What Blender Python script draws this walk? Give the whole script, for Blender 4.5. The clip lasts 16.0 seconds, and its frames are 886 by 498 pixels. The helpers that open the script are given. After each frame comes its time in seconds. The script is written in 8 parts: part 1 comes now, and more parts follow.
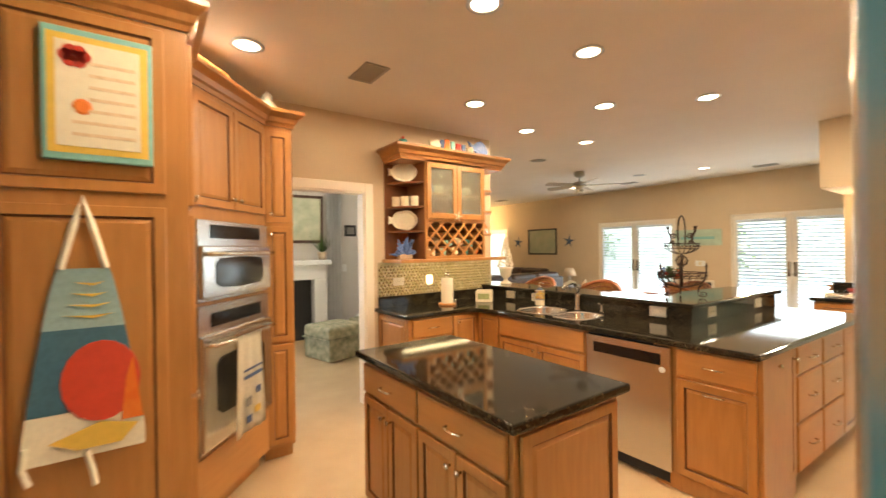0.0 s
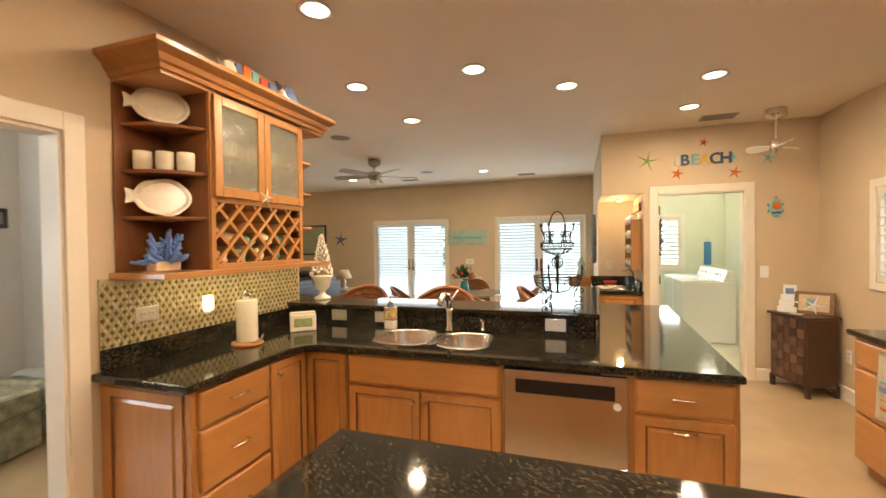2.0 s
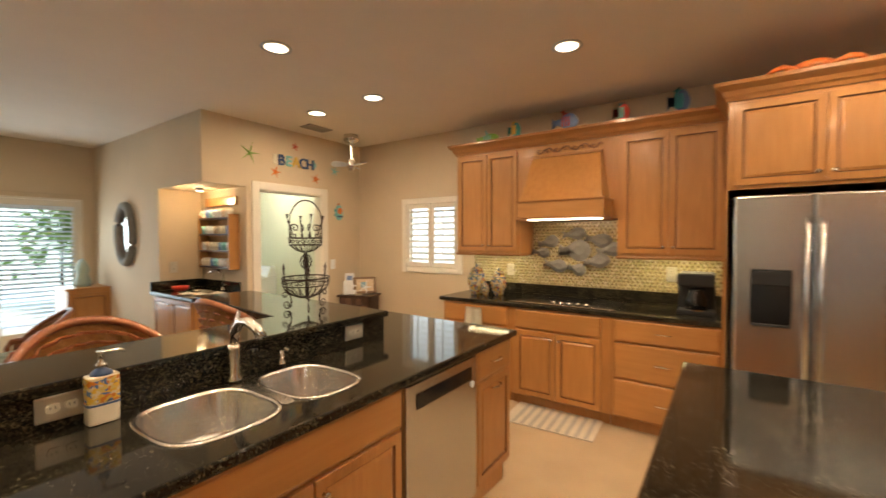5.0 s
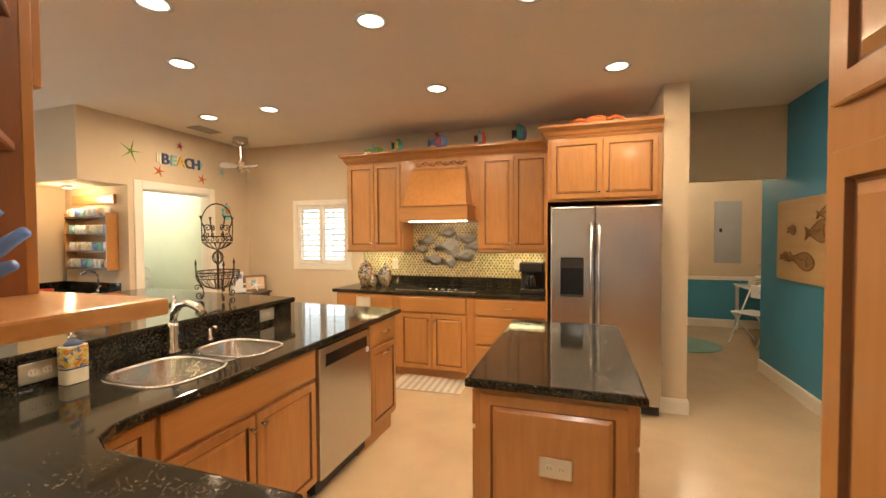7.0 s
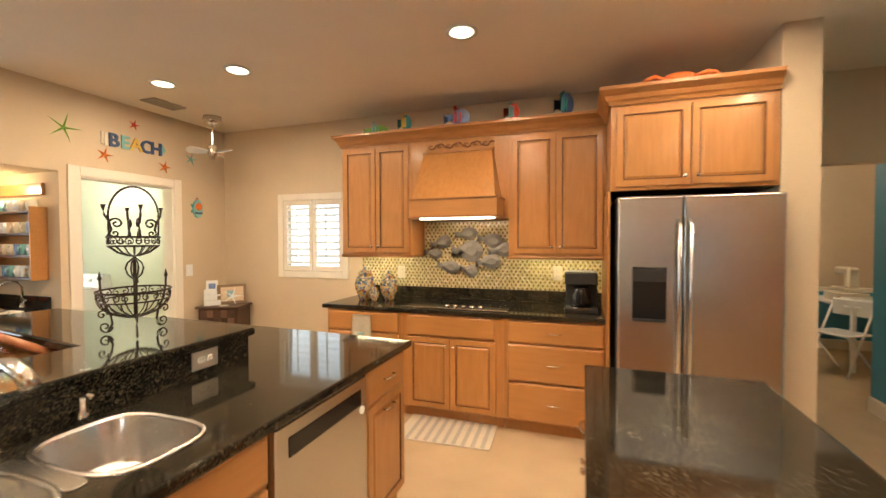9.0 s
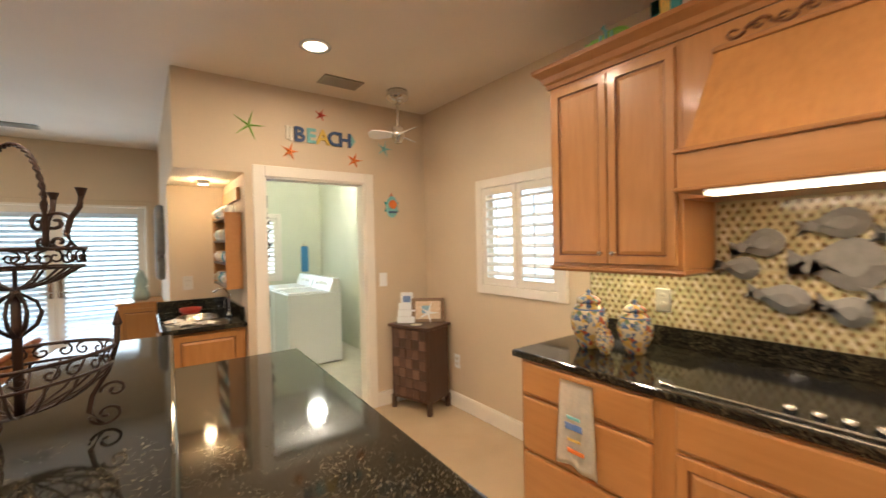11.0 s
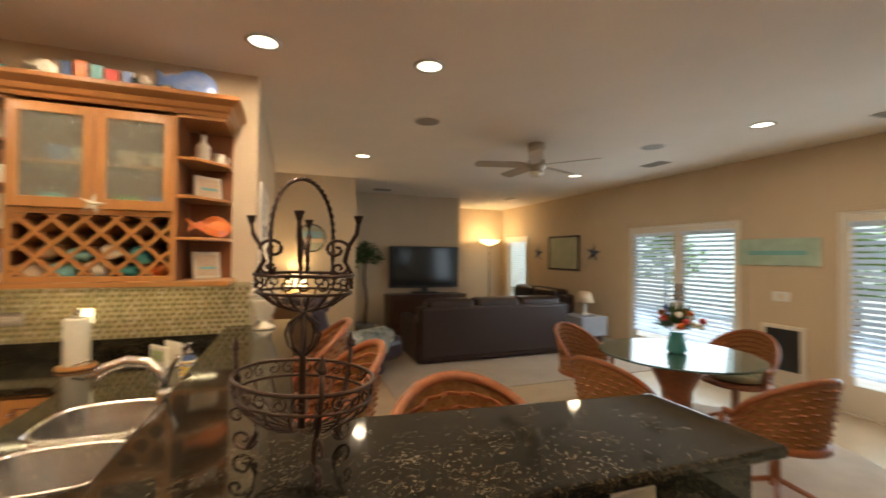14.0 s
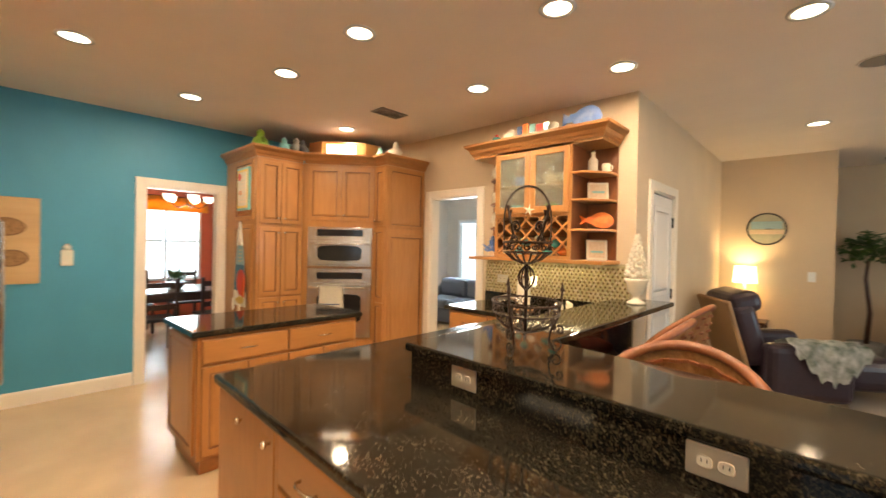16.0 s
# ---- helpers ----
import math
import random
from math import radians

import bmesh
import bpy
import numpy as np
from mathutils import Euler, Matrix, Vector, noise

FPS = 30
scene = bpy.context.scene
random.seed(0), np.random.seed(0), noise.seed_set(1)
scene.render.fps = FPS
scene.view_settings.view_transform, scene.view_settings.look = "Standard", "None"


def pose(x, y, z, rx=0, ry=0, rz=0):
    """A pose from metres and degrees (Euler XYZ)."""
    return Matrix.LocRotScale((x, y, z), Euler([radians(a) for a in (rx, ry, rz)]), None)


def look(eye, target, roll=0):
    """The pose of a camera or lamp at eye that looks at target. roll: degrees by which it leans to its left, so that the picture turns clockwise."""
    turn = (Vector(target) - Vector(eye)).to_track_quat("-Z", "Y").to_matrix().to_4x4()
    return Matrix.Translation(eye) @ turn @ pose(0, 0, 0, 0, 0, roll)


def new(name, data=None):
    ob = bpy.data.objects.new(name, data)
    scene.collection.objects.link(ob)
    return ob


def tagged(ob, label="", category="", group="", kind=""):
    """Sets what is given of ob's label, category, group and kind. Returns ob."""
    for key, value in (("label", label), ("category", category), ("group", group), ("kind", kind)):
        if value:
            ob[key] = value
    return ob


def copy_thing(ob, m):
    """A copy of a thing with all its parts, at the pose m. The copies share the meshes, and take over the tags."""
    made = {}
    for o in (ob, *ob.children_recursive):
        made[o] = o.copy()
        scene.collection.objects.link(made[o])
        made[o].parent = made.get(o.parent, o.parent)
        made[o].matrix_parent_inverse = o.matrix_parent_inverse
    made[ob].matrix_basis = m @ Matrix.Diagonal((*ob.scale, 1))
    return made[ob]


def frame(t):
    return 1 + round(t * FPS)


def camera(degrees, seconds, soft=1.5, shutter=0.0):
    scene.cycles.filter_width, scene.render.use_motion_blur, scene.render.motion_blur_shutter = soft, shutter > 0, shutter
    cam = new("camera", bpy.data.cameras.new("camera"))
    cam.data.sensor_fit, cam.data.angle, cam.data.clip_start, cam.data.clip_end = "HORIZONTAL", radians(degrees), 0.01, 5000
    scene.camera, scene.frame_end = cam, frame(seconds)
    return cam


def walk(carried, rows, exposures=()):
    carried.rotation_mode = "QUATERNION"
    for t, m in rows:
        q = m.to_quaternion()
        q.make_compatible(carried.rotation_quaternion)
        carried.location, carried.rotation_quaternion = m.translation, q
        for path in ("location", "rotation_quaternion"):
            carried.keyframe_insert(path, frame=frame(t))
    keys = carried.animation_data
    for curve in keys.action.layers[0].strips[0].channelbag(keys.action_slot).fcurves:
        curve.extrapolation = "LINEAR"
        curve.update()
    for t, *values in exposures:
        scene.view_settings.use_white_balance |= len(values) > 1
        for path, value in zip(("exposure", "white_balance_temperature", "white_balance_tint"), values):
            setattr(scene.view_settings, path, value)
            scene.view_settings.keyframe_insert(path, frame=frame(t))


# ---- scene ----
cam = camera(94.4, 16.0, shutter=0.4)
PATH = [
    (0, (-0.177, 0.052, 1.490), (0.984, 1.679, 1.485), -0.8),
    (0.5, (-0.095, 0.325, 1.490), (1.343, 1.715, 1.473), -0.6),
    (1, (-0.006, 0.672, 1.487), (1.658, 1.781, 1.466), -0.7),
    (1.5, (0.135, 1.056, 1.496), (1.942, 1.913, 1.470), -0.7),
    (2, (0.291, 1.495, 1.508), (2.189, 2.125, 1.480), -0.8),
    (2.5, (0.480, 1.850, 1.520), (2.441, 2.236, 1.478), -1.0),
    (3, (0.739, 2.218, 1.496), (2.738, 2.262, 1.466), -0.9),
    (3.5, (0.979, 2.496, 1.498), (2.946, 2.138, 1.459), -0.9),
    (4, (1.206, 2.700, 1.504), (3.035, 1.892, 1.455), -0.7),
    (4.5, (1.321, 2.925, 1.501), (2.858, 1.646, 1.447), -0.4),
    (5, (1.277, 3.200, 1.498), (2.413, 1.555, 1.444), -0.1),
    (5.2, (1.245, 3.290, 1.492), (2.253, 1.562, 1.441), -0.1),
    (7.5, (0.975, 3.853, 1.485), (1.592, 1.953, 1.430), -0.2),
    (8, (1.055, 3.624, 1.480), (1.654, 1.716, 1.430), -0.1),
    (8.2, (1.112, 3.492, 1.478), (1.710, 1.584, 1.430), -0.1),
    (10.5, (2.028, 1.818, 1.498), (3.289, 0.267, 1.451), -0.9),
    (11, (2.094, 1.420, 1.497), (3.709, 0.240, 1.461), -1.2),
    (11.5, (2.200, 0.981, 1.500), (4.085, 0.310, 1.485), -1.2),
    (12, (2.417, 0.752, 1.513), (4.408, 0.557, 1.512), -1.0),
    (12.5, (2.677, 0.625, 1.538), (4.648, 0.965, 1.545), -0.8),
    (13, (2.903, 0.635, 1.540), (4.678, 1.557, 1.557), -0.4),
    (13.5, (3.130, 0.654, 1.543), (4.482, 2.128, 1.571), 0.1),
    (14, (3.318, 0.625, 1.547), (4.017, 2.498, 1.578), 0.6),
    (14.5, (3.473, 0.498, 1.535), (3.460, 2.498, 1.555), 0.6),
    (15, (3.692, 0.372, 1.541), (3.077, 2.275, 1.548), 0.9),
    (15.5, (3.940, 0.272, 1.521), (2.884, 1.971, 1.515), 1.1),
    (16, (4.230, 0.218, 1.478), (2.860, 1.675, 1.462), 1.2),
]
walk(cam, [(t, look(eye, target, roll)) for t, eye, target, roll in PATH],
     [(0.0, 0.22, 7350, 10), (1.5, -0.02, 7100, 10), (3.5, -0.2, 7050, 10), (5.0, -0.45, 7000, 10), (7.5, -0.02, 6950, 10), (8.2, -0.02, 6850, 10), (10.5, -0.20, 6450, 10),
      (11.0, -0.27, 6200, 10), (12.5, -0.6, 6100, 10), (13.0, -0.67, 6350, 10), (14.5, -0.58, 6850, 10), (15.5, -0.18, 6900, 10), (16.0, 0.02, 6900, 10)])

# ---------------------------------------------------------------- light
world = bpy.data.worlds.new("world")
scene.world = world
world.use_nodes = True
wn = world.node_tree
sky = wn.nodes.new("ShaderNodeTexSky")
sky.sky_type = "NISHITA"
sky.sun_disc = False
sky.sun_elevation, sky.sun_rotation = radians(78), radians(67)
wn.links.new(sky.outputs[0], wn.nodes["Background"].inputs[0])
wn.nodes["Background"].inputs[1].default_value = 0.15

sun = new("sun", bpy.data.lights.new("sun", "SUN"))
sun.data.energy, sun.data.angle, sun.data.color = 5.0, radians(0.5), (1, 0.95, 0.87)
sun.matrix_world = look((12.8, 5, 26), (8, 3, 0))

CEIL = 2.75
BX, WY, RY, EX, FX = -0.89, 3.67, -0.84, 5.475, 8.55     # blue wall, wine wall, range wall, laundry wall, french-door wall
WARM = (1.0, 0.79, 0.56)
DOWNLIGHTS = ((1.24, 1.64), (2.15, 1.66), (2.15, 2.80), (3.16, 2.20), (3.16, 3.14), (3.72, 1.58), (4.13, 3.08), (3.88, 0.52),
              (4.66, 0.51), (2.15, 0.51), (0.74, 0.50), (0.10, 1.32), (0.32, 2.78), (7.26, 3.05), (7.26, 5.62), (4.13, 5.62))
for lx, ly in DOWNLIGHTS:
    lamp = new("downlight_lamp", bpy.data.lights.new("downlight_lamp", "AREA"))
    lamp.data.shape, lamp.data.size = "DISK", 0.13
    lamp.data.energy, lamp.data.color, lamp.data.spread = (15 if ly < 4 else 8), WARM, radians(180)
    lamp.matrix_world = pose(lx, ly, CEIL - 0.03)


def area(x, y, z, tx, ty, tz, w, h, energy, color):
    lamp = new("area_lamp", bpy.data.lights.new("area_lamp", "AREA"))
    lamp.data.shape, lamp.data.size, lamp.data.size_y = "RECTANGLE", w, h
    lamp.data.energy, lamp.data.color = energy, color
    lamp.matrix_world = look((x, y, z), (tx, ty, tz))
    return lamp


def bulb(x, y, z, energy, color=WARM, r=0.04):
    lamp = new("bulb_lamp", bpy.data.lights.new("bulb_lamp", "POINT"))
    lamp.data.energy, lamp.data.color, lamp.data.shadow_soft_size = energy, color, r
    lamp.location = (x, y, z)
    return lamp


DAY = (0.70, 0.87, 1.0)
area(FX - 0.06, 2.25, 1.15, 5, 2.25, 0.8, 1.5, 1.5, 36, DAY)
area(FX - 0.06, 4.98, 1.15, 5, 4.98, 0.8, 1.5, 1.5, 36, DAY)
area(4.24, RY - 0.10, 1.53, 4.24, 3, 1.3, 0.74, 0.76, 4, DAY)
area(8.84, 0.08, 1.46, 5, 0.08, 1.0, 0.66, 0.8, 8, DAY)
area(-4.75, 2.17, 1.5, 0, 2.0, 1.2, 1.1, 1.4, 80, DAY)
area(-1.2, 6.9, 1.4, 1.0, 4, 1.0, 0.9, 1.2, 70, DAY)
area(FX - 0.06, 9.45, 1.2, 5, 9.0, 0.8, 0.8, 1.3, 5, DAY)
# bulbs added to brighten the side rooms; only the dining room has a fixture
bulb(7.2, -0.3, 2.45, 58, (1.0, 0.95, 0.82), 0.1)
bulb(-0.6, -2.8, 2.45, 34, (1.0, 0.85, 0.65), 0.1)
bulb(-3.0, 2.1, 1.95, 34, (1.0, 0.85, 0.65), 0.1)
bulb(1.0, 5.6, 2.45, 55, (1.0, 0.92, 0.82), 0.1)
# under-cabinet strips, wet bar lamp, table and floor lamps
area(2.35, WY - 0.16, 1.345, 2.35, WY - 0.10, 0.5, 1.1, 0.03, 3.2, (1.0, 0.82, 0.48))
area(3.30, RY + 0.17, 1.325, 3.30, RY + 0.10, 0.5, 0.6, 0.03, 3.4, (1.0, 0.86, 0.50))
area(1.66, RY + 0.17, 1.325, 1.66, RY + 0.10, 0.5, 0.6, 0.03, 3.4, (1.0, 0.86, 0.45))
area(2.46, RY + 0.40, 1.645, 2.46, RY + 0.25, 0.5, 0.6, 0.06, 4, (1.0, 0.72, 0.42))
bulb(6.05, 1.00, 1.93, 9, (1.0, 0.72, 0.40), 0.03)
bulb(3.42, 6.98, 1.22, 18, (1.0, 0.72, 0.38), 0.05)
bulb(7.95, 9.75, 1.98, 45, (1.0, 0.72, 0.38), 0.06)

# ---------------------------------------------------------------- materials
MATS = {}


def mat(name, color, rough=0.5, metal=0.0, grain=0.0, scale=20.0, stretch=(1, 1, 1), bump=0.0, stain=0.08, coat=0.0, spread=0.0, color2=None, emit=0.0, trans=0.0, ior=1.45):
    m = bpy.data.materials.new(name)
    m.use_nodes = True
    nt = m.node_tree
    b = nt.nodes["Principled BSDF"]
    b.inputs["Roughness"].default_value = rough
    b.inputs["Metallic"].default_value = metal
    b.inputs["Coat Weight"].default_value = coat
    b.inputs["Coat Roughness"].default_value = 0.12
    b.inputs["Transmission Weight"].default_value = trans
    b.inputs["IOR"].default_value = ior
    co = nt.nodes.new("ShaderNodeTexCoord")
    mp = nt.nodes.new("ShaderNodeMapping")
    mp.inputs["Scale"].default_value = stretch
    nt.links.new(co.outputs["Object"], mp.inputs[0])
    n1 = nt.nodes.new("ShaderNodeTexNoise")
    n1.inputs["Scale"].default_value, n1.inputs["Detail"].default_value = scale, 6
    nt.links.new(mp.outputs[0], n1.inputs[0])
    n2 = nt.nodes.new("ShaderNodeTexNoise")
    n2.inputs["Scale"].default_value = 2.2
    nt.links.new(co.outputs["Object"], n2.inputs[0])
    c2 = color2 or tuple(c * 0.55 for c in color)
    mix = nt.nodes.new("ShaderNodeMix")
    mix.data_type = "RGBA"
    mix.inputs[6].default_value, mix.inputs[7].default_value = (*color, 1), (*c2, 1)
    r = nt.nodes.new("ShaderNodeMapRange")
    r.inputs[1].default_value, r.inputs[2].default_value = 0.35, 0.75
    r.inputs[3].default_value, r.inputs[4].default_value = 0, grain
    nt.links.new(n1.outputs[0], r.inputs[0])
    nt.links.new(r.outputs[0], mix.inputs[0])
    hs = nt.nodes.new("ShaderNodeHueSaturation")
    r2 = nt.nodes.new("ShaderNodeMapRange")
    r2.inputs[1].default_value, r2.inputs[2].default_value = 0.3, 0.7
    r2.inputs[3].default_value, r2.inputs[4].default_value = 1 - stain, 1 + stain
    nt.links.new(n2.outputs[0], r2.inputs[0])
    val = r2.outputs[0]
    if spread:
        oi = nt.nodes.new("ShaderNodeObjectInfo")
        r3 = nt.nodes.new("ShaderNodeMapRange")
        r3.inputs[3].default_value, r3.inputs[4].default_value = 1 - spread, 1 + spread
        nt.links.new(oi.outputs["Random"], r3.inputs[0])
        mu = nt.nodes.new("ShaderNodeMath")
        mu.operation = "MULTIPLY"
        nt.links.new(val, mu.inputs[0])
        nt.links.new(r3.outputs[0], mu.inputs[1])
        val = mu.outputs[0]
    nt.links.new(val, hs.inputs["Value"])
    nt.links.new(mix.outputs[2], hs.inputs["Color"])
    nt.links.new(hs.outputs[0], b.inputs["Base Color"])
    if bump:
        bp = nt.nodes.new("ShaderNodeBump")
        bp.inputs["Strength"].default_value, bp.inputs["Distance"].default_value = bump, 0.004
        nt.links.new(n1.outputs[0], bp.inputs["Height"])
        nt.links.new(bp.outputs[0], b.inputs["Normal"])
    if emit:
        b.inputs["Emission Color"].default_value = (*color, 1)
        b.inputs["Emission Strength"].default_value = emit
    MATS[name] = m
    return m


WOOD = mat("maple", (0.45, 0.210, 0.068), 0.32, grain=0.45, scale=14, stretch=(3, 3, 0.35), bump=0.04, coat=0.25, spread=0.07, color2=(0.32, 0.13, 0.037))
WOODX = mat("maple_across", (0.45, 0.210, 0.068), 0.32, grain=0.45, scale=14, stretch=(0.35, 3, 3), bump=0.04, coat=0.25, spread=0.07, color2=(0.36, 0.155, 0.045))
GLAZE = mat("dark_glaze", (0.17, 0.062, 0.02), 0.4, grain=0.3, scale=20)
# darker maple for mouldings and plinths, their shade put into the colour
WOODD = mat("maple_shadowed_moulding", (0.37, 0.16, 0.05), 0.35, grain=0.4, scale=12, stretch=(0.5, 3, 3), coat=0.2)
WALL = mat("tan_paint", (0.62, 0.50, 0.35), 0.75, grain=0.06, scale=90, bump=0.05, stain=0.03)
CEILM = mat("ceiling_paint", (0.80, 0.72, 0.62), 0.85, grain=0.06, scale=120, bump=0.08, stain=0.02)
BLUE = mat("blue_paint", (0.065, 0.30, 0.45), 0.5, grain=0.06, scale=80, bump=0.04, stain=0.04)
GREEN = mat("pale_green_paint", (0.68, 0.70, 0.55), 0.7, grain=0.04, scale=80, stain=0.03)
GREY = mat("grey_paint", (0.60, 0.58, 0.55), 0.7, grain=0.04, scale=80, stain=0.03)
CORAL = mat("coral_paint", (0.55, 0.13, 0.07), 0.6, grain=0.05, scale=80, stain=0.03)
WHITE = mat("white_paint", (0.80, 0.74, 0.64), 0.4, grain=0.04, scale=60, stain=0.02)
PURE = mat("white_enamel", (0.82, 0.84, 0.84), 0.25, stain=0.02, coat=0.3)
FLOOR = mat("beige_floor", (0.54, 0.405, 0.255), 0.24, grain=0.25, scale=5, stain=0.06, color2=(0.45, 0.325, 0.195), bump=0.02)
STEEL = mat("brushed_steel", (0.60, 0.60, 0.59), 0.27, metal=1.0, grain=0.15, scale=60, stretch=(1, 1, 12), stain=0.03)
CHROME = mat("satin_nickel", (0.72, 0.70, 0.66), 0.2, metal=1.0, stain=0.02)
BLACK = mat("black_gloss", (0.012, 0.012, 0.013), 0.12, stain=0.02)
MATTE = mat("black_plastic", (0.02, 0.02, 0.021), 0.45, stain=0.05)
IRON = mat("bronzed_wire", (0.055, 0.030, 0.020), 0.45, metal=0.6, grain=0.5, scale=60)
CREAM = mat("cream_ceramic", (0.78, 0.72, 0.58), 0.25, grain=0.15, scale=30, coat=0.4)
LENS = mat("lit_lens", (1.0, 0.84, 0.62), 0.5, emit=9.0)
DARKWOOD = mat("dark_wood", (0.065, 0.028, 0.016), 0.35, grain=0.5, scale=14, stretch=(3, 3, 0.4), coat=0.2)


def granite():
    """Dark polished stone with fine brown and gold flecks in loose drifts."""
    m = mat("dark_granite", (0.012, 0.012, 0.010), 0.07, stain=0.2)
    nt = m.node_tree
    b = nt.nodes["Principled BSDF"]
    co = nt.nodes.new("ShaderNodeTexCoord")
    v, nz, drift = (nt.nodes.new("ShaderNodeTex" + q) for q in ("Voronoi", "Noise", "Noise"))
    v.inputs["Scale"].default_value = 210
    nz.inputs["Scale"].default_value, nz.inputs["Detail"].default_value = 85, 5
    drift.inputs["Scale"].default_value, drift.inputs["Detail"].default_value = 9, 3
    sep = nt.nodes.new("ShaderNodeSeparateColor")
    for q in (v, nz, drift):
        nt.links.new(co.outputs["Object"], q.inputs[0])
    nt.links.new(v.outputs["Color"], sep.inputs[0])
    terms = []
    for out, w in ((sep.outputs[0], 0.34), (nz.outputs[0], 0.80), (drift.outputs[0], 0.42)):
        k = nt.nodes.new("ShaderNodeMath")
        k.operation = "MULTIPLY_ADD"
        k.inputs[1].default_value = w
        nt.links.new(out, k.inputs[0])
        if terms:
            nt.links.new(terms[-1].outputs[0], k.inputs[2])
        else:
            k.inputs[2].default_value = -0.22
        terms.append(k)
    ramp = nt.nodes.new("ShaderNodeValToRGB")
    stops = ((0.50, (0.007, 0.007, 0.006)), (0.86, (0.095, 0.078, 0.050)), (0.60, (0.017, 0.015, 0.010)), (0.72, (0.040, 0.032, 0.020)))
    for i, (p, c) in enumerate(stops):
        e = ramp.color_ramp.elements[i] if i < 2 else ramp.color_ramp.elements.new(p)
        e.position, e.color = p, (*c, 1)
    nt.links.new(terms[-1].outputs[0], ramp.inputs[0])
    nt.links.new(ramp.outputs[0], b.inputs["Base Color"])
    return m


GRANITE = granite()


def glassy(name, color, rough, bumpy=0.0):
    m = bpy.data.materials.new(name)
    m.use_nodes = True
    nt = m.node_tree
    b = nt.nodes["Principled BSDF"]
    b.inputs["Base Color"].default_value = (*color, 1)
    b.inputs["Transmission Weight"].default_value, b.inputs["Roughness"].default_value, b.inputs["IOR"].default_value = 1, rough, 1.3
    if bumpy:
        co, n, bp = nt.nodes.new("ShaderNodeTexCoord"), nt.nodes.new("ShaderNodeTexNoise"), nt.nodes.new("ShaderNodeBump")
        n.inputs["Scale"].default_value = 60
        bp.inputs["Strength"].default_value, bp.inputs["Distance"].default_value = bumpy, 0.01
        nt.links.new(co.outputs["Object"], n.inputs[0])
        nt.links.new(n.outputs[0], bp.inputs["Height"])
        nt.links.new(bp.outputs[0], b.inputs["Normal"])
    return m


RIPPLE = glassy("rippled_glass", (0.66, 0.68, 0.58), 0.08, 1.0)
RIPPLE.node_tree.nodes["Principled BSDF"].inputs["Transmission Weight"].default_value = 0.86
CLEAR = glassy("clear_glass", (0.96, 0.98, 0.97), 0.0)

# ---------------------------------------------------------------- building helpers


def mesh_of(bm, name, smooth=False):
    bmesh.ops.recalc_face_normals(bm, faces=bm.faces[:])
    me = bpy.data.meshes.new(name)
    bm.to_mesh(me)
    bm.free()
    if smooth:
        for p in me.polygons:
            p.use_smooth = True
    return me


def part(name, bm, material, parent, label="", smooth=False, at=None):
    """One mesh object under a thing or a part."""
    ob = new(name, mesh_of(bm, name, smooth))
    ob.data.materials.append(material)
    if any(p.material_index for p in ob.data.polygons):
        ob.data.materials.append(GLAZE if material in (WOOD, WOODX) else material)
    ob.parent = parent
    if at is not None:
        ob.matrix_local = at
    if label:
        tagged(ob, label)
    return ob


def thing(name, m, label, category, group=""):
    return tagged_at(new(name), m, label, category, group)


def tagged_at(ob, m, label, category, group=""):
    ob.matrix_world = m
    ob.empty_display_size = 0.1
    return tagged(ob, label, category, group)


def solid(name, bm, material, label, category, m=None, group="", smooth=False, kind=""):
    """A thing that is one mesh."""
    ob = new(name, mesh_of(bm, name, smooth))
    ob.data.materials.append(material)
    if m is not None:
        ob.matrix_world = m
    return tagged(ob, label, category, group, kind)


def box(x0, x1, y0, y1, z0, z1, bevel=0.0, bm=None, seg=1):
    own = bm is None
    b = bmesh.new()
    v = bmesh.ops.create_cube(b, size=1, matrix=Matrix.Translation(((x0 + x1) / 2, (y0 + y1) / 2, (z0 + z1) / 2)) @ Matrix.Diagonal((abs(x1 - x0), abs(y1 - y0), abs(z1 - z0), 1)))
    if bevel:
        bmesh.ops.bevel(b, geom=b.edges[:], offset=bevel, segments=seg, affect="EDGES", profile=0.5)
    if own:
        return b
    me = bpy.data.meshes.new("tmp")
    b.to_mesh(me)
    b.free()
    bm.from_mesh(me)
    bpy.data.meshes.remove(me)
    return bm


def join(bm, other, m=None):
    me = bpy.data.meshes.new("tmp")
    other.to_mesh(me)
    other.free()
    if m is not None:
        me.transform(m)
    bm.from_mesh(me)
    bpy.data.meshes.remove(me)
    return bm


def prism(points, z0, z1, bevel=0.0, seg=2):
    """An upright prism over a plan outline."""
    bm = bmesh.new()
    f = bm.faces.new([bm.verts.new((x, y, z0)) for x, y in points])
    r = bmesh.ops.extrude_face_region(bm, geom=[f])
    bmesh.ops.translate(bm, verts=[g for g in r["geom"] if isinstance(g, bmesh.types.BMVert)], vec=(0, 0, z1 - z0))
    if bevel:
        bmesh.ops.bevel(bm, geom=[e for e in bm.edges if abs(e.verts[0].co.z - e.verts[1].co.z) < 1e-6], offset=bevel, segments=seg, affect="EDGES", profile=0.6)
    return bm


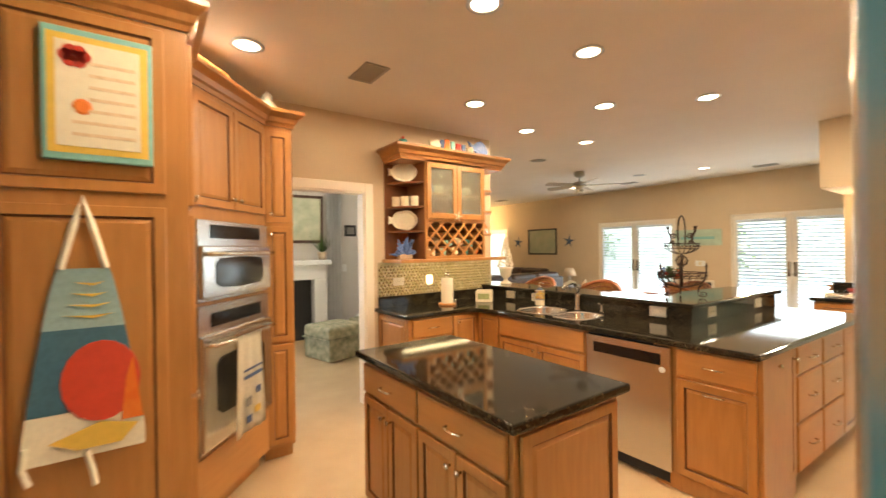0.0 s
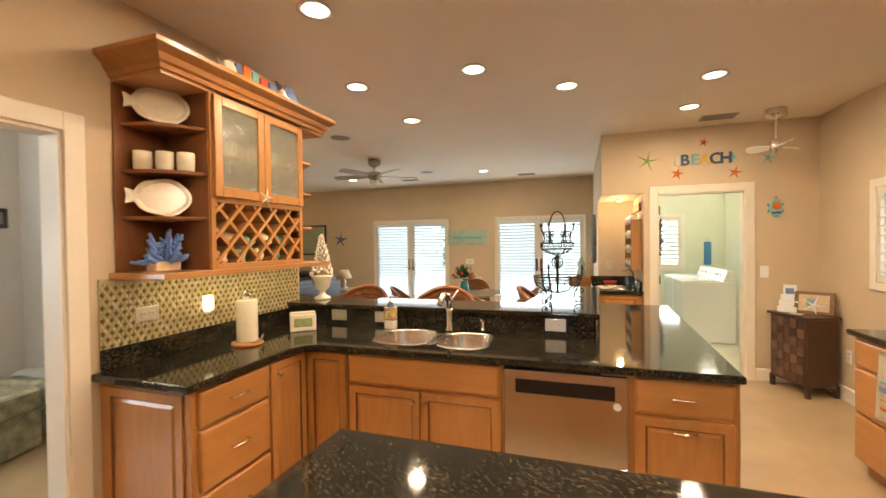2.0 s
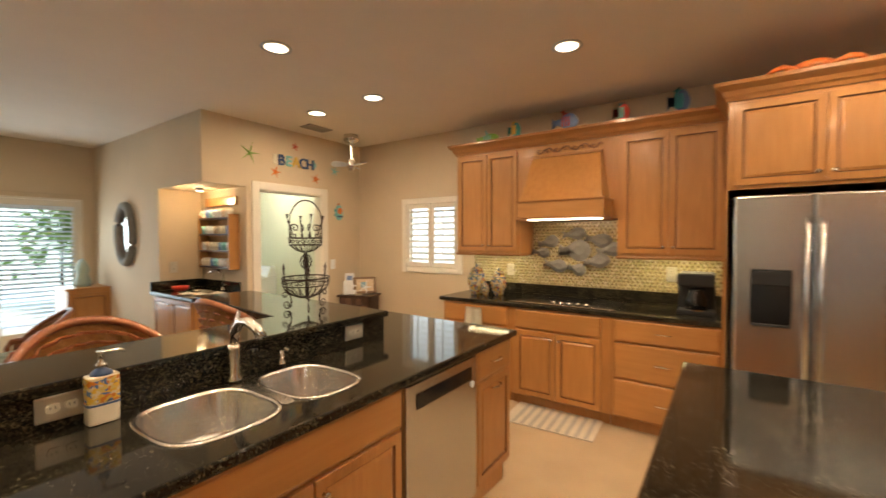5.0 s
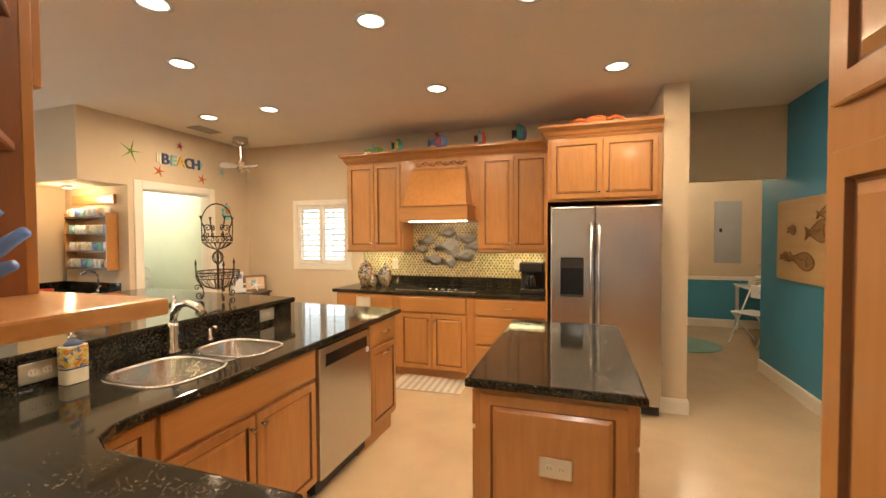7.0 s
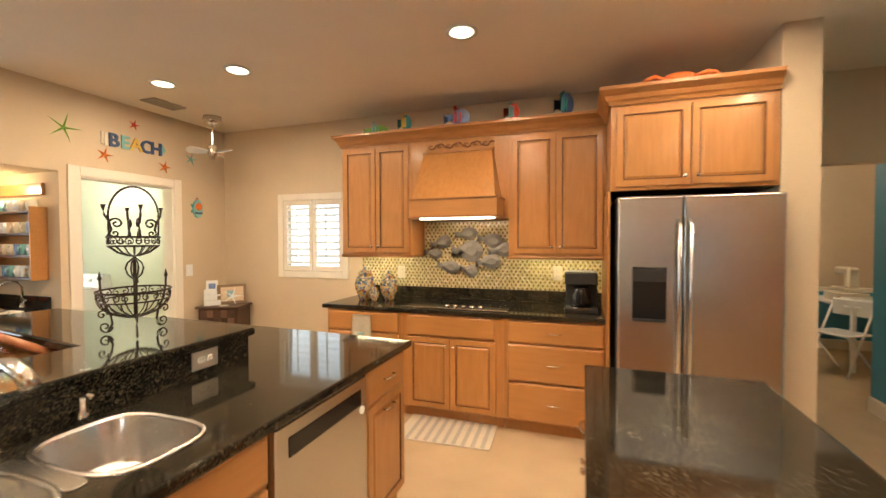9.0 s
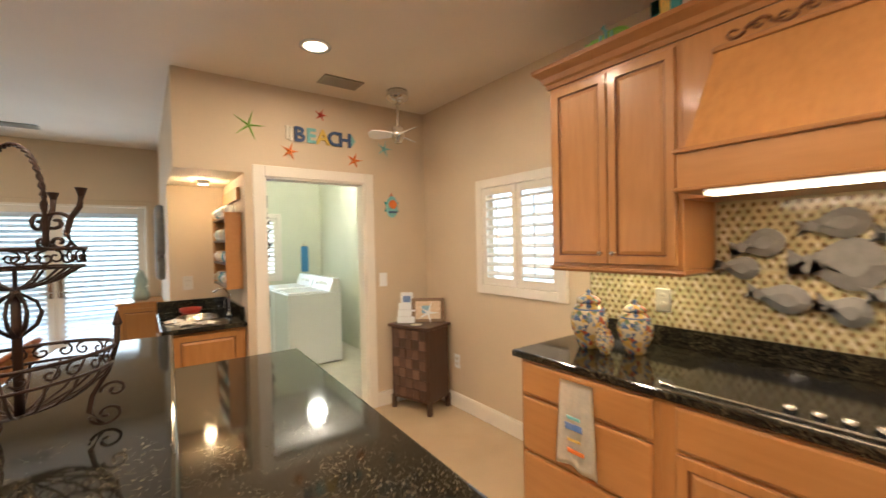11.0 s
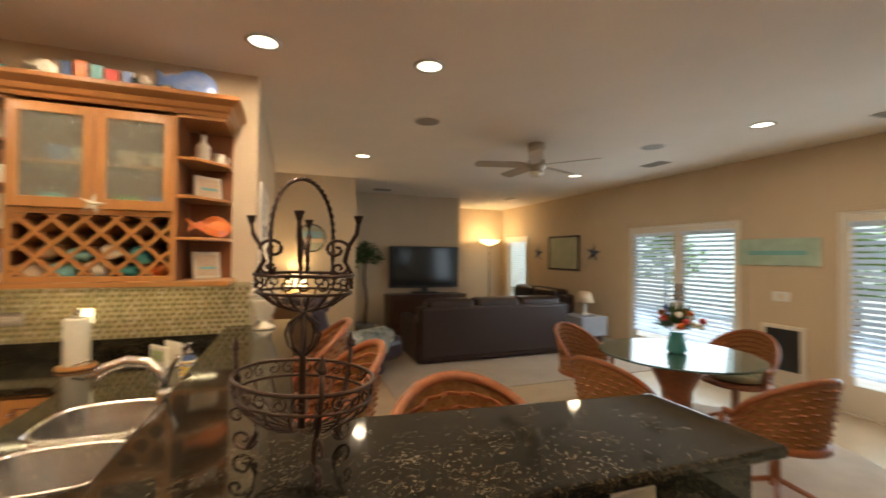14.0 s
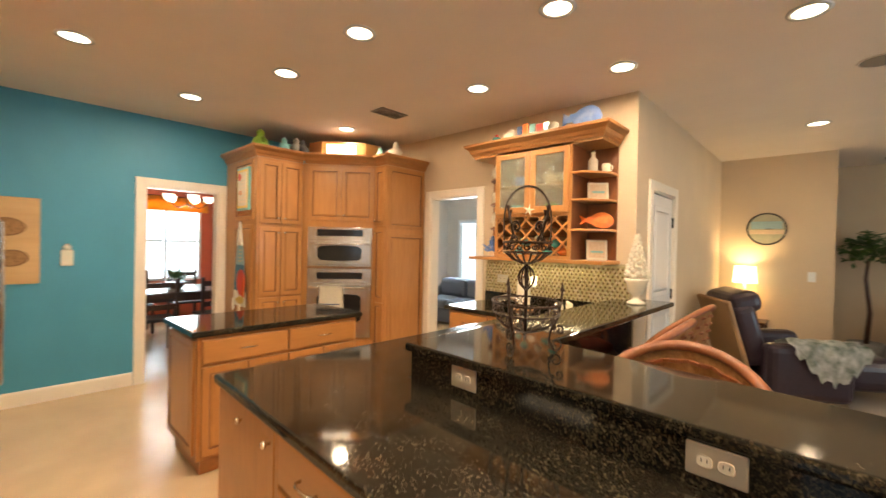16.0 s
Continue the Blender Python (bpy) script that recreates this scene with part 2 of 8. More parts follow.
def lathe(profile, seg=24, m=None, ring=False):
    """A turned shape from (radius, height) pairs."""
    bm = bmesh.new()
    rings = []
    for r, z in profile:
        rings.append([bm.verts.new((max(r, 0.0004) * math.cos(2 * math.pi * i / seg), max(r, 0.0004) * math.sin(2 * math.pi * i / seg), z)) for i in range(seg)])
    for a, b in zip(rings, rings[1:]):
        for i in range(seg):
            bm.faces.new((a[i], a[(i + 1) % seg], b[(i + 1) % seg], b[i]))
    if ring:
        for i in range(seg):
            bm.faces.new((rings[-1][i], rings[-1][(i + 1) % seg], rings[0][(i + 1) % seg], rings[0][i]))
    else:
        bm.faces.new(rings[0][::-1])
        bm.faces.new(rings[-1])
    if m is not None:
        bm.transform(m)
    return bm


def tube(points, r, seg=8, closed=False, bm=None, taper=None):
    """A round rod along points."""
    own = bmesh.new() if bm is None else bm
    pts = [Vector(p) for p in points]
    n = len(pts)
    rings = []
    up = Vector((0, 0, 1))
    for i, p in enumerate(pts):
        if closed:
            d = pts[(i + 1) % n] - pts[i - 1]
        else:
            d = pts[min(i + 1, n - 1)] - pts[max(i - 1, 0)]
        d.normalize()
        ref = up if abs(d.z) < 0.95 else Vector((1, 0, 0))
        a = d.cross(ref).normalized()
        c = d.cross(a)
        rr = r if taper is None else r * (1 + (taper - 1) * i / max(n - 1, 1))
        rings.append([own.verts.new(p + rr * (math.cos(2 * math.pi * k / seg) * a + math.sin(2 * math.pi * k / seg) * c)) for k in range(seg)])
    for i in range(n if closed else n - 1):
        a, b = rings[i], rings[(i + 1) % n]
        for k in range(seg):
            own.faces.new((a[k], a[(k + 1) % seg], b[(k + 1) % seg], b[k]))
    if not closed:
        own.faces.new(rings[0][::-1])
        own.faces.new(rings[-1])
    return own


def circle(r, z, n=24, cx=0.0, cy=0.0):
    return [(cx + r * math.cos(2 * math.pi * i / n), cy + r * math.sin(2 * math.pi * i / n), z) for i in range(n)]


def sweep(profile, path):
    """A moulding: (out, up) profile swept along a plan path, mitred; out is to the right of the way of travel."""
    bm = bmesh.new()
    rings = []
    for i, p in enumerate(path):
        p = Vector(p)
        d0 = (p - Vector(path[i - 1])).normalized() if i else None
        d1 = (Vector(path[i + 1]) - p).normalized() if i + 1 < len(path) else None
        d0, d1 = d0 or d1, d1 or d0
        n0, n1 = Vector((d0.y, -d0.x)), Vector((d1.y, -d1.x))
        mit = (n0 + n1).normalized()
        k = 1 / max(mit.dot(n0), 0.3)
        rings.append([bm.verts.new((p.x + mit.x * k * o, p.y + mit.y * k * o, u)) for o, u in profile])
    for a, b in zip(rings, rings[1:]):
        for j in range(len(profile)):
            j2 = (j + 1) % len(profile)
            bm.faces.new((a[j], a[j2], b[j2], b[j]))
    bm.faces.new(rings[0])
    bm.faces.new(rings[-1][::-1])
    return bm


def panel(x0, x1, z0, z1, y, t=0.02, stile=0.055, raised=True):
    """A raised-panel door or a drawer front, its front at y - t, facing -y."""
    b = box(x0, x1, y - t, y, z0, z1, 0.003)
    f = min((q for q in b.faces if q.normal.y < -0.9), key=lambda q: -q.calc_area())
    w, h = x1 - x0, z1 - z0
    s = min(stile, w * 0.3, h * 0.3)
    if raised:
        def inset(th, dep, dark=0):
            made = bmesh.ops.inset_individual(b, faces=[f], thickness=th, depth=0)["faces"]
            bmesh.ops.translate(b, verts=f.verts[:], vec=(0, dep, 0))
            for q in made:
                q.material_index = dark if q is not f else 0
        inset(s, 0.0)
        inset(0.006, 0.009, 1)
        inset(0.007, 0.0, 1)
        inset(0.022, -0.007)
    else:
        bmesh.ops.inset_individual(b, faces=[f], thickness=0.012, depth=0)
        bmesh.ops.translate(b, verts=f.verts[:], vec=(0, -0.003, 0))
    return b


def pull(parent, x, z, y, w=0.10):
    """A bowed drawer pull."""
    pts = [(x - w / 2, y, z), (x - w / 2, y - 0.018, z), (x - w / 4, y - 0.028, z + 0.002), (x, y - 0.031, z + 0.003), (x + w / 4, y - 0.028, z + 0.002), (x + w / 2, y - 0.018, z), (x + w / 2, y, z)]
    return part("handle", tube(pts, 0.005, 6), CHROME, parent, "satin nickel bow handle", True)


def knob(parent, x, z, y):
    return part("knob", lathe([(0.006, 0), (0.005, 0.012), (0.013, 0.018), (0.014, 0.024), (0.009, 0.029)], 12, pose(x, y, z, 90)), CHROME, parent, "satin nickel knob", True)


def fronts(c, spec, d):
    """Doors 'D' (knob side l, r or '') and drawers 'W' on a cabinet whose front plane is y = -d."""
    for kind, x0, x1, z0, z1, side in spec:
        nm = "door" if kind == "D" else "drawer" if kind == "W" else "panel"
        ob = part(nm, panel(x0 + 0.004, x1 - 0.004, z0 + 0.004, z1 - 0.004, -d, 0.02, 0.055, kind != "W"), WOOD if kind != "W" else WOODX, c)
        top = z0 > 1.0
        if kind == "W" and side != "n":
            pull(ob, (x0 + x1) / 2, (z0 + z1) / 2, -d - 0.022)
        elif side == "t":
            pull(ob, (x0 + x1) / 2, z1 - 0.06, -d - 0.02)
        elif side in "lr" and kind == "D":
            knob(ob, x0 + 0.035 if side == "l" else x1 - 0.035, z0 + 0.06 if top else z1 - 0.06, -d - 0.02)


def cabinet(name, m, w, d, z0, z1, spec, label, category="cabinet", toe=True, group="", well=0.0):
    """A cabinet unit: local x along its width, its back at y 0 and its front at y -d."""
    c = thing(name, m, label, category, group)
    b = box(0, w, -d, 0, z0 + (0.1 if toe else 0), z1 - well, 0.002)
    if well:
        for q in ((0, w, -d, -d + 0.018), (0, w, -0.018, 0), (0, 0.018, -d + 0.018, -0.018), (w - 0.018, w, -d + 0.018, -0.018)):
            box(*q, z1 - well, z1, 0, b)
    if toe:
        box(0.004, w - 0.004, -d + 0.06, -0.005, z0 + 0.001, z0 + 0.1, bm=b)
    part("body", b, WOOD, c)
    fronts(c, spec, d)
    return c


CROWN = [(0, 0), (0.012, 0), (0.018, 0.022), (0.030, 0.032), (0.040, 0.060), (0.068, 0.082), (0.076, 0.090), (0.076, 0.112), (0, 0.112)]


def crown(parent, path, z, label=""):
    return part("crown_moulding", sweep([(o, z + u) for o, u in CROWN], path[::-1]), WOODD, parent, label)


def trim_door(name, axis, pos, a0, a1, h, out, label):
    """A casing round a doorway: axis 'x' for a wall at x = pos; out: which way it faces; it lines the opening too."""
    bm = bmesh.new()
    w = 0.085
    for p0, p1, z0, z1 in ((a0 - w, a0, 0, h + w), (a1, a1 + w, 0, h + w), (a0, a1, h, h + w)):
        y0, y1 = (pos, pos + 0.02 * out)
        if axis == "x":
            box(min(y0, y1), max(y0, y1), p0, p1, z0, z1, 0.004, bm)
        else:
            box(p0, p1, min(y0, y1), max(y0, y1), z0, z1, 0.004, bm)
    y0, y1 = sorted((pos - 0.125 * out, pos + 0.004 * out))
    for p0, p1, z0, z1 in ((a0, a0 + 0.014, 0, h - 0.014), (a1 - 0.014, a1, 0, h - 0.014), (a0, a1, h - 0.014, h)):
        if axis == "x":
            box(y0, y1, p0, p1, z0, z1, 0, bm)
        else:
            box(p0, p1, y0, y1, z0, z1, 0, bm)
    return solid(name, bm, WHITE, label, "door trim", kind="structure")


def wall(name, material, boxes, label):
    bm = bmesh.new()
    for b in boxes:
        box(*b, 0, bm)
    return solid(name, bm, material, label, "wall", kind="structure")


# ---------------------------------------------------------------- setting
solid("floor", box(-6, 9.1, -7, 10.4, -0.1, 0), FLOOR, "polished beige stone floor through kitchen and living room", "floor", kind="structure")
solid("ceiling", box(-6, 9.1, -7, 10.4, CEIL, CEIL + 0.12), CEILM, "flat ceiling painted warm beige", "ceiling", kind="structure")
T = 0.12
solid("floor_laundry", box(EX + 0.06, 8.9, -1.0, 0.66, 0.0005, 0.006), mat("pale_vinyl_tile", (0.68, 0.65, 0.55), 0.35, grain=0.2, scale=9, stain=0.05), "pale tile floor of the laundry room", "floor", kind="structure")
wall("wall_blue", BLUE, [(BX - T, BX, -1.55, 1.19, 0, CEIL), (BX - T, BX, 1.88, WY + T, 0, CEIL), (BX - T, BX, 1.19, 1.88, 2.03, CEIL)], "bright blue painted kitchen wall")
wall("wall_wine", WALL, [(BX, 0.78, WY, WY + T, 0, CEIL), (1.49, 3.10, WY, WY + T, 0, CEIL), (0.78, 1.49, WY, WY + T, 2.03, CEIL)], "tan painted wall behind the wine cabinet")
wall("wall_hall", WALL, [(2.98, 3.10, WY + T, 4.05, 0, CEIL), (2.98, 3.10, 4.75, 7.15, 0, CEIL), (2.98, 3.10, 4.05, 4.75, 2.0, CEIL)], "tan painted wall beside the living room")
wall("wall_clock", WALL, [(2.98, 4.29, 7.15, 7.27, 0, CEIL), (4.17, 4.29, 7.27, 8.6, 0, CEIL)], "tan painted wall with a round clock")
wall("wall_tv", WALL, [(4.17, 6.65, 8.6, 8.72, 0, CEIL), (6.53, 6.65, 8.72, 10.2, 0, CEIL), (6.53, FX + T, 10.2, 10.32, 0, CEIL)], "tan painted wall behind the television")
wall("wall_french", WALL, [(FX, FX + T, 0.67, 1.36, 0, CEIL), (FX, FX + T, 3.14, 4.08, 0, CEIL), (FX, FX + T, 5.88, 9.0, 0, CEIL), (FX, FX + T, 9.9, 10.2, 0, CEIL), (FX, FX + T, 9.0, 9.9, 0, 0.5), (FX, FX + T, 9.0, 9.9, 1.95, CEIL), (FX, FX + T, 1.36, 3.14, 2.04, CEIL), (FX, FX + T, 4.08, 5.88, 2.04, CEIL)], "tan painted wall with two pairs of french doors")
wall("wall_mirror", WALL, [(6.47, FX, 1.12, 1.24, 0, CEIL), (EX, 6.47, 1.12, 1.24, 2.05, CEIL)], "tan painted wall beside the wet bar")
wall("wall_beach", WALL, [(EX, EX + T, RY, -0.19, 0, CEIL), (EX, EX + T, 0.65, 0.79, 0, CEIL), (EX, EX + T, -0.19, 0.65, 2.03, CEIL), (EX, EX + T, 0.79, 1.12, 2.05, CEIL)], "tan painted wall with beach letters over a doorway")
wall("wall_niche", WALL, [(EX + T, 6.59, 0.67, 0.79, 0, CEIL), (6.47, 6.59, 0.79, 1.12, 0, CEIL), (EX + T, 6.47, 0.79, 1.12, 2.05, 2.17)], "tan painted wet bar recess")
wall("wall_range", WALL, [(0.15, 3.86, RY - T, RY, 0, CEIL), (4.62, EX + T, RY - T, RY, 0, CEIL), (3.86, 4.62, RY - T, RY, 0, 1.14), (3.86, 4.62, RY - T, RY, 1.92, CEIL)], "tan painted wall behind the cooktop")
wall("wall_pillar", WALL, [(0.15, 0.34, RY, -0.02, 0, CEIL), (0.15, 0.27, -1.55, RY - T, 0, CEIL)], "tan painted wall end beside the refrigerator")
wall("wall_header", WALL, [(BX, 0.15, -1.12, -1.00, 2.05, CEIL)], "tan painted header over the passage")
# laundry
wall("wall_laundry", GREEN, [(EX + T, 8.9, -1.12, -1.0, 0, CEIL), (8.9, 9.02, -1.12, -0.29, 0, CEIL), (8.9, 9.02, 0.45, 0.67, 0, CEIL), (8.9, 9.02, -0.29, 0.45, 0, 1.0), (8.9, 9.02, -0.29, 0.45, 1.92, CEIL), (6.59, 8.55, 0.66, 0.67, 0, CEIL), (EX + T + 0.002, EX + T + 0.01, -1.0, -0.28, 0, CEIL)], "pale green laundry room wall")
# hall behind the passage
wall("wall_passage", WALL, [(-2.6, 0.9, -4.07, -3.95, 0.80, CEIL), (0.9, 1.02, -3.95, RY - T, 0, CEIL), (-2.6, -2.48, -3.95, -1.55, 0, CEIL), (-2.6, BX - T, -1.67, -1.55, 0, CEIL)], "tan painted hall wall above a blue dado")
wall("wall_dado", BLUE, [(-2.6, 0.9, -4.07, -3.95, 0, 0.80)], "blue painted dado in the hall")
# dining room
wall("wall_dining", CORAL, [(-4.6, -4.48, -1.55, 1.6, 0, CEIL), (-4.6, -4.48, 2.75, 3.67, 0, CEIL), (-4.6, -4.48, 1.6, 2.75, 0, 0.75), (-4.6, -4.48, 1.6, 2.75, 2.2, CEIL), (-4.6, BX - T, 3.67, 3.79, 0, CEIL), (-4.6, BX - T, -1.55, -1.45, 0, CEIL)], "coral red painted dining room wall")
# sitting room behind the wine wall
wall("wall_sitting", GREY, [(-2.12, -1.7, 7.0, 7.12, 0, CEIL), (-0.7, 2.98, 7.0, 7.12, 0, CEIL), (-1.7, -0.7, 7.0, 7.12, 0, 0.7), (-1.7, -0.7, 7.0, 7.12, 2.05, CEIL), (-2.12, -2.0, WY + T, 7.0, 0, CEIL), (2.96, 2.978, WY + T, 7.0, 0, CEIL), (-2.0, BX - T, WY + T, WY + T + 0.1, 0, CEIL)], "grey painted sitting room wall")

trim_door("door_1_trim", "x", BX, 1.19, 1.88, 2.03, 1, "white painted casing of the dining room doorway")
trim_door("door_2_trim", "y", WY, 0.78, 1.49, 2.03, -1, "white painted casing of the sitting room doorway")
trim_door("door_3_trim", "x", EX, -0.19, 0.65, 2.03, -1, "white painted casing of the laundry doorway")
trim_door("door_4_trim", "x", 3.10, 4.05, 4.75, 2.0, 1, "white painted casing of the hall door")

# ---------------------------------------------------------------- island
isl = thing("kitchen_island", pose(0.80, 1.03, 0), "maple kitchen island with drawers and panelled ends", "kitchen island")
W_, D_ = 0.60, 1.165
part("body", box(0, W_, 0, D_, 0.10, 0.88, 0.002), WOOD, isl)
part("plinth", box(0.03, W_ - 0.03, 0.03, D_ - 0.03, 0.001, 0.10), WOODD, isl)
TOP_I = solid("island_worktop", prism([(0.76, 0.99), (1.435, 0.99), (1.435, 2.235), (0.76, 2.235)], 0.88, 0.918, 0.012, 3), GRANITE, "polished dark speckled granite top on the island", "worktop")


def faced(parent, m, spec):
    """Fronts laid on one side of a body: m takes the local front frame (x along, -y out) into the parent's."""
    for kind, x0, x1, z0, z1, side in spec:
        nm = "door" if kind == "D" else "drawer" if kind == "W" else "panel"
        ob = part(nm, panel(x0 + 0.004, x1 - 0.004, z0 + 0.004, z1 - 0.004, 0, 0.02, 0.055, kind != "W"), WOOD if kind != "W" else WOODX, parent, at=m)
        if kind == "W" and side != "n":
            pull(ob, (x0 + x1) / 2, (z0 + z1) / 2, -0.022)
        elif side == "t":
            pull(ob, (x0 + x1) / 2, z1 - 0.06, -0.02)
        elif side in "lr" and kind == "D":
            knob(ob, x0 + 0.035 if side == "l" else x1 - 0.035, z1 - 0.06, -0.02)


faced(isl, pose(0, 0, 0), [("P", 0.02, W_ - 0.02, 0.13, 0.86, "")])
faced(isl, pose(W_, D_, 0, 0, 0, 180), [("P", 0.02, W_ - 0.02, 0.13, 0.86, "")])
faced(isl, pose(0, D_, 0, 0, 0, -90), [("W", 0.02, 0.58, 0.70, 0.86, ""), ("W", 0.585, 1.145, 0.70, 0.86, ""), ("D", 0.02, 0.30, 0.12, 0.69, "r"), ("D", 0.30, 0.58, 0.12, 0.69, "l"), ("D", 0.585, 0.865, 0.12, 0.69, "r"), ("D", 0.865, 1.145, 0.12, 0.69, "l")])
faced(isl, pose(W_, 0, 0, 0, 0, 90), [("W", 0.02, 0.58, 0.70, 0.86, ""), ("W", 0.585, 1.145, 0.70, 0.86, ""), ("D", 0.02, 0.30, 0.12, 0.69, "r"), ("D", 0.30, 0.58, 0.12, 0.69, "l"), ("D", 0.585, 0.865, 0.12, 0.69, "r"), ("D", 0.865, 1.145, 0.12, 0.69, "l")])

# ---------------------------------------------------------------- peninsula
WF0 = 3.10                    # front of the wine wall base
FXP, PY = 2.39, 0.82          # front face of the sink run, end of the peninsula
BARX, BARY = 2.95, 1.40       # face of the raised bar's riser towards the sink and towards the range


def sink_run(y1, w, spec, name, label):
    return cabinet(name, pose(BARX, y1, 0, 0, 0, -90), w, BARX - FXP - 0.02, 0, 0.88, spec, label, well=0.18 if name == "sink_cabinet" else 0.0)


sink_run(2.80, 0.92, [("W", 0.01, 0.91, 0.70, 0.87, "n"), ("D", 0.01, 0.46, 0.11, 0.69, "r"), ("D", 0.46, 0.91, 0.11, 0.69, "l")], "sink_cabinet", "maple sink base cabinet with two doors")
sink_run(1.275, 0.45, [("W", 0.02, 0.43, 0.70, 0.87, ""), ("D", 0.02, 0.43, 0.11, 0.69, "t")], "base_cabinet", "maple base cabinet with drawer and door at the peninsula end")
# dishwasher
dw = thing("dishwasher", pose(BARX, 1.88, 0, 0, 0, -90), "brushed steel dishwasher under the granite counter", "dishwasher")
dd = BARX - FXP - 0.01
part("body", box(0.005, 0.60, -dd + 0.02, -0.02, 0.02, 0.875), MATTE, dw)
part("door", box(0.008, 0.597, -dd - 0.02, -dd + 0.02, 0.10, 0.865, 0.006), STEEL, dw)
part("control_strip", box(0.07, 0.54, -dd - 0.024, -dd - 0.019, 0.745, 0.815, 0.002), BLACK, dw, "glossy black control strip")
part("badge", lathe([(0.018, 0), (0.018, 0.004)], 16, pose(0.55, -dd - 0.02, 0.72, 90)), PURE, dw, "small round sticker")
part("toe_plate", box(0.01, 0.595, -dd + 0.05, -dd + 0.06, 0.005, 0.10), MATTE, dw)
# corner and wine wall base
cc = thing("corner_cabinet", pose(0, 0, 0), "maple corner base cabinet with two doors meeting in the inside corner", "cabinet")
part("body", prism([(2.09, WY - 0.004), (2.09, WF0), (FXP + 0.02, WF0), (FXP + 0.02, 2.805), (BARX, 2.805), (BARX, WY - 0.004)], 0.10, 0.88), WOOD, cc)
part("plinth", prism([(2.09, WY - 0.01), (2.09, WF0 + 0.06), (FXP + 0.08, WF0 + 0.06), (FXP + 0.08, 2.805), (BARX - 0.01, 2.805), (BARX - 0.01, WY - 0.01)], 0.001, 0.10), WOODD, cc)
d1 = part("door", panel(0.005, FXP - 2.09 - 0.005, 0.115, 0.865, 0), WOOD, cc, at=pose(2.09, WF0, 0))
knob(d1, 0.05, 0.80, -0.02)
d2 = part("door", panel(0.025, WF0 - 2.805 - 0.005, 0.115, 0.865, 0), WOOD, cc, at=pose(FXP + 0.02, WF0, 0, 0, 0, -90))
dc_ = cabinet("drawer_cabinet", pose(1.62, WY - 0.004, 0), 0.466, WY - 0.004 - WF0, 0, 0.88, [("W", 0.03, 0.46, 0.70, 0.87, ""), ("W", 0.03, 0.46, 0.41, 0.69, ""), ("W", 0.03, 0.46, 0.11, 0.40, "")], "maple drawer base cabinet below the wine cabinet")
part("panel", panel(0.04, WY - WF0 - 0.04, 0.13, 0.86, 0, 0.012), WOOD, dc_, at=pose(0, 0, 0, 0, 0, -90))
# peninsula arm along x
pen = cabinet("peninsula_cabinet", pose(2.42, BARY + 0.002, 0, 0, 0, -2.4), 1.98, 0.54, 0, 0.88,
              [("D", 0.03, 0.28, 0.11, 0.87, ""), ("D", 0.28, 0.53, 0.11, 0.87, ""), ("W", 0.56, 1.00, 0.70, 0.87, ""), ("W", 0.56, 1.00, 0.41, 0.69, ""), ("W", 0.56, 1.00, 0.11, 0.40, ""),
               ("W", 1.02, 1.46, 0.70, 0.87, ""), ("W", 1.02, 1.46, 0.41, 0.69, ""), ("W", 1.02, 1.46, 0.11, 0.40, ""), ("D", 1.48, 1.94, 0.11, 0.87, "")], "maple peninsula cabinets with drawers facing the range")


def holed_slab(outline, holes, z0, z1, bevel):
    """A slab with holes through it and an eased top edge."""
    bm = bmesh.new()
    edges = []
    for loop in (outline, *holes):
        vs = [bm.verts.new((x, y, z1)) for x, y in loop]
        edges += [bm.edges.new((vs[i], vs[(i + 1) % len(vs)])) for i in range(len(vs))]
    bmesh.ops.triangle_fill(bm, use_beauty=True, edges=edges)
    r = bmesh.ops.extrude_face_region(bm, geom=bm.faces[:])
    bmesh.ops.translate(bm, verts=[g for g in r["geom"] if isinstance(g, bmesh.types.BMVert)], vec=(0, 0, z0 - z1))
    bmesh.ops.recalc_face_normals(bm, faces=bm.faces[:])
    rim = [e for e in bm.edges if len(e.link_faces) == 2 and e.calc_face_angle(0) > 1.2 and abs(e.verts[0].co.z - e.verts[1].co.z) < 1e-5]
    bmesh.ops.bevel(bm, geom=rim, offset=bevel, segments=3, affect="EDGES", profile=0.6)
    return bm


def oval(cx, cy, hx, hy, n=28, p=3.2):
    return [(cx + hx * math.copysign(abs(math.cos(a)) ** (2 / p), math.cos(a)), cy + hy * math.copysign(abs(math.sin(a)) ** (2 / p), math.sin(a))) for a in [2 * math.pi * i / n for i in range(n)]]


SX = 2.68
BOWLS = ((SX, 2.535, 0.198, 0.180, 0.18), (SX - 0.005, 2.145, 0.193, 0.150, 0.16))
solid("peninsula_worktop", holed_slab([(1.58, WY - 0.002), (1.58, WF0 - 0.035), (2.22, WF0 - 0.035), (2.30, WF0 - 0.07), (2.345, 2.96), (2.355, 2.88), (2.355, PY), (4.44, 0.735), (4.44, BARY - 0.07), (BARX, BARY), (BARX, WY - 0.002)], [oval(x, y, hx, hy) for x, y, hx, hy, d in BOWLS], 0.88, 0.918, 0.012), GRANITE, "polished dark speckled granite counter round the sink", "worktop")
riser = bmesh.new()
box(BARX, BARX + 0.14, BARY, WY - 0.002, 0.0, 1.03, 0, riser)
join(riser, prism([(BARX + 0.14, BARY + 0.0005), (4.42, BARY - 0.07), (4.42, BARY + 0.07), (BARX + 0.14, BARY + 0.14)], 0.0, 1.03))
solid("bar_riser", riser, GRANITE, "dark granite riser under the raised breakfast bar", "bar riser", kind="structure")
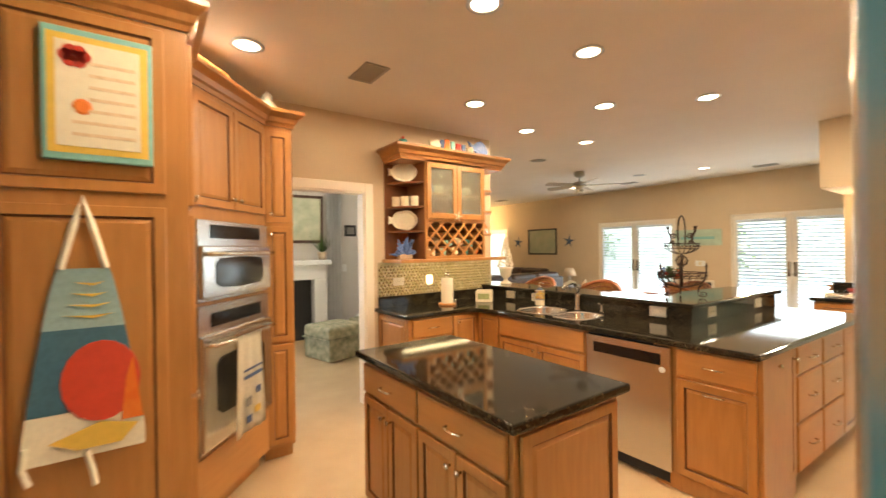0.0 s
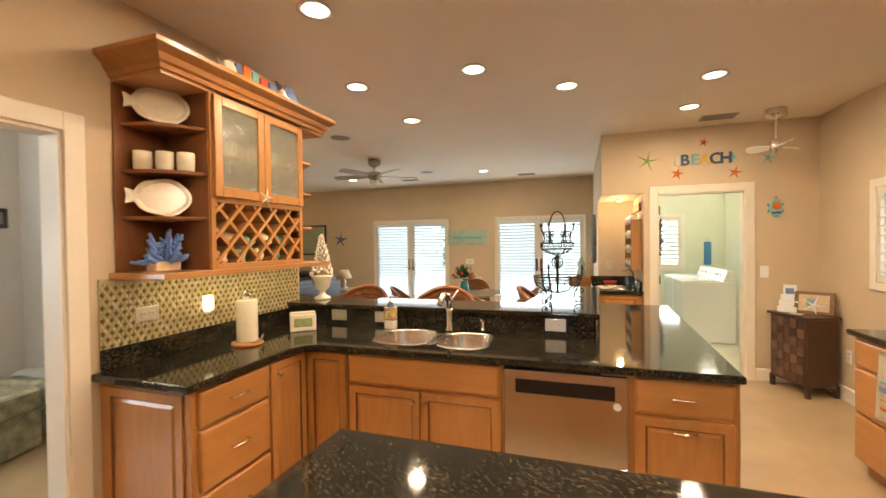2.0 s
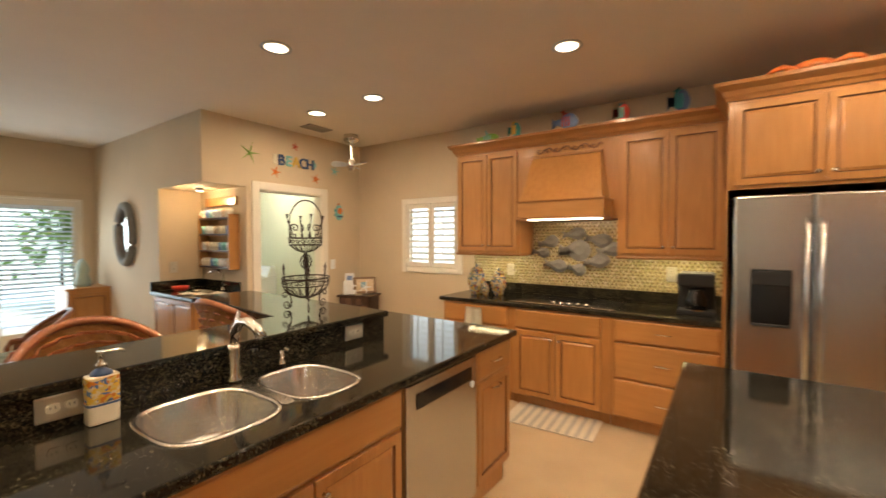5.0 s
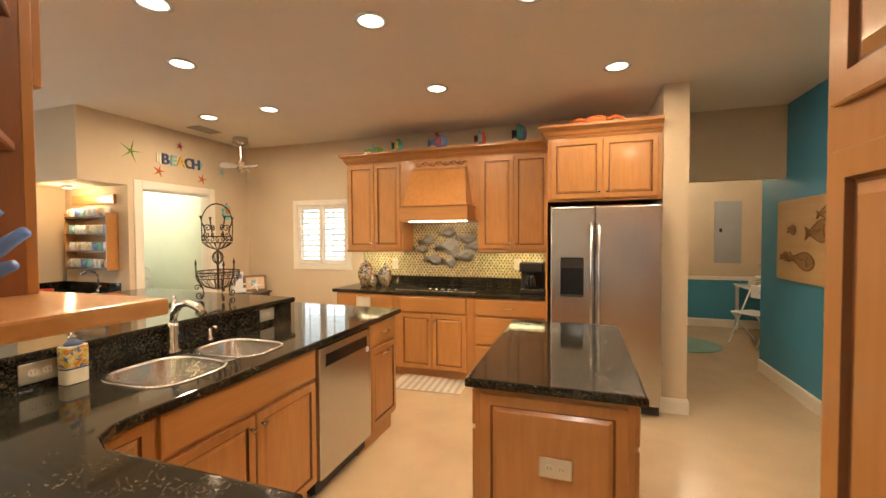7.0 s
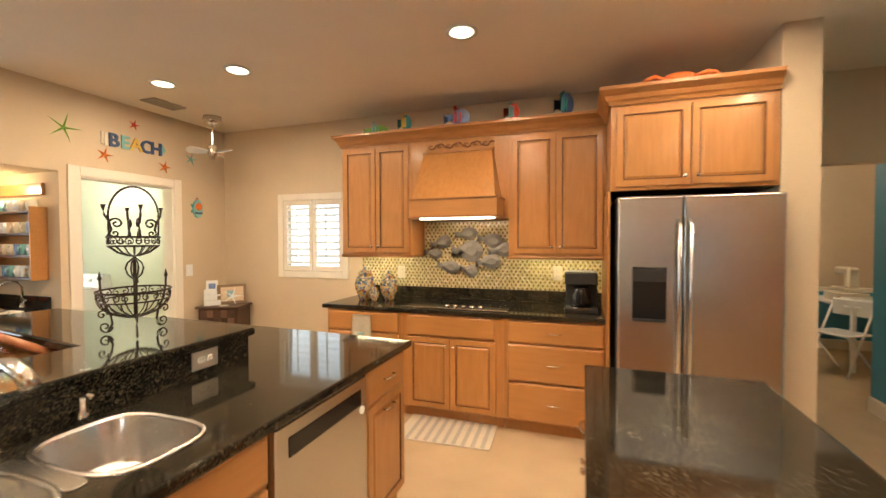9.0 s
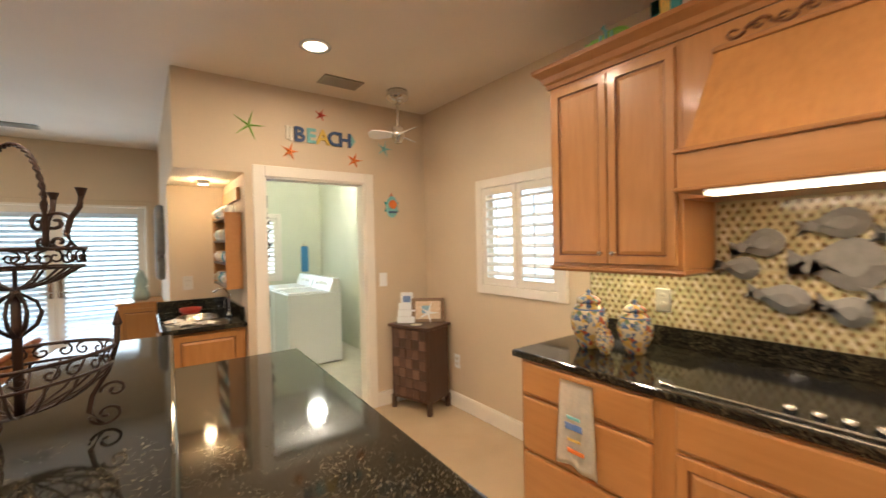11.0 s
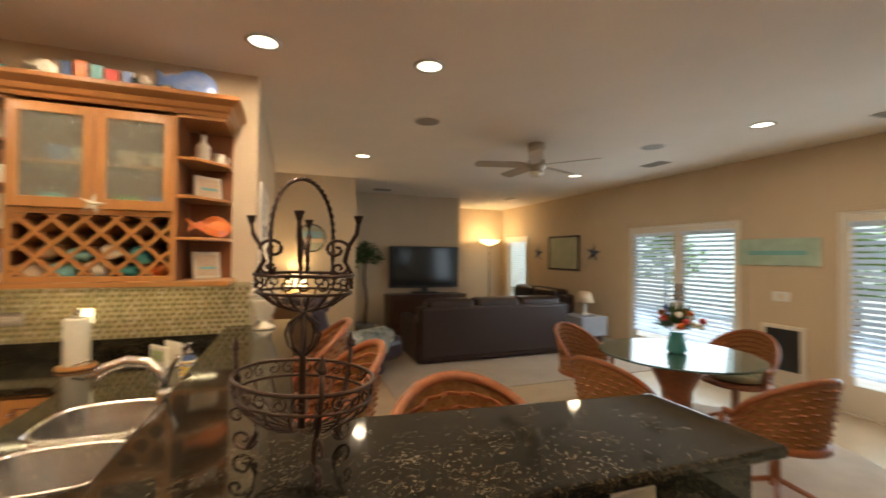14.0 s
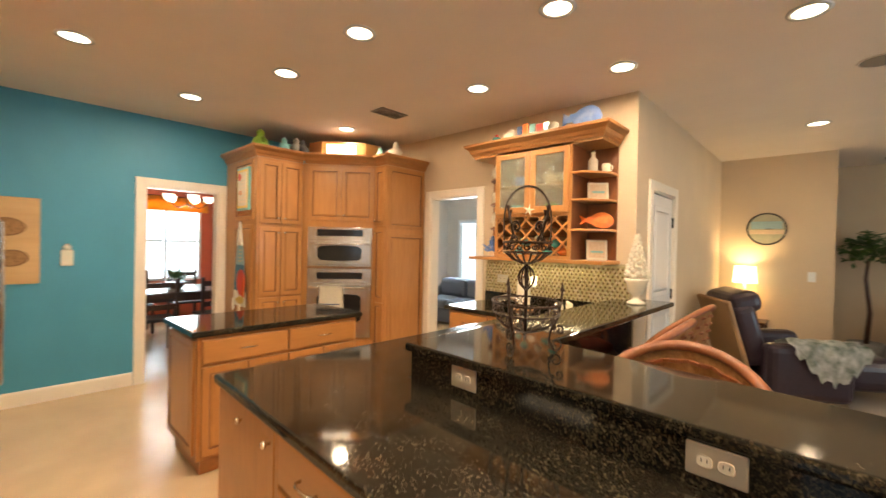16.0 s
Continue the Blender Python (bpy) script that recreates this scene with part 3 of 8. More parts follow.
solid("breakfast_bar", prism([(BARX - 0.02, WY + 0.0), (BARX - 0.02, BARY - 0.02), (4.53, BARY - 0.09), (4.53, 1.74), (3.34, 1.88), (3.34, WY + 0.2), (3.105, WY + 0.2), (3.105, WY)], 1.03, 1.066, 0.012, 3), GRANITE, "raised breakfast bar of polished dark granite", "breakfast bar")
solid("backsplash_strip", box(1.62, BARX, WY - 0.022, WY - 0.002, 0.919, 1.02, 0.003), GRANITE, "low dark granite upstand along the wall", "upstand")

# ---------------------------------------------------------------- range wall
RF = -0.18
RANGE_D = RF - RY


def range_unit(x1, w, spec, name, label):
    return cabinet(name, pose(x1, RY, 0, 0, 0, 180), w, RANGE_D, 0, 0.88, spec, label)


range_unit(3.60, 0.72, [("W", 0.02, 0.70, 0.70, 0.87, "n"), ("W", 0.02, 0.70, 0.41, 0.69, "n"), ("W", 0.02, 0.70, 0.11, 0.40, "n")], "drawer_cabinet", "maple base cabinet with three wide drawers")
range_unit(2.88, 0.86, [("W", 0.06, 0.80, 0.70, 0.87, "n"), ("D", 0.06, 0.43, 0.11, 0.69, "r"), ("D", 0.43, 0.80, 0.11, 0.69, "l")], "cooktop_cabinet", "maple base cabinet with two doors below the cooktop")
range_unit(2.02, 0.74, [("W", 0.03, 0.72, 0.70, 0.87, ""), ("W", 0.03, 0.72, 0.41, 0.69, ""), ("W", 0.03, 0.72, 0.11, 0.40, "")], "drawer_cabinet", "maple base cabinet with three wide drawers beside the refrigerator")
solid("range_worktop", prism([(1.275, RY + 0.002), (3.64, RY + 0.002), (3.64, RF + 0.03), (1.275, RF + 0.03)], 0.88, 0.918, 0.012, 3), GRANITE, "polished dark granite counter along the range wall", "worktop")
solid("range_upstand", box(1.28, 3.62, RY + 0.022, RY + 0.002, 0.919, 1.02, 0.003), GRANITE, "low dark granite upstand behind the cooktop", "upstand")
UF, UT = 0.33, 2.36
wallcab = lambda nm, x1, w, z0, d, spec, lab: cabinet(nm, pose(x1, RY, 0, 0, 0, 180), w, d, z0, UT, spec, lab, toe=False)
u1 = wallcab("wall_cabinet", 3.65, 0.72, 1.345, UF, [("D", 0.02, 0.365, 1.36, UT - 0.02, "r"), ("D", 0.365, 0.70, 1.36, UT - 0.02, "l")], "maple wall cabinet with two raised panel doors")
u2 = wallcab("wall_cabinet", 2.04, 0.765, 1.345, UF, [("D", 0.03, 0.385, 1.36, UT - 0.02, "r"), ("D", 0.385, 0.74, 1.36, UT - 0.02, "l")], "maple wall cabinet with two raised panel doors beside the refrigerator cabinet")
crown(u1, [(0, 0), (0, -UF), (0.72, -UF)][::-1], UT)
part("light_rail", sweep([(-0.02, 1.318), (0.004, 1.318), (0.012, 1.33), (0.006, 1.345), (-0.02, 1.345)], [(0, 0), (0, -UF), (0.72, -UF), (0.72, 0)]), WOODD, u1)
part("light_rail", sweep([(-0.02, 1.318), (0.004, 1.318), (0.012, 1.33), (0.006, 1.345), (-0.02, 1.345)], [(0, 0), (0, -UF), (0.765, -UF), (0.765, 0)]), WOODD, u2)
crown(u2, [(0, -UF), (0.765, -UF)][::-1], UT)
hood = thing("range_hood", pose(2.93, RY, 0, 0, 0, 180), "maple range hood with flared mantel and carved frieze", "range hood")
hw = 0.89
part("surround", box(0, hw, -UF, 0, 1.66, UT, 0.002), WOOD, hood)
part("panel", panel(0.12, hw - 0.12, 1.78, 2.27, -UF, 0.014, 0.03), WOOD, hood)
bm = bmesh.new()
v = [bm.verts.new(p) for p in ((0.12, -0.60, 1.82), (hw - 0.06, -0.60, 1.82), (hw - 0.06, -UF, 1.82), (0.12, -UF, 1.82), (0.15, -UF - 0.05, 2.235), (hw - 0.13, -UF - 0.05, 2.235), (hw - 0.13, -UF, 2.235), (0.15, -UF, 2.235))]
for q in ((0, 1, 5, 4), (1, 2, 6, 5), (2, 3, 7, 6), (3, 0, 4, 7), (0, 3, 2, 1), (4, 5, 6, 7)):
    bm.faces.new([v[i] for i in q])
part("canopy", bm, WOOD, hood)
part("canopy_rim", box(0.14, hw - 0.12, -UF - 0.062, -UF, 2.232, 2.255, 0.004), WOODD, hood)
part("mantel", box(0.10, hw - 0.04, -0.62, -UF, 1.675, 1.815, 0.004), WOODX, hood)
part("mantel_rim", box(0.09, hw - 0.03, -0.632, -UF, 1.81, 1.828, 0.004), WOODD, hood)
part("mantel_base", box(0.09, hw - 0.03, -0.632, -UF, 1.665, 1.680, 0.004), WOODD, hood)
for i in range(7):
    cx, up = 0.20 + i * 0.082, 1 if i % 2 else -1
    curl = [(cx + 0.036 * (1 - 0.75 * u) * math.cos(3.6 * u * math.pi / 2 + 0.3), -UF - 0.006, 2.305 + up * 0.026 * (1 - 0.75 * u) * math.sin(3.6 * u * math.pi / 2 + 0.3)) for u in [q / 14 for q in range(15)]]
    part("carved_scroll", tube(curl, 0.0075, 6, taper=0.5), GLAZE, hood, "dark carved scroll", True)
    part("carved_leaf", tube([(cx + 0.036, -UF - 0.005, 2.305), (cx + 0.055, -UF - 0.008, 2.305 - up * 0.016), (cx + 0.078, -UF - 0.004, 2.305 - up * 0.004)], 0.008, 6, taper=0.5), GLAZE, hood, smooth=True)
part("light_strip", box(0.16, hw - 0.10, -0.52, -0.42, 1.655, 1.664), LENS, hood, "lit hood light strip")
crown(hood, [(0, -UF), (hw, -UF)][::-1], UT)
# refrigerator
fr = thing("refrigerator", pose(1.24, RY + 0.06, 0, 0, 0, 180), "side-by-side stainless steel refrigerator with ice dispenser", "refrigerator")
fd = 0.90
part("body", box(0, 0.875, -fd + 0.06, 0, 0.02, 1.75, 0.005), MATTE, fr)
for x0, x1 in ((0.003, 0.362), (0.368, 0.872)):
    dr_ = part("door", box(x0, x1, -fd - 0.025, -fd + 0.055, 0.09, 1.745, 0.012, seg=3), STEEL, fr)
    hx = 0.335 if x0 < 0.1 else 0.395
    part("handle", tube([(hx, -fd - 0.02, 0.62), (hx, -fd - 0.075, 0.66), (hx, -fd - 0.08, 1.1), (hx, -fd - 0.075, 1.56), (hx, -fd - 0.02, 1.60)], 0.013, 10), CHROME, dr_, "long steel bar handle", True)
disp = part("dispenser", box(0.085, 0.275, -fd - 0.030, -fd - 0.024, 0.98, 1.31, 0.004), BLACK, fr, "black water and ice dispenser")
part("dispenser_panel", box(0.09, 0.27, -fd - 0.034, -fd - 0.029, 1.22, 1.30, 0.002), MATTE, disp)
part("dispenser_tray", box(0.09, 0.27, -fd - 0.045, -fd - 0.026, 0.975, 0.99, 0.002), MATTE, disp)
part("kick_grille", box(0.01, 0.865, -fd + 0.01, -fd + 0.05, 0.015, 0.085), MATTE, fr)
fc = wallcab("wall_cabinet", 1.275, 0.93, 1.80, 0.82, [("D", 0.03, 0.465, 1.82, UT - 0.02, "r"), ("D", 0.465, 0.90, 1.82, UT - 0.02, "l")], "deep maple cabinet over the refrigerator")
crown(fc, [(0, -UF - 0.02), (0, -0.82), (0.93, -0.82)][::-1], UT)
part("side_panel", box(-0.018, 0.0, -0.82, 0, 0.0, 1.80), WOOD, fc)

# ---------------------------------------------------------------- pantry and ovens
PZ = 2.36
PD = -0.05 - BX
pan = cabinet("pantry_cabinet", pose(BX, 1.97, 0, 0, 0, 90), 0.50, PD, 0, PZ, [("D", 0.02, 0.25, 0.12, 0.90, "r"), ("D", 0.25, 0.49, 0.12, 0.90, "l"), ("D", 0.02, 0.25, 0.91, 1.64, "r"), ("D", 0.25, 0.49, 0.91, 1.64, "l"), ("D", 0.02, 0.25, 1.67, PZ - 0.03, "r"), ("D", 0.25, 0.49, 1.67, PZ - 0.03, "l")], "tall maple pantry cabinet with six doors")
for z0, z1 in ((0.16, 1.66), (1.71, PZ - 0.02)):
    part("panel", panel(PD - 0.56, PD - 0.075, z0, z1, 0, 0.014, 0.05), WOOD, pan, at=pose(0, 0, 0, 0, 0, -90))
crown(pan, [(0.50, -PD), (0, -PD), (0, 0)], PZ)
OV = pose(-0.02, 2.50, 0, 0, 0, 49.8)
ovc = cabinet("oven_cabinet", OV @ pose(0, 0.42, 0), 0.76, 0.42, 0, PZ, [("D", 0.02, 0.38, 1.73, PZ - 0.03, "r"), ("D", 0.38, 0.74, 1.73, PZ - 0.03, "l")], "angled maple cabinet housing two built-in ovens")
part("drawer", box(0.02, 0.74, -0.44, -0.42, 0.12, 0.40, 0.003), WOODX, ovc)
part("filler_strip", box(-0.043, -0.001, -0.414, -0.37, 0.0, PZ), WOOD, ovc)
crown(ovc, [(0.78, -0.42), (-0.02, -0.42)], PZ)
tall = cabinet("tall_cabinet", pose(0.46, WY - 0.003, 0), 0.20, 0.58, 0, PZ, [("D", 0.01, 0.19, 0.12, 0.83, "n"), ("D", 0.01, 0.19, 0.84, 1.66, "l"), ("D", 0.01, 0.19, 1.68, PZ - 0.03, "l")], "narrow tall maple cabinet beside the ovens")
for z0, z1 in ((0.16, 1.60), (1.66, PZ - 0.02)):
    part("panel", panel(0.03, 0.56, z0, z1, 0, 0.012, 0.05), WOOD, tall, at=pose(0.20, -0.58, 0, 0, 0, 90))
crown(tall, [(0.20, 0), (0.20, -0.58), (-0.01, -0.58)], PZ)
for z0, z1, lab in ((1.24, 1.68, "built-in stainless steel microwave oven"), (0.44, 1.22, "built-in stainless steel wall oven with glass door")):
    ov = thing("wall_oven" if z0 < 1 else "microwave_oven", OV @ pose(0, 0, -0.02), lab, "oven")
    part("frame", box(0.025, 0.735, -0.03, 0.001, z0, z1, 0.004), STEEL, ov)
    big = z0 < 1
    cz = 1.10 if big else 1.58
    part("control_panel", box(0.13, 0.63, -0.036, -0.029, cz, cz + 0.075, 0.003), BLACK, ov, "black glass control panel")
    d0, d1 = (0.46, 1.06) if big else (1.26, 1.54)
    door = part("door", box(0.03, 0.73, -0.055, -0.028, d0, d1, 0.006), STEEL, ov)
    wz0, wz1 = (0.62, 0.93) if big else (1.31, 1.47)
    part("window", join(bmesh.new(), prism([(0.14, wz0 + 0.03), (0.18, wz0), (0.38, wz0 - 0.008), (0.58, wz0), (0.62, wz0 + 0.03), (0.62, wz1 - 0.03), (0.58, wz1), (0.38, wz1 + 0.008), (0.18, wz1), (0.14, wz1 - 0.03)], 0, 0.006), pose(0, -0.054, 0, 90)), BLACK, door, "dark oval oven window")
    hz = d1 - 0.045
    part("handle", tube([(0.06, -0.05, hz), (0.07, -0.095, hz), (0.20, -0.112, hz), (0.38, -0.118, hz), (0.56, -0.112, hz), (0.69, -0.095, hz), (0.70, -0.05, hz)], 0.012, 8), CHROME, door, "bowed steel bar handle", True)

# ---------------------------------------------------------------- wine cabinet
WF = 0.34
wc = thing("wine_cabinet", pose(1.63, WY, 0), "maple wall cabinet with glass doors, wine lattice and open end shelves", "cabinet")
WB, WT = 1.385, 2.34
XA, XB, XE = 0.33, 1.08, 1.325
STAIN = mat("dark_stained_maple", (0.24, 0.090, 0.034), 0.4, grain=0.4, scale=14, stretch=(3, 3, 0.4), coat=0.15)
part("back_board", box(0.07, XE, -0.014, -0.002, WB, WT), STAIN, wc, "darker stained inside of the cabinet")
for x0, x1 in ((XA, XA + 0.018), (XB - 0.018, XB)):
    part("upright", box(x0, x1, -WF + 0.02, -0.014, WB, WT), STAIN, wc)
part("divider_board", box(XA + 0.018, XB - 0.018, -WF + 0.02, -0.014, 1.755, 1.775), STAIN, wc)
end_l = [(0.10, -0.014), (0.115, -0.08), (0.15, -0.17), (0.22, -0.24), (XA, -WF + 0.03), (XA, -0.014)]
end_r = [(XB, -0.014), (XB, -WF), (XB + 0.10, -WF), (XE, -0.16), (XE, -0.014)]
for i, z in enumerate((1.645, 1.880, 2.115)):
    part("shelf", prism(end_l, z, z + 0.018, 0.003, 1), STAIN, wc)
for z in (1.62, 1.86, 2.08):
    part("shelf", prism(end_r, z, z + 0.018, 0.003, 1), WOODX, wc)
full = [(0.04, -0.002), (0.04, -WF - 0.03), (XE + 0.03, -WF - 0.03), (XE + 0.03, -0.002)]
part("base_ledge", prism(full, WB - 0.03, WB, 0.006, 2), WOODX, wc)
part("top_board", prism([(0.07, -0.002), (0.07, -WF), (XE, -WF), (XE, -0.002)], WT - 0.02, WT), WOODX, wc)
crown(wc, [(XE, 0), (XE, -WF), (0.07, -WF), (0.07, 0)], WT, "stepped crown moulding")
ff = bmesh.new()
for x0, x1, z0, z1 in ((XA, XA + 0.03, WB, WT), (XB - 0.03, XB, WB, WT), (XA + 0.03, XB - 0.03, WB, WB + 0.03), (XA + 0.03, XB - 0.03, 1.745, 1.785), (XA + 0.03, XB - 0.03, WT - 0.04, WT)):
    box(x0, x1, -WF, -WF + 0.02, z0, z1, 0.002, ff)
part("face_frame", ff, WOOD, wc)
mid = (XA + XB) / 2
for x0, x1 in ((XA + 0.012, mid - 0.002), (mid + 0.002, XB - 0.012)):
    fb = bmesh.new()
    for a0, a1, z0, z1 in ((x0, x0 + 0.05, 1.775, 2.315), (x1 - 0.05, x1, 1.775, 2.315), (x0 + 0.05, x1 - 0.05, 1.775, 1.83), (x0 + 0.05, x1 - 0.05, 2.265, 2.315)):
        box(a0, a1, -WF - 0.021, -WF - 0.001, z0, z1, 0.003, fb)
    d_ = part("door", fb, WOOD, wc)
    g = part("pane", box(x0 + 0.048, x1 - 0.048, -WF - 0.013, -WF - 0.009, 1.828, 2.267), RIPPLE, d_, "rippled glass pane")
    g.visible_shadow = False
part("shelf", box(XA + 0.02, XB - 0.02, -WF + 0.06, -0.016, 2.02, 2.035), WOODX, wc)
for s_ in (1, -1):
    for k in range(-2, 6):
        x0 = XA + 0.03 + k * 0.138
        pts = []
        for u in (0.0, 1.0):
            pts.append((x0 + (u if s_ > 0 else 1 - u) * 0.33, 1.415 + u * 0.33))
        (xa, za), (xb, zb) = pts
        lo, hi = XA + 0.03, XB - 0.03
        def clipx(xa, za, xb, zb):
            t0, t1 = 0.0, 1.0
            dx = xb - xa
            ta, tb = sorted(((lo - xa) / dx, (hi - xa) / dx))
            t0, t1 = max(t0, ta), min(t1, tb)
            return (xa + dx * t0, za + (zb - za) * t0, xa + dx * t1, za + (zb - za) * t1) if t1 - t0 > 0.05 else None
        c = clipx(xa, za, xb, zb)
        if c:
            xa, za, xb, zb = c
            L_ = math.hypot(xb - xa, zb - za)
            yy = -WF + (0.002 if s_ > 0 else 0.009)
            part("lattice_slat", join(bmesh.new(), box(0, L_, yy, yy + 0.28, -0.009, 0.009), Matrix.Translation((xa, 0, za)) @ Matrix.Rotation(-math.atan2(zb - za, xb - xa), 4, "Y")), WOOD, wc)
    lo, hi = XA, XB

WAX = mat("ivory_wax", (0.85, 0.78, 0.60), 0.4, stain=0.03)
CORALB = mat("blue_coral", (0.14, 0.26, 0.62), 0.5, grain=0.4, scale=30)
ORANGE = mat("orange_glaze", (0.72, 0.16, 0.04), 0.25, grain=0.4, scale=20, coat=0.4, color2=(0.8, 0.35, 0.08))
BLUEGL = mat("blue_glaze", (0.12, 0.22, 0.50), 0.2, grain=0.5, scale=18, coat=0.5, color2=(0.45, 0.52, 0.66))
AQUA = mat("aqua_paint", (0.22, 0.52, 0.52), 0.5, grain=0.3, scale=30)
NAVY = mat("navy_paint", (0.05, 0.09, 0.20), 0.5, grain=0.3, scale=30)
SAND = mat("sand_shell", (0.70, 0.55, 0.38), 0.5, grain=0.5, scale=40, color2=(0.45, 0.28, 0.16))
RED = mat("red_paint", (0.60, 0.06, 0.035), 0.5, grain=0.3, scale=30)
TEAL = mat("teal_glass", (0.06, 0.30, 0.30), 0.15, coat=0.5)
LIME = mat("lime_green", (0.22, 0.42, 0.06), 0.5, grain=0.3, scale=30)
YELL = mat("yellow_paint", (0.75, 0.50, 0.10), 0.5, grain=0.3, scale=30)
STONE = mat("grey_slate", (0.21, 0.205, 0.195), 0.7, grain=0.6, scale=25, bump=0.5, color2=(0.14, 0.135, 0.125))
CLOTH = mat("cream_cloth", (0.84, 0.79, 0.66), 0.9, grain=0.25, scale=60, bump=0.3)
PLATE = mat("plate_nickel", (0.62, 0.58, 0.50), 0.35, metal=0.8)


def fish_outline(w, h, n=22, tail=0.22):
    """A fish in side view about the origin, head to +x."""
    up = []
    for i in range(n + 1):
        u = i / n
        x = w / 2 - u * w * (1 - tail)
        up.append((x, h / 2 * math.sin(math.pi * min(1, u ** 0.8)) ** 0.75 * 0.98 + 0.06 * h * (u > 0.9)))
    pts = up + [(-w / 2, h * 0.30), (-w / 2 + w * 0.06, 0.0), (-w / 2, -h * 0.30)] + [(x, -y) for x, y in up[::-1]]
    out = []
    for p in pts:
        if not out or math.hypot(p[0] - out[-1][0], p[1] - out[-1][1]) > 1e-4:
            out.append(p)
    if math.hypot(out[0][0] - out[-1][0], out[0][1] - out[-1][1]) < 1e-4:
        out.pop()
    return out


def fish(w, h, t, bulge=0.0):
    """An upright fish in the xz plane, facing -y, with a domed front."""
    bm = prism(fish_outline(w, h), 0, t, 0.0)
    tops = [f for f in bm.faces if f.normal.z > 0.9 or all(abs(v.co.z - t) < 1e-6 for v in f.verts)]
    for k in range(3):
        if tops and bulge:
            bmesh.ops.inset_individual(bm, faces=tops, thickness=min(w, h) * 0.09, depth=0)
            bmesh.ops.translate(bm, verts=list({v for f in tops for v in f.verts}), vec=(0, 0, bulge / 3))
    bm.transform(pose(0, 0, 0, 90))
    return bm


def star(r, t, n=5, inner=0.3, seg=0):
    pts = []
    for i in range(n * 2):
        a = math.pi / 2 + i * math.pi / n
        rr = r if i % 2 == 0 else r * inner
        pts.append((rr * math.cos(a), rr * math.sin(a)))
    bm = bmesh.new()
    top = bm.verts.new((0, 0, t))
    bot = bm.verts.new((0, 0, 0))
    vs = [bm.verts.new((x, y, t * 0.25)) for x, y in pts]
    for i in range(len(vs)):
        bm.faces.new((vs[i], vs[(i + 1) % len(vs)], top))
        bm.faces.new((vs[(i + 1) % len(vs)], vs[i], bot))
    bm.transform(pose(0, 0, 0, 90))
    return bm


def mug(r, h, m, material, label):
    c = thing("mug", m, label, "mug")
    part("cup", lathe([(r * 0.85, 0), (r * 0.95, h * 0.06), (r, h * 0.5), (r, h), (r * 0.88, h), (r * 0.86, h * 0.15)], 20), material, c, smooth=True)
    part("handle", tube([(r * 0.95, 0, h * 0.78), (r * 1.45, 0, h * 0.72), (r * 1.55, 0, h * 0.45), (r * 1.3, 0, h * 0.22), (r * 0.95, 0, h * 0.22)], 0.006, 6), material, c, smooth=True)
    return c


WORLD_W = pose(1.63, WY, 0)


def platter(w, h, t=0.012):
    """A shallow fish-shaped dish with a full body, a short tail and a raised rim; stands upright."""
    def outline(k):
        body = [(0.04 * w + 0.46 * w * k * math.cos(a), 0.5 * h * k * math.sin(a) * (1 + 0.05 * math.cos(5 * a))) for a in [math.radians(-158 + 316 * i / 22) for i in range(23)]]
        return body + [(-0.42 * w * k, 0.10 * h * k), (-0.54 * w * k, 0.20 * h * k), (-0.52 * w * k, 0), (-0.54 * w * k, -0.20 * h * k), (-0.42 * w * k, -0.10 * h * k)]
    bm = bmesh.new()
    rings = [(1.0, 0.0), (1.0, t), (0.90, t), (0.78, t * 0.35)]
    vs = [[bm.verts.new((x, y, z)) for x, y in outline(k)] for k, z in rings]
    n = len(vs[0])
    for a_, b_ in zip(vs, vs[1:]):
        for i in range(n):
            bm.faces.new((a_[i], a_[(i + 1) % n], b_[(i + 1) % n], b_[i]))
    bm.faces.new(vs[0][::-1])
    bm.faces.new(vs[-1])
    bm.transform(pose(0, 0, 0, 90))
    return bm


# things on the end shelves
for z in (2.134, 1.664):
    f = thing("fish_plate", WORLD_W @ pose(0.215, -0.13, z + 0.100, -10, 0, -30), "cream ceramic fish-shaped platter leaning on the shelf", "platter", "fish platters")
    part("dish", platter(0.275, 0.198), CREAM, f)
for x, y in ((0.165, -0.075), (0.215, -0.165), (0.275, -0.235)):
    mug(0.042, 0.095, WORLD_W @ pose(x, y, 1.899, 0, 0, 30), CREAM, "small white ceramic cup on an open shelf")
random.seed(4)
coral_thing = thing("coral_ornament", WORLD_W @ pose(0.21, -0.15, 1.386), "blue branching coral ornament on a small base", "ornament")
cb = bmesh.new()
for i in range(48):
    a, e = random.uniform(0, 6.28), random.uniform(-0.1, 1.3)
    L_ = random.uniform(0.09, 0.165)
    d = Vector((math.cos(a) * math.cos(e), math.sin(a) * math.cos(e) * 0.6, math.sin(e)))
    p0 = Vector((0, 0, 0.045))
    tube([p0, p0 + d * L_ * 0.6, p0 + d * L_ + Vector((0, 0, 0.015))], 0.017, 6, bm=cb, taper=0.45)
    for k in range(2):
        q = p0 + d * L_ * random.uniform(0.5, 0.8)
        tube([q, q + Vector((random.uniform(-.04, .04), random.uniform(-.03, .03), random.uniform(0.0, 0.04)))], 0.010, 5, bm=cb, taper=0.5)
tagged(part("coral_mass", cb, CORALB, coral_thing, smooth=True), kind="stuff")
part("base", box(-0.07, 0.07, -0.035, 0.035, 0, 0.05, 0.006), SAND, coral_thing)
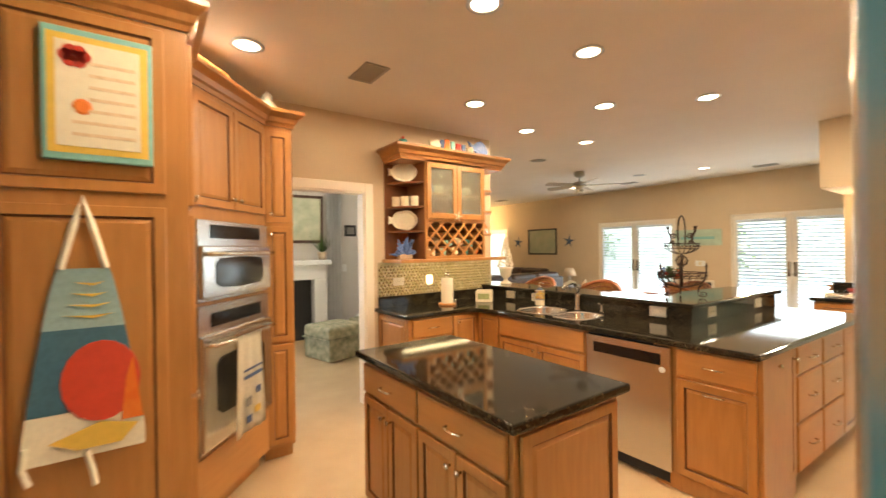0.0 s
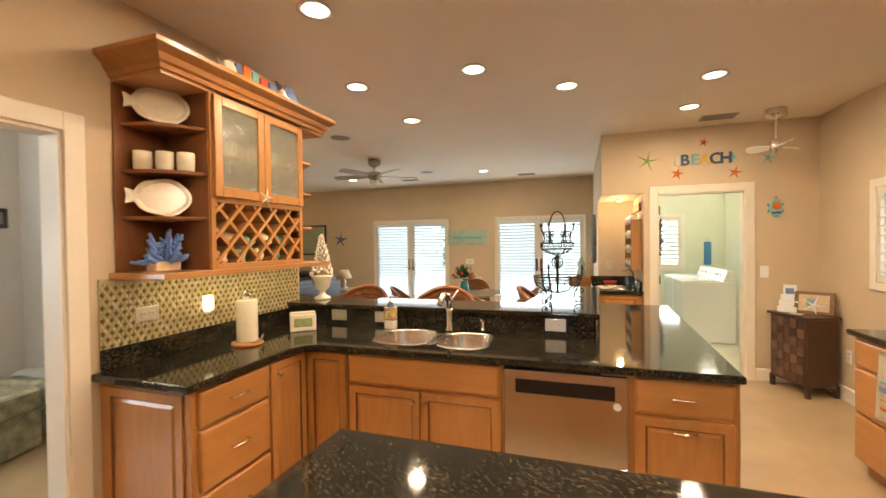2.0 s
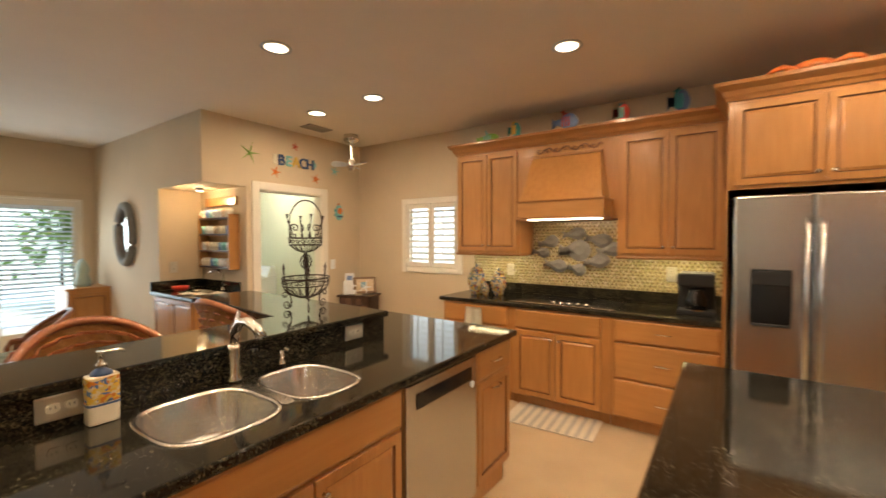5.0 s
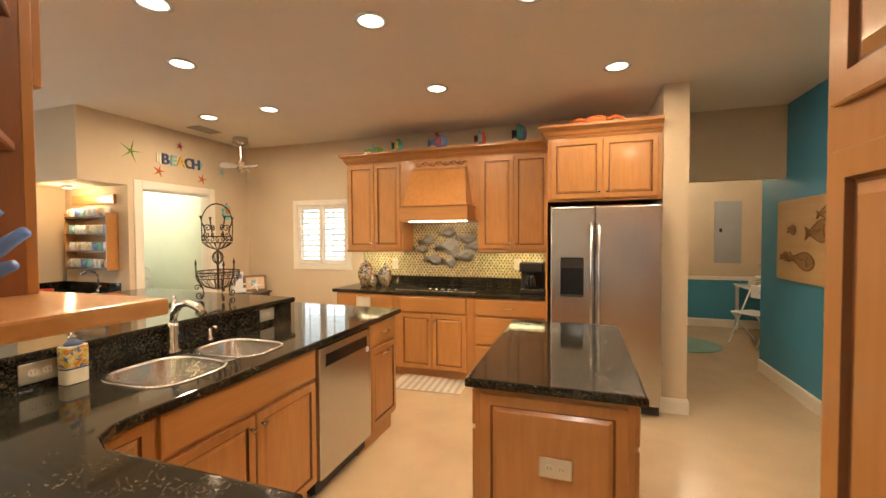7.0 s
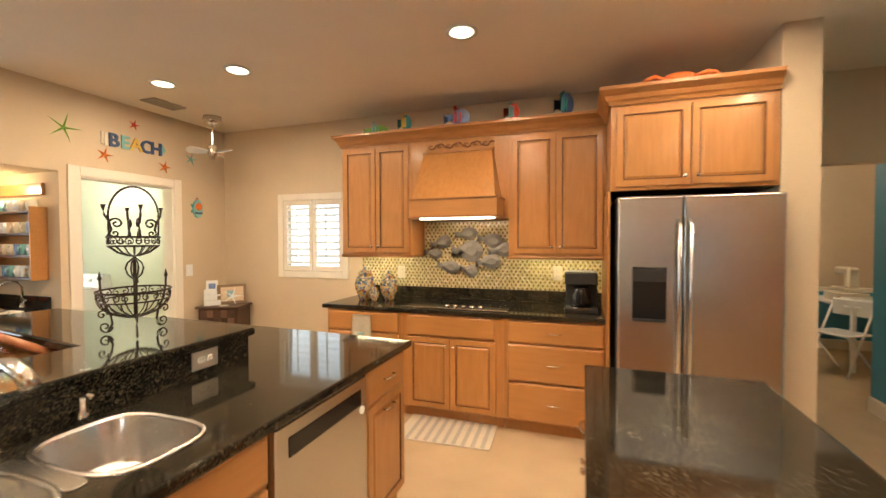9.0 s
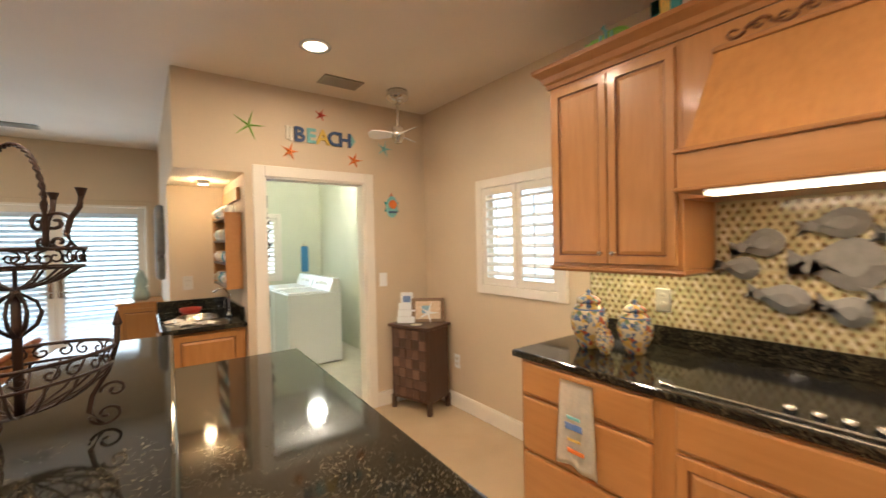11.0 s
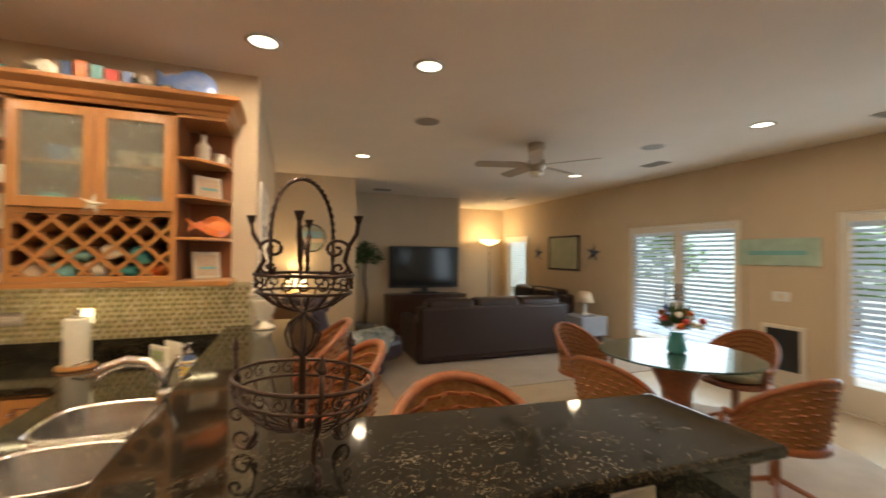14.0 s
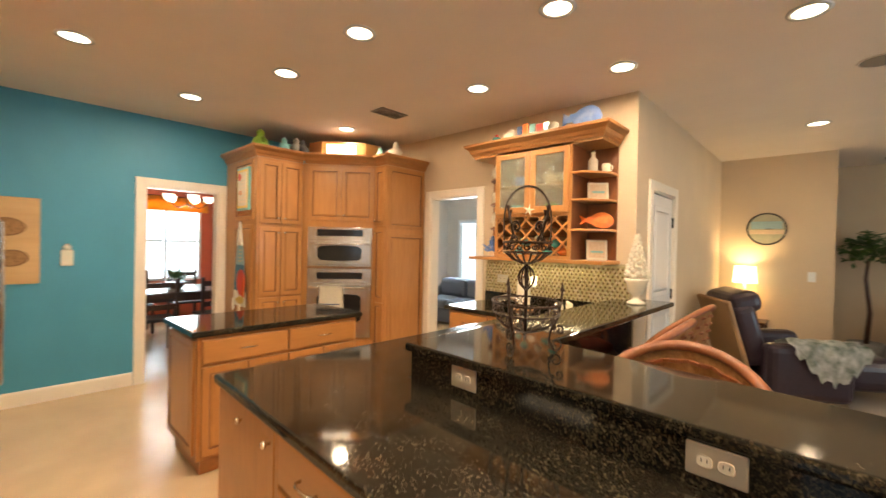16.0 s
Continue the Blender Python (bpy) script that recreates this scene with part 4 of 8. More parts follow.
# right end shelves
g = thing("glass_bottle", WORLD_W @ pose(XB + 0.10, -0.17, 2.099), "white glass bottle with stopper on an open shelf", "bottle")
part("body", lathe([(0.035, 0), (0.04, 0.01), (0.04, 0.10), (0.015, 0.13), (0.015, 0.16), (0.02, 0.165)], 16), CREAM, g, smooth=True)
part("stopper", lathe([(0.012, 0.165), (0.018, 0.18), (0.006, 0.195)], 12), CHROME, g, smooth=True)
mug(0.034, 0.075, WORLD_W @ pose(XB + 0.18, -0.10, 2.099), CREAM, "white mug on an open shelf")
for z, s_ in ((1.879, 0.0), (1.386, 0.02)):
    g = thing("picture_box", WORLD_W @ pose(XB + 0.13, -0.12, z, -8, 0, 38), "small framed beach picture on an open shelf", "picture")
    part("frame", box(-0.085, 0.085, 0, 0.018, 0, 0.15 + s_, 0.004), CREAM, g)
    part("print", box(-0.065, 0.065, -0.003, 0.001, 0.02, 0.13 + s_), SAND, g)
    part("bar", box(-0.05, 0.05, -0.005, -0.002, 0.06, 0.075), AQUA, g)
f = thing("fish_plate", WORLD_W @ pose(XB + 0.14, -0.17, 1.638 + 0.07, -14, 0, 38), "orange glazed fish platter leaning on the shelf", "platter")
part("dish", fish(0.27, 0.14, 0.012, 0.012), ORANGE, f)
# behind the glass and in the lattice
for i, (x, z, mm) in enumerate(((0.48, 2.036, BLUEGL), (0.60, 2.036, CREAM), (0.80, 2.036, SAND), (0.95, 2.036, CREAM), (0.45, 1.776, AQUA), (0.62, 1.776, ORANGE), (0.80, 1.776, LIME), (0.96, 1.776, BLUEGL))):
    solid("bowl", lathe([(0.03, 0), (0.05, 0.03), (0.065, 0.09), (0.06, 0.09), (0.04, 0.03)], 16), mm, "glazed bowl stored behind rippled glass", "bowl", WORLD_W @ pose(x, -0.16, z), "bowls in the glass cabinet", True)
random.seed(9)
for i, (x, z) in enumerate(((0.42, 1.415), (0.56, 1.415), (0.70, 1.415), (0.84, 1.415), (0.98, 1.415), (0.49, 1.52), (0.63, 1.50), (0.77, 1.52), (0.90, 1.50))):
    sh = bmesh.new()
    bmesh.ops.create_icosphere(sh, subdivisions=2, radius=0.056)
    for vv in sh.verts:
        vv.co.x *= 1.15
        vv.co.z *= 0.75
        vv.co *= 1 + 0.12 * math.sin(9 * math.atan2(vv.co.y, vv.co.x))
    solid("seashell", sh, (SAND, AQUA, CREAM, TEAL, ORANGE)[i % 5], "ribbed seashell resting in the wine lattice", "seashell", WORLD_W @ pose(x, -WF + 0.075, z + 0.03, 0, 20 * (i % 3), 40 * i), "shells in the lattice", True)
solid("starfish", star(0.062, 0.016, 5, 0.28), CREAM, "small cream starfish hung on the cabinet doors", "starfish", WORLD_W @ pose(mid, -WF - 0.022, 1.80, 0, 12, 0))
# on top of the wine cabinet
TOPW = WT + 0.113
for i, (x, w, h, mm) in enumerate(((0.46, 0.10, 0.07, CREAM), (0.56, 0.04, 0.08, NAVY), (0.62, 0.045, 0.09, ORANGE), (0.69, 0.04, 0.08, AQUA), (0.76, 0.05, 0.07, RED), (0.83, 0.04, 0.07, BLUEGL), (0.90, 0.07, 0.06, CREAM))):
    w, h = w * 1.3, h * 1.35
    solid("beach_letter", fish(w, h, 0.015, 0.004) if i in (0, 6) else box(-w / 2, w / 2, 0, 0.015, -h / 2, h / 2, 0.004), mm, "painted wooden beach letter block on the cabinet top", "ornament", WORLD_W @ pose(x, -WF + 0.02, TOPW + h / 2), "letters on the cabinet")
solid("fish_plate", fish(0.32, 0.20, 0.015, 0.012), BLUEGL, "blue and white fish platter standing on the cabinet top", "platter", WORLD_W @ pose(1.10, -0.22, TOPW + 0.098, -10, 0, 12))
g = thing("glass_fishbowl", WORLD_W @ pose(0.20, -0.16, TOPW), "round glass ornament with a red top", "ornament")
part("bowl", lathe([(0.03, 0), (0.05, 0.02), (0.055, 0.05), (0.045, 0.085), (0.035, 0.095)], 20), TEAL, g, smooth=True)
part("topper", lathe([(0.015, 0.095), (0.02, 0.11), (0.006, 0.13)], 12), RED, g, smooth=True)

# mosaic splashbacks


def mosaic_mat():
    m = mat("mosaic_glass", (0.5, 0.42, 0.22), 0.18, stain=0.05, coat=0.3)
    nt = m.node_tree
    gi = nt.nodes.new("ShaderNodeNewGeometry")
    rp = nt.nodes.new("ShaderNodeValToRGB")
    rp.color_ramp.interpolation = "CONSTANT"
    for i, (p, c) in enumerate(((0.0, (0.50, 0.42, 0.25)), (0.30, (0.40, 0.36, 0.19)), (0.50, (0.46, 0.37, 0.21)), (0.68, (0.36, 0.33, 0.19)), (0.84, (0.56, 0.48, 0.34)))):
        e = rp.color_ramp.elements[i] if i < 2 else rp.color_ramp.elements.new(p)
        e.position, e.color = p, (*c, 1)
    nt.links.new(gi.outputs["Random Per Island"], rp.inputs[0])
    nt.links.new(rp.outputs[0], nt.nodes["Principled BSDF"].inputs["Base Color"])
    return m


MOSAIC = mosaic_mat()
MOSDARK = mat("brown_glass_tile", (0.16, 0.098, 0.042), 0.18, stain=0.15, coat=0.3)
GROUT = mat("pale_grout", (0.42, 0.37, 0.23), 0.85, grain=0.2, scale=60)


def mosaic(x0, x1, z0, z1, dark, pw=0.020, ph=0.031):
    """Pointed-oval glass tiles in a running pattern, facing -y at y 0; every second tile of every second row is dark."""
    verts, faces = [], []
    for j in range(int((z1 - z0) / (ph * 0.5))):
        zc = z0 + (j + 0.8) * ph * 0.5
        if zc + ph * 0.5 > z1:
            break
        x, i = x0 + pw * (0.6 + 0.5 * (j % 2)), 0
        while x + pw / 2 < x1:
            if (j % 2 == 0 and (i + j // 2) % 2 == 0) == dark:
                n = len(verts)
                a, h = pw * 0.43, ph * 0.46
                o = [(0, -h), (a, -h * 0.35), (a, h * 0.35), (0, h), (-a, h * 0.35), (-a, -h * 0.35)]
                verts += [(x + px, 0.0, zc + pz) for px, pz in o] + [(x + px * 0.86, -0.004, zc + pz * 0.86) for px, pz in o]
                faces.append([n + 6 + k for k in range(6)])
                faces += [[n + k, n + (k + 1) % 6, n + 6 + (k + 1) % 6, n + 6 + k] for k in range(6)]
            x += pw
            i += 1
    me = bpy.data.meshes.new("mosaic")
    me.from_pydata(verts, [], faces)
    me.update()
    bm = bmesh.new()
    bm.from_mesh(me)
    return bm


for nm, m, spans in (("splashback_wine", pose(0, WY - 0.012, 0), ((1.62, 3.08, 1.02, 1.355),)), ("splashback_range", pose(0, RY + 0.012, 0, 0, 0, 180), ((-3.62, -1.29, 1.02, 1.345), (-2.92, -2.05, 1.345, 1.66)))):
    sb = tagged(new(nm), "mosaic splashback of small gold and brown glass tiles", "splashback", kind="structure")
    sb.matrix_world = m
    for s_ in spans:
        part("grout", box(s_[0], s_[1], 0.0005, 0.010, s_[2], s_[3]), GROUT, sb)
        tagged(part("pale_tiles", mosaic(*s_, False), MOSAIC, sb, "pale gold and olive tiles"), kind="stuff")
        tagged(part("dark_tiles", mosaic(*s_, True), MOSDARK, sb, "dark brown tiles"), kind="stuff")

# stone fish relief over the cooktop
relief = thing("fish_relief", pose(2.47, RY + 0.017, 0, 0, 0, 180), "school of grey slate fish mounted on the mosaic", "wall relief")
for x, z, w, h, a in ((-0.02, 1.375, 0.30, 0.19, 0), (-0.28, 1.455, 0.20, 0.115, -14), (-0.03, 1.535, 0.22, 0.11, -6), (0.20, 1.475, 0.25, 0.125, 10), (0.30, 1.385, 0.24, 0.12, -8), (-0.36, 1.35, 0.17, 0.095, 6), (-0.21, 1.225, 0.23, 0.115, 10), (0.0, 1.195, 0.17, 0.11, 16), (0.18, 1.275, 0.25, 0.125, -8)):
    part("slate_fish", fish(w * 1.04, h * 1.12, 0.018, 0.024), STONE, relief, at=pose(x, 0, z, 0, a, 0))

# cooktop
ck = thing("cooktop", pose(2.44, RF - 0.01, 0.919, 0, 0, 180), "black glass electric cooktop with front knobs", "cooktop")
part("glass", box(-0.44, 0.44, 0.02, 0.50, 0, 0.008, 0.003), BLACK, ck)
part("trim", box(-0.45, 0.45, 0.008, 0.02, 0, 0.010, 0.002), CHROME, ck, "steel front trim")
for x in (-0.14, -0.07, 0.0, 0.07, 0.14):
    part("knob", lathe([(0.02, 0), (0.018, 0.018), (0.012, 0.022)], 14, pose(x + 0.08, 0.06, 0.008)), CHROME, ck, "steel control knob", True)

# jars, coffee maker, towel on the range counter


def painted(name, stops, scale):
    """Glazed pottery painted in small patches of several colours over cream."""
    m = mat(name, (0.6, 0.5, 0.3), 0.2, coat=0.6, stain=0.05)
    nt = m.node_tree
    co, mp, v, sep, rp, nz = (nt.nodes.new("ShaderNode" + q) for q in ("TexCoord", "Mapping", "TexVoronoi", "SeparateColor", "ValToRGB", "TexNoise"))
    nz.inputs["Scale"].default_value = 30
    wob = nt.nodes.new("ShaderNodeVectorMath")
    wob.operation = "MULTIPLY_ADD"
    wob.inputs[1].default_value = (0.05, 0.05, 0.05)
    mp.inputs["Scale"].default_value = (1, 1, 1.4)
    v.inputs["Scale"].default_value = scale
    rp.color_ramp.interpolation = "CONSTANT"
    for i, (p, c) in enumerate(stops):
        e = rp.color_ramp.elements[i] if i < 2 else rp.color_ramp.elements.new(p)
        e.position, e.color = p, (*c, 1)
    nt.links.new(co.outputs["Object"], mp.inputs[0])
    nt.links.new(mp.outputs[0], nz.inputs[0])
    nt.links.new(nz.outputs["Color"], wob.inputs[0])
    nt.links.new(mp.outputs[0], wob.inputs[2])
    nt.links.new(wob.outputs[0], v.inputs[0])
    nt.links.new(v.outputs["Color"], sep.inputs[0])
    nt.links.new(sep.outputs[0], rp.inputs[0])
    nt.links.new(rp.outputs[0], nt.nodes["Principled BSDF"].inputs["Base Color"])
    return m


JAR = painted("painted_jar", ((0.0, (0.46, 0.37, 0.23)), (0.30, (0.05, 0.08, 0.15)), (0.43, (0.42, 0.26, 0.07)), (0.62, (0.16, 0.20, 0.24)), (0.74, (0.30, 0.07, 0.03)), (0.90, (0.08, 0.12, 0.07))), 34)
for x, y, s_ in ((3.40, -0.49, 1.0), (3.18, -0.55, 0.88), (3.27, -0.43, 0.46)):
    j = thing("ginger_jar", pose(x, y, 0.919) @ Matrix.Diagonal((s_ * 0.80, s_ * 0.80, s_ * 1.03, 1)), "painted ceramic jar in blue, gold and red", "jar", "painted jars")
    part("body", lathe([(0.06, 0), (0.07, 0.01), (0.115, 0.10), (0.12, 0.15), (0.095, 0.21), (0.07, 0.23)], 28), JAR, j, smooth=True)
    part("lid", lathe([(0.078, 0.23), (0.08, 0.245), (0.05, 0.265), (0.012, 0.275), (0.018, 0.29), (0.004, 0.302)], 24), JAR, j, smooth=True)
    part("band", lathe([(0.0985, 0.195), (0.101, 0.20), (0.092, 0.212)], 28), NAVY, j, smooth=True)
cm = thing("coffee_maker", pose(1.46, -0.50, 0.919, 0, 0, 180), "black drip coffee maker with glass carafe", "coffee maker")
part("body", box(-0.12, 0.12, 0.0, 0.14, 0, 0.31, 0.012), MATTE, cm)
part("base", box(-0.12, 0.12, -0.15, 0.0, 0, 0.035, 0.008), MATTE, cm)
part("brew_head", box(-0.12, 0.12, -0.14, 0.0, 0.21, 0.31, 0.012), MATTE, cm)
part("carafe", lathe([(0.05, 0.037), (0.075, 0.06), (0.075, 0.12), (0.05, 0.17), (0.055, 0.19)], 20, pose(0, -0.08, 0)), BLACK, cm, smooth=True)
part("carafe_handle", tube([(0, -0.14, 0.17), (0, -0.19, 0.16), (0, -0.19, 0.09), (0, -0.15, 0.08)], 0.009, 6), MATTE, cm, smooth=True)
part("warming_rim", lathe([(0.08, 0.034), (0.08, 0.042)], 20, pose(0, -0.08, 0)), CHROME, cm)


def hung_cloth(name, w, h, m, material, label, waves=3, depth=0.012, fold=0.5, patches=()):
    """A towel over an edge: a front fall of height h and a shorter back fall."""
    c = thing(name, m, label, "towel")
    bm = bmesh.new()
    nx, nz = 14, 16
    grid = []
    for i in range(nx + 1):
        u = i / nx
        col = []
        for j in range(nz + 1):
            t = j / nz
            ww = w * (0.78 + 0.22 * t)
            col.append(bm.verts.new(((u - 0.5) * ww, -0.004 - depth * (0.3 + t) * (1 + math.sin(u * waves * 2 * math.pi)) * 0.5, -t * h + 0.01 * math.sin(u * 5) * t)))
        grid.append(col)
    for i in range(nx):
        for j in range(nz):
            bm.faces.new((grid[i][j], grid[i + 1][j], grid[i + 1][j + 1], grid[i][j + 1]))
    r = bmesh.ops.solidify(bm, geom=bm.faces[:], thickness=0.004)
    part("cloth", bm, material, c, smooth=True)
    for px, pz, pw, ph, pm in patches:
        part("printed_mark", box(px - pw / 2, px + pw / 2, -depth * 1.6 - 0.008, -depth * 1.6 - 0.004, pz - ph / 2, pz + ph / 2, 0.001), pm, c)
    return c


hung_cloth("dish_towel", 0.22, 0.40, pose(3.24, RF + 0.030, 0.845, 0, 0, 180), CLOTH, "cream dish towel with printed beach scene", 2, patches=((0, -0.16, 0.07, 0.015, AQUA), (0.0, -0.20, 0.09, 0.03, BLUEGL), (0.0, -0.26, 0.07, 0.012, YELL), (0.01, -0.31, 0.09, 0.02, ORANGE)))
hung_cloth("oven_towel", 0.31, 0.56, OV @ pose(0.31, -0.135, 1.015), CLOTH, "cream patterned towel hung on the oven handle", 3, patches=((0, -0.20, 0.19, 0.012, NAVY), (0, -0.24, 0.19, 0.02, NAVY), (0.05, -0.34, 0.05, 0.04, NAVY), (-0.05, -0.38, 0.05, 0.05, STONE), (0.04, -0.45, 0.06, 0.04, YELL), (-0.05, -0.48, 0.05, 0.04, NAVY)))

# sign and apron on the pantry side
PS = pose(BX, 1.955, 0)
sg = thing("sign_plaque", PS @ pose(0.575, 0, 1.81) @ Matrix.Scale(0.92, 4), "painted wooden plaque with pale blue border and red flower", "sign")
part("board", box(-0.165, 0.165, -0.03, 0, 0, 0.49, 0.004), AQUA, sg)
part("face", box(-0.15, 0.15, -0.033, -0.029, 0.025, 0.465), YELL, sg)
part("field", box(-0.125, 0.125, -0.036, -0.032, 0.05, 0.44), CREAM, sg)
for i in range(6):
    a = i * math.pi / 3
    part("petal", lathe([(0.022, 0), (0.022, 0.004)], 12, pose(-0.07 + 0.026 * math.cos(a), -0.036, 0.385 + 0.022 * math.sin(a), 90)), RED, sg)
part("petal", lathe([(0.03, 0), (0.02, 0.004)], 12, pose(-0.05, -0.036, 0.20, 90)), ORANGE, sg)
for i in range(7):
    part("text_bar", box(-0.03 - 0.05 * (i > 3), 0.11, -0.038, -0.035, 0.36 - 0.045 * i, 0.372 - 0.045 * i), SAND, sg)
ap = thing("apron", PS @ pose(0.525, -0.02, 0.76) @ Matrix.Diagonal((0.80, 1, 0.94, 1)), "child's apron with fish patchwork hanging from a hook", "apron")


def sheet(outline, y, t, material, name="patch"):
    return part(name, join(bmesh.new(), prism(outline, 0, t), pose(0, y, 0, 90)), material, ap)


def clipz(z0, z1):
    """A level slice of the apron's outline."""
    half = lambda z: 0.085 + (0.205 - 0.085) * min(1, max(0, (0.72 - z) / 0.62)) ** 0.8
    n = 8
    zs = [z0 + (z1 - z0) * i / n for i in range(n + 1)]
    return [(-half(z), z) for z in zs] + [(half(z), z) for z in zs[::-1]]


APB = mat("apron_blue", (0.06, 0.16, 0.24), 0.9, grain=0.4, scale=50)
APL = mat("apron_pale_blue", (0.30, 0.46, 0.50), 0.9, grain=0.4, scale=50)
sheet(clipz(0.50, 0.72), 0.0, 0.006, APL)
sheet(clipz(0.20, 0.50), 0.0, 0.007, APB)
sheet(clipz(0.03, 0.20), 0.0, 0.006, CLOTH)
sheet([(0.19 * math.cos(a) * 0.72 + 0.055, 0.30 + 0.15 * math.sin(a)) for a in [k * math.pi / 10 for k in range(20)]], -0.007, 0.004, RED)
sheet([(0.12, 0.14), (0.20, 0.14), (0.165, 0.38), (0.14, 0.30)], -0.011, 0.004, ORANGE)
sheet([(-0.12, 0.10), (-0.03, 0.06), (0.12, 0.06), (0.18, 0.12), (0.05, 0.15)], -0.011, 0.004, YELL)
for i in range(4):
    sheet([(-0.07 + 0.012 * i, 0.55 + 0.04 * i), (0.03, 0.535 + 0.04 * i), (0.10 - 0.01 * i, 0.55 + 0.04 * i), (0.03, 0.545 + 0.04 * i)], -0.007, 0.003, YELL, "stripe")
part("strap", tube([(-0.075, -0.008, 0.72), (-0.03, -0.008, 0.88), (0, -0.008, 0.98), (0.03, -0.008, 0.88), (0.075, -0.008, 0.72)], 0.014, 4), CLOTH, ap)
part("tie", tube([(-0.19, -0.01, 0.10), (-0.20, -0.012, 0.03), (-0.18, -0.012, -0.03)], 0.012, 4), CLOTH, ap)
part("tie", tube([(0.0, -0.01, 0.05), (0.02, -0.012, -0.02), (0.03, -0.012, -0.08)], 0.012, 4), CLOTH, ap)
# ornaments above the pantry and ovens
bx_ = thing("light_box", OV @ pose(0.38, 0.36, PZ + 0.001), "low maple box above the ovens with a lit window", "light box")
part("box", prism([(-0.42, -0.06), (-0.25, -0.2), (0.25, -0.2), (0.42, -0.06), (0.42, 0.05), (-0.42, 0.05)], 0, 0.30, 0.004, 1), WOODX, bx_)
part("lit_pane", box(-0.19, 0.13, -0.206, -0.201, 0.13, 0.26), mat("lit_box_pane", (1.0, 0.93, 0.78), 0.5, emit=5), bx_, "glowing white pane")
random.seed(3)
for i, (x, y, mm, s_) in enumerate(((-0.30, 2.10, LIME, 1.3), (-0.24, 2.34, AQUA, 1.0), (-0.16, 2.44, STONE, 1.0), (-0.12, 2.50, MATTE, 0.9), (0.36, 3.22, AQUA, 0.8), (0.55, 3.30, CREAM, 1.1))):
    o = thing("figurine", pose(x, y, PZ + 0.113, 0, 0, 40 * i) @ Matrix.Scale(s_, 4), "small painted sea-themed figurine on the cabinet top", "figurine", "figurines on cabinets")
    part("figure", lathe([(0.05, 0), (0.045, 0.02), (0.07, 0.06), (0.05, 0.10), (0.03, 0.12), (0.035, 0.15), (0.01, 0.18)], 14), mm, o, smooth=True)
    part("fin", fish(0.10, 0.05, 0.01, 0.005), mm, o, at=pose(0.05, 0, 0.09, 0, 30, 0))
# ornaments above the range cabinets
for x, mm, m2, w, h in ((3.30, LIME, AQUA, 0.26, 0.08), (3.00, TEAL, YELL, 0.13, 0.15), (2.50, BLUEGL, RED, 0.24, 0.15), (2.02, RED, AQUA, 0.13, 0.15), (1.60, NAVY, TEAL, 0.16, 0.18)):
    o = thing("fish_ornament", pose(x, RY + 0.30, UT + 0.113 + h / 2, 0, 0, 180), "bright painted metal tropical fish standing on the cabinet", "ornament", "fish on the cabinets")
    part("body", fish(w, h, 0.02, 0.015), mm, o)
    for k in range(3):
        part("stripe", box(-0.012 + w * (0.12 * k - 0.05), 0.0 + w * (0.12 * k - 0.05), -0.042, -0.03, -h * 0.3, h * 0.3, 0.003), m2, o)
    part("fin", fish(w * 0.4, h * 0.5, 0.012, 0.006), m2, o, at=pose(0, 0, h * 0.42, 0, 60, 0))
cr = thing("crab_ornament", pose(0.86, -0.12, UT + 0.113), "orange ceramic crab on the refrigerator cabinet", "ornament")
cb = bmesh.new()
bmesh.ops.create_uvsphere(cb, u_segments=16, v_segments=8, radius=0.09, matrix=pose(0, 0, 0.05) @ Matrix.Diagonal((1.2, 0.8, 0.5, 1)))
part("shell", cb, ORANGE, cr, smooth=True)
for s_ in (-1, 1):
    part("claw", tube([(s_ * 0.08, 0.03, 0.04), (s_ * 0.15, 0.06, 0.06), (s_ * 0.19, 0.06, 0.05), (s_ * 0.23, 0.04, 0.03)], 0.02, 7, taper=0.6), ORANGE, cr, smooth=True)
    for k in range(3):
        part("leg", tube([(s_ * 0.07, -0.02 - 0.02 * k, 0.04), (s_ * 0.14, -0.04 - 0.03 * k, 0.06), (s_ * 0.18, -0.05 - 0.04 * k, 0.005)], 0.009, 5), ORANGE, cr, smooth=True)

# ---------------------------------------------------------------- sink and counter things
sk = thing("double_sink", pose(SX, 2.33, 0.919), "double bowl stainless steel sink set in granite", "sink")
SINK = mat("sink_steel", (0.66, 0.65, 0.63), 0.25, metal=1.0, grain=0.1, scale=50, stain=0.05)


def bowl(cx, cy, hx, hy, depth):
    bm = bmesh.new()
    rings = []
    for s_, z in ((1.07, 0.0), (1.065, 0.004), (1.0, 0.005), (0.975, -0.006), (0.95, -depth * 0.8), (0.86, -depth * 0.97), (0.60, -depth), (0.12, -depth - 0.003)):
        rings.append([bm.verts.new((cx + (x - cx) * s_, cy + (y - cy) * s_, z)) for x, y in oval(cx, cy, hx, hy, 40)])
    for a, b in zip(rings, rings[1:]):
        for i in range(len(a)):
            bm.faces.new((a[i], a[(i + 1) % len(a)], b[(i + 1) % len(b)], b[i]))
    bm.faces.new(rings[-1])
    return bm


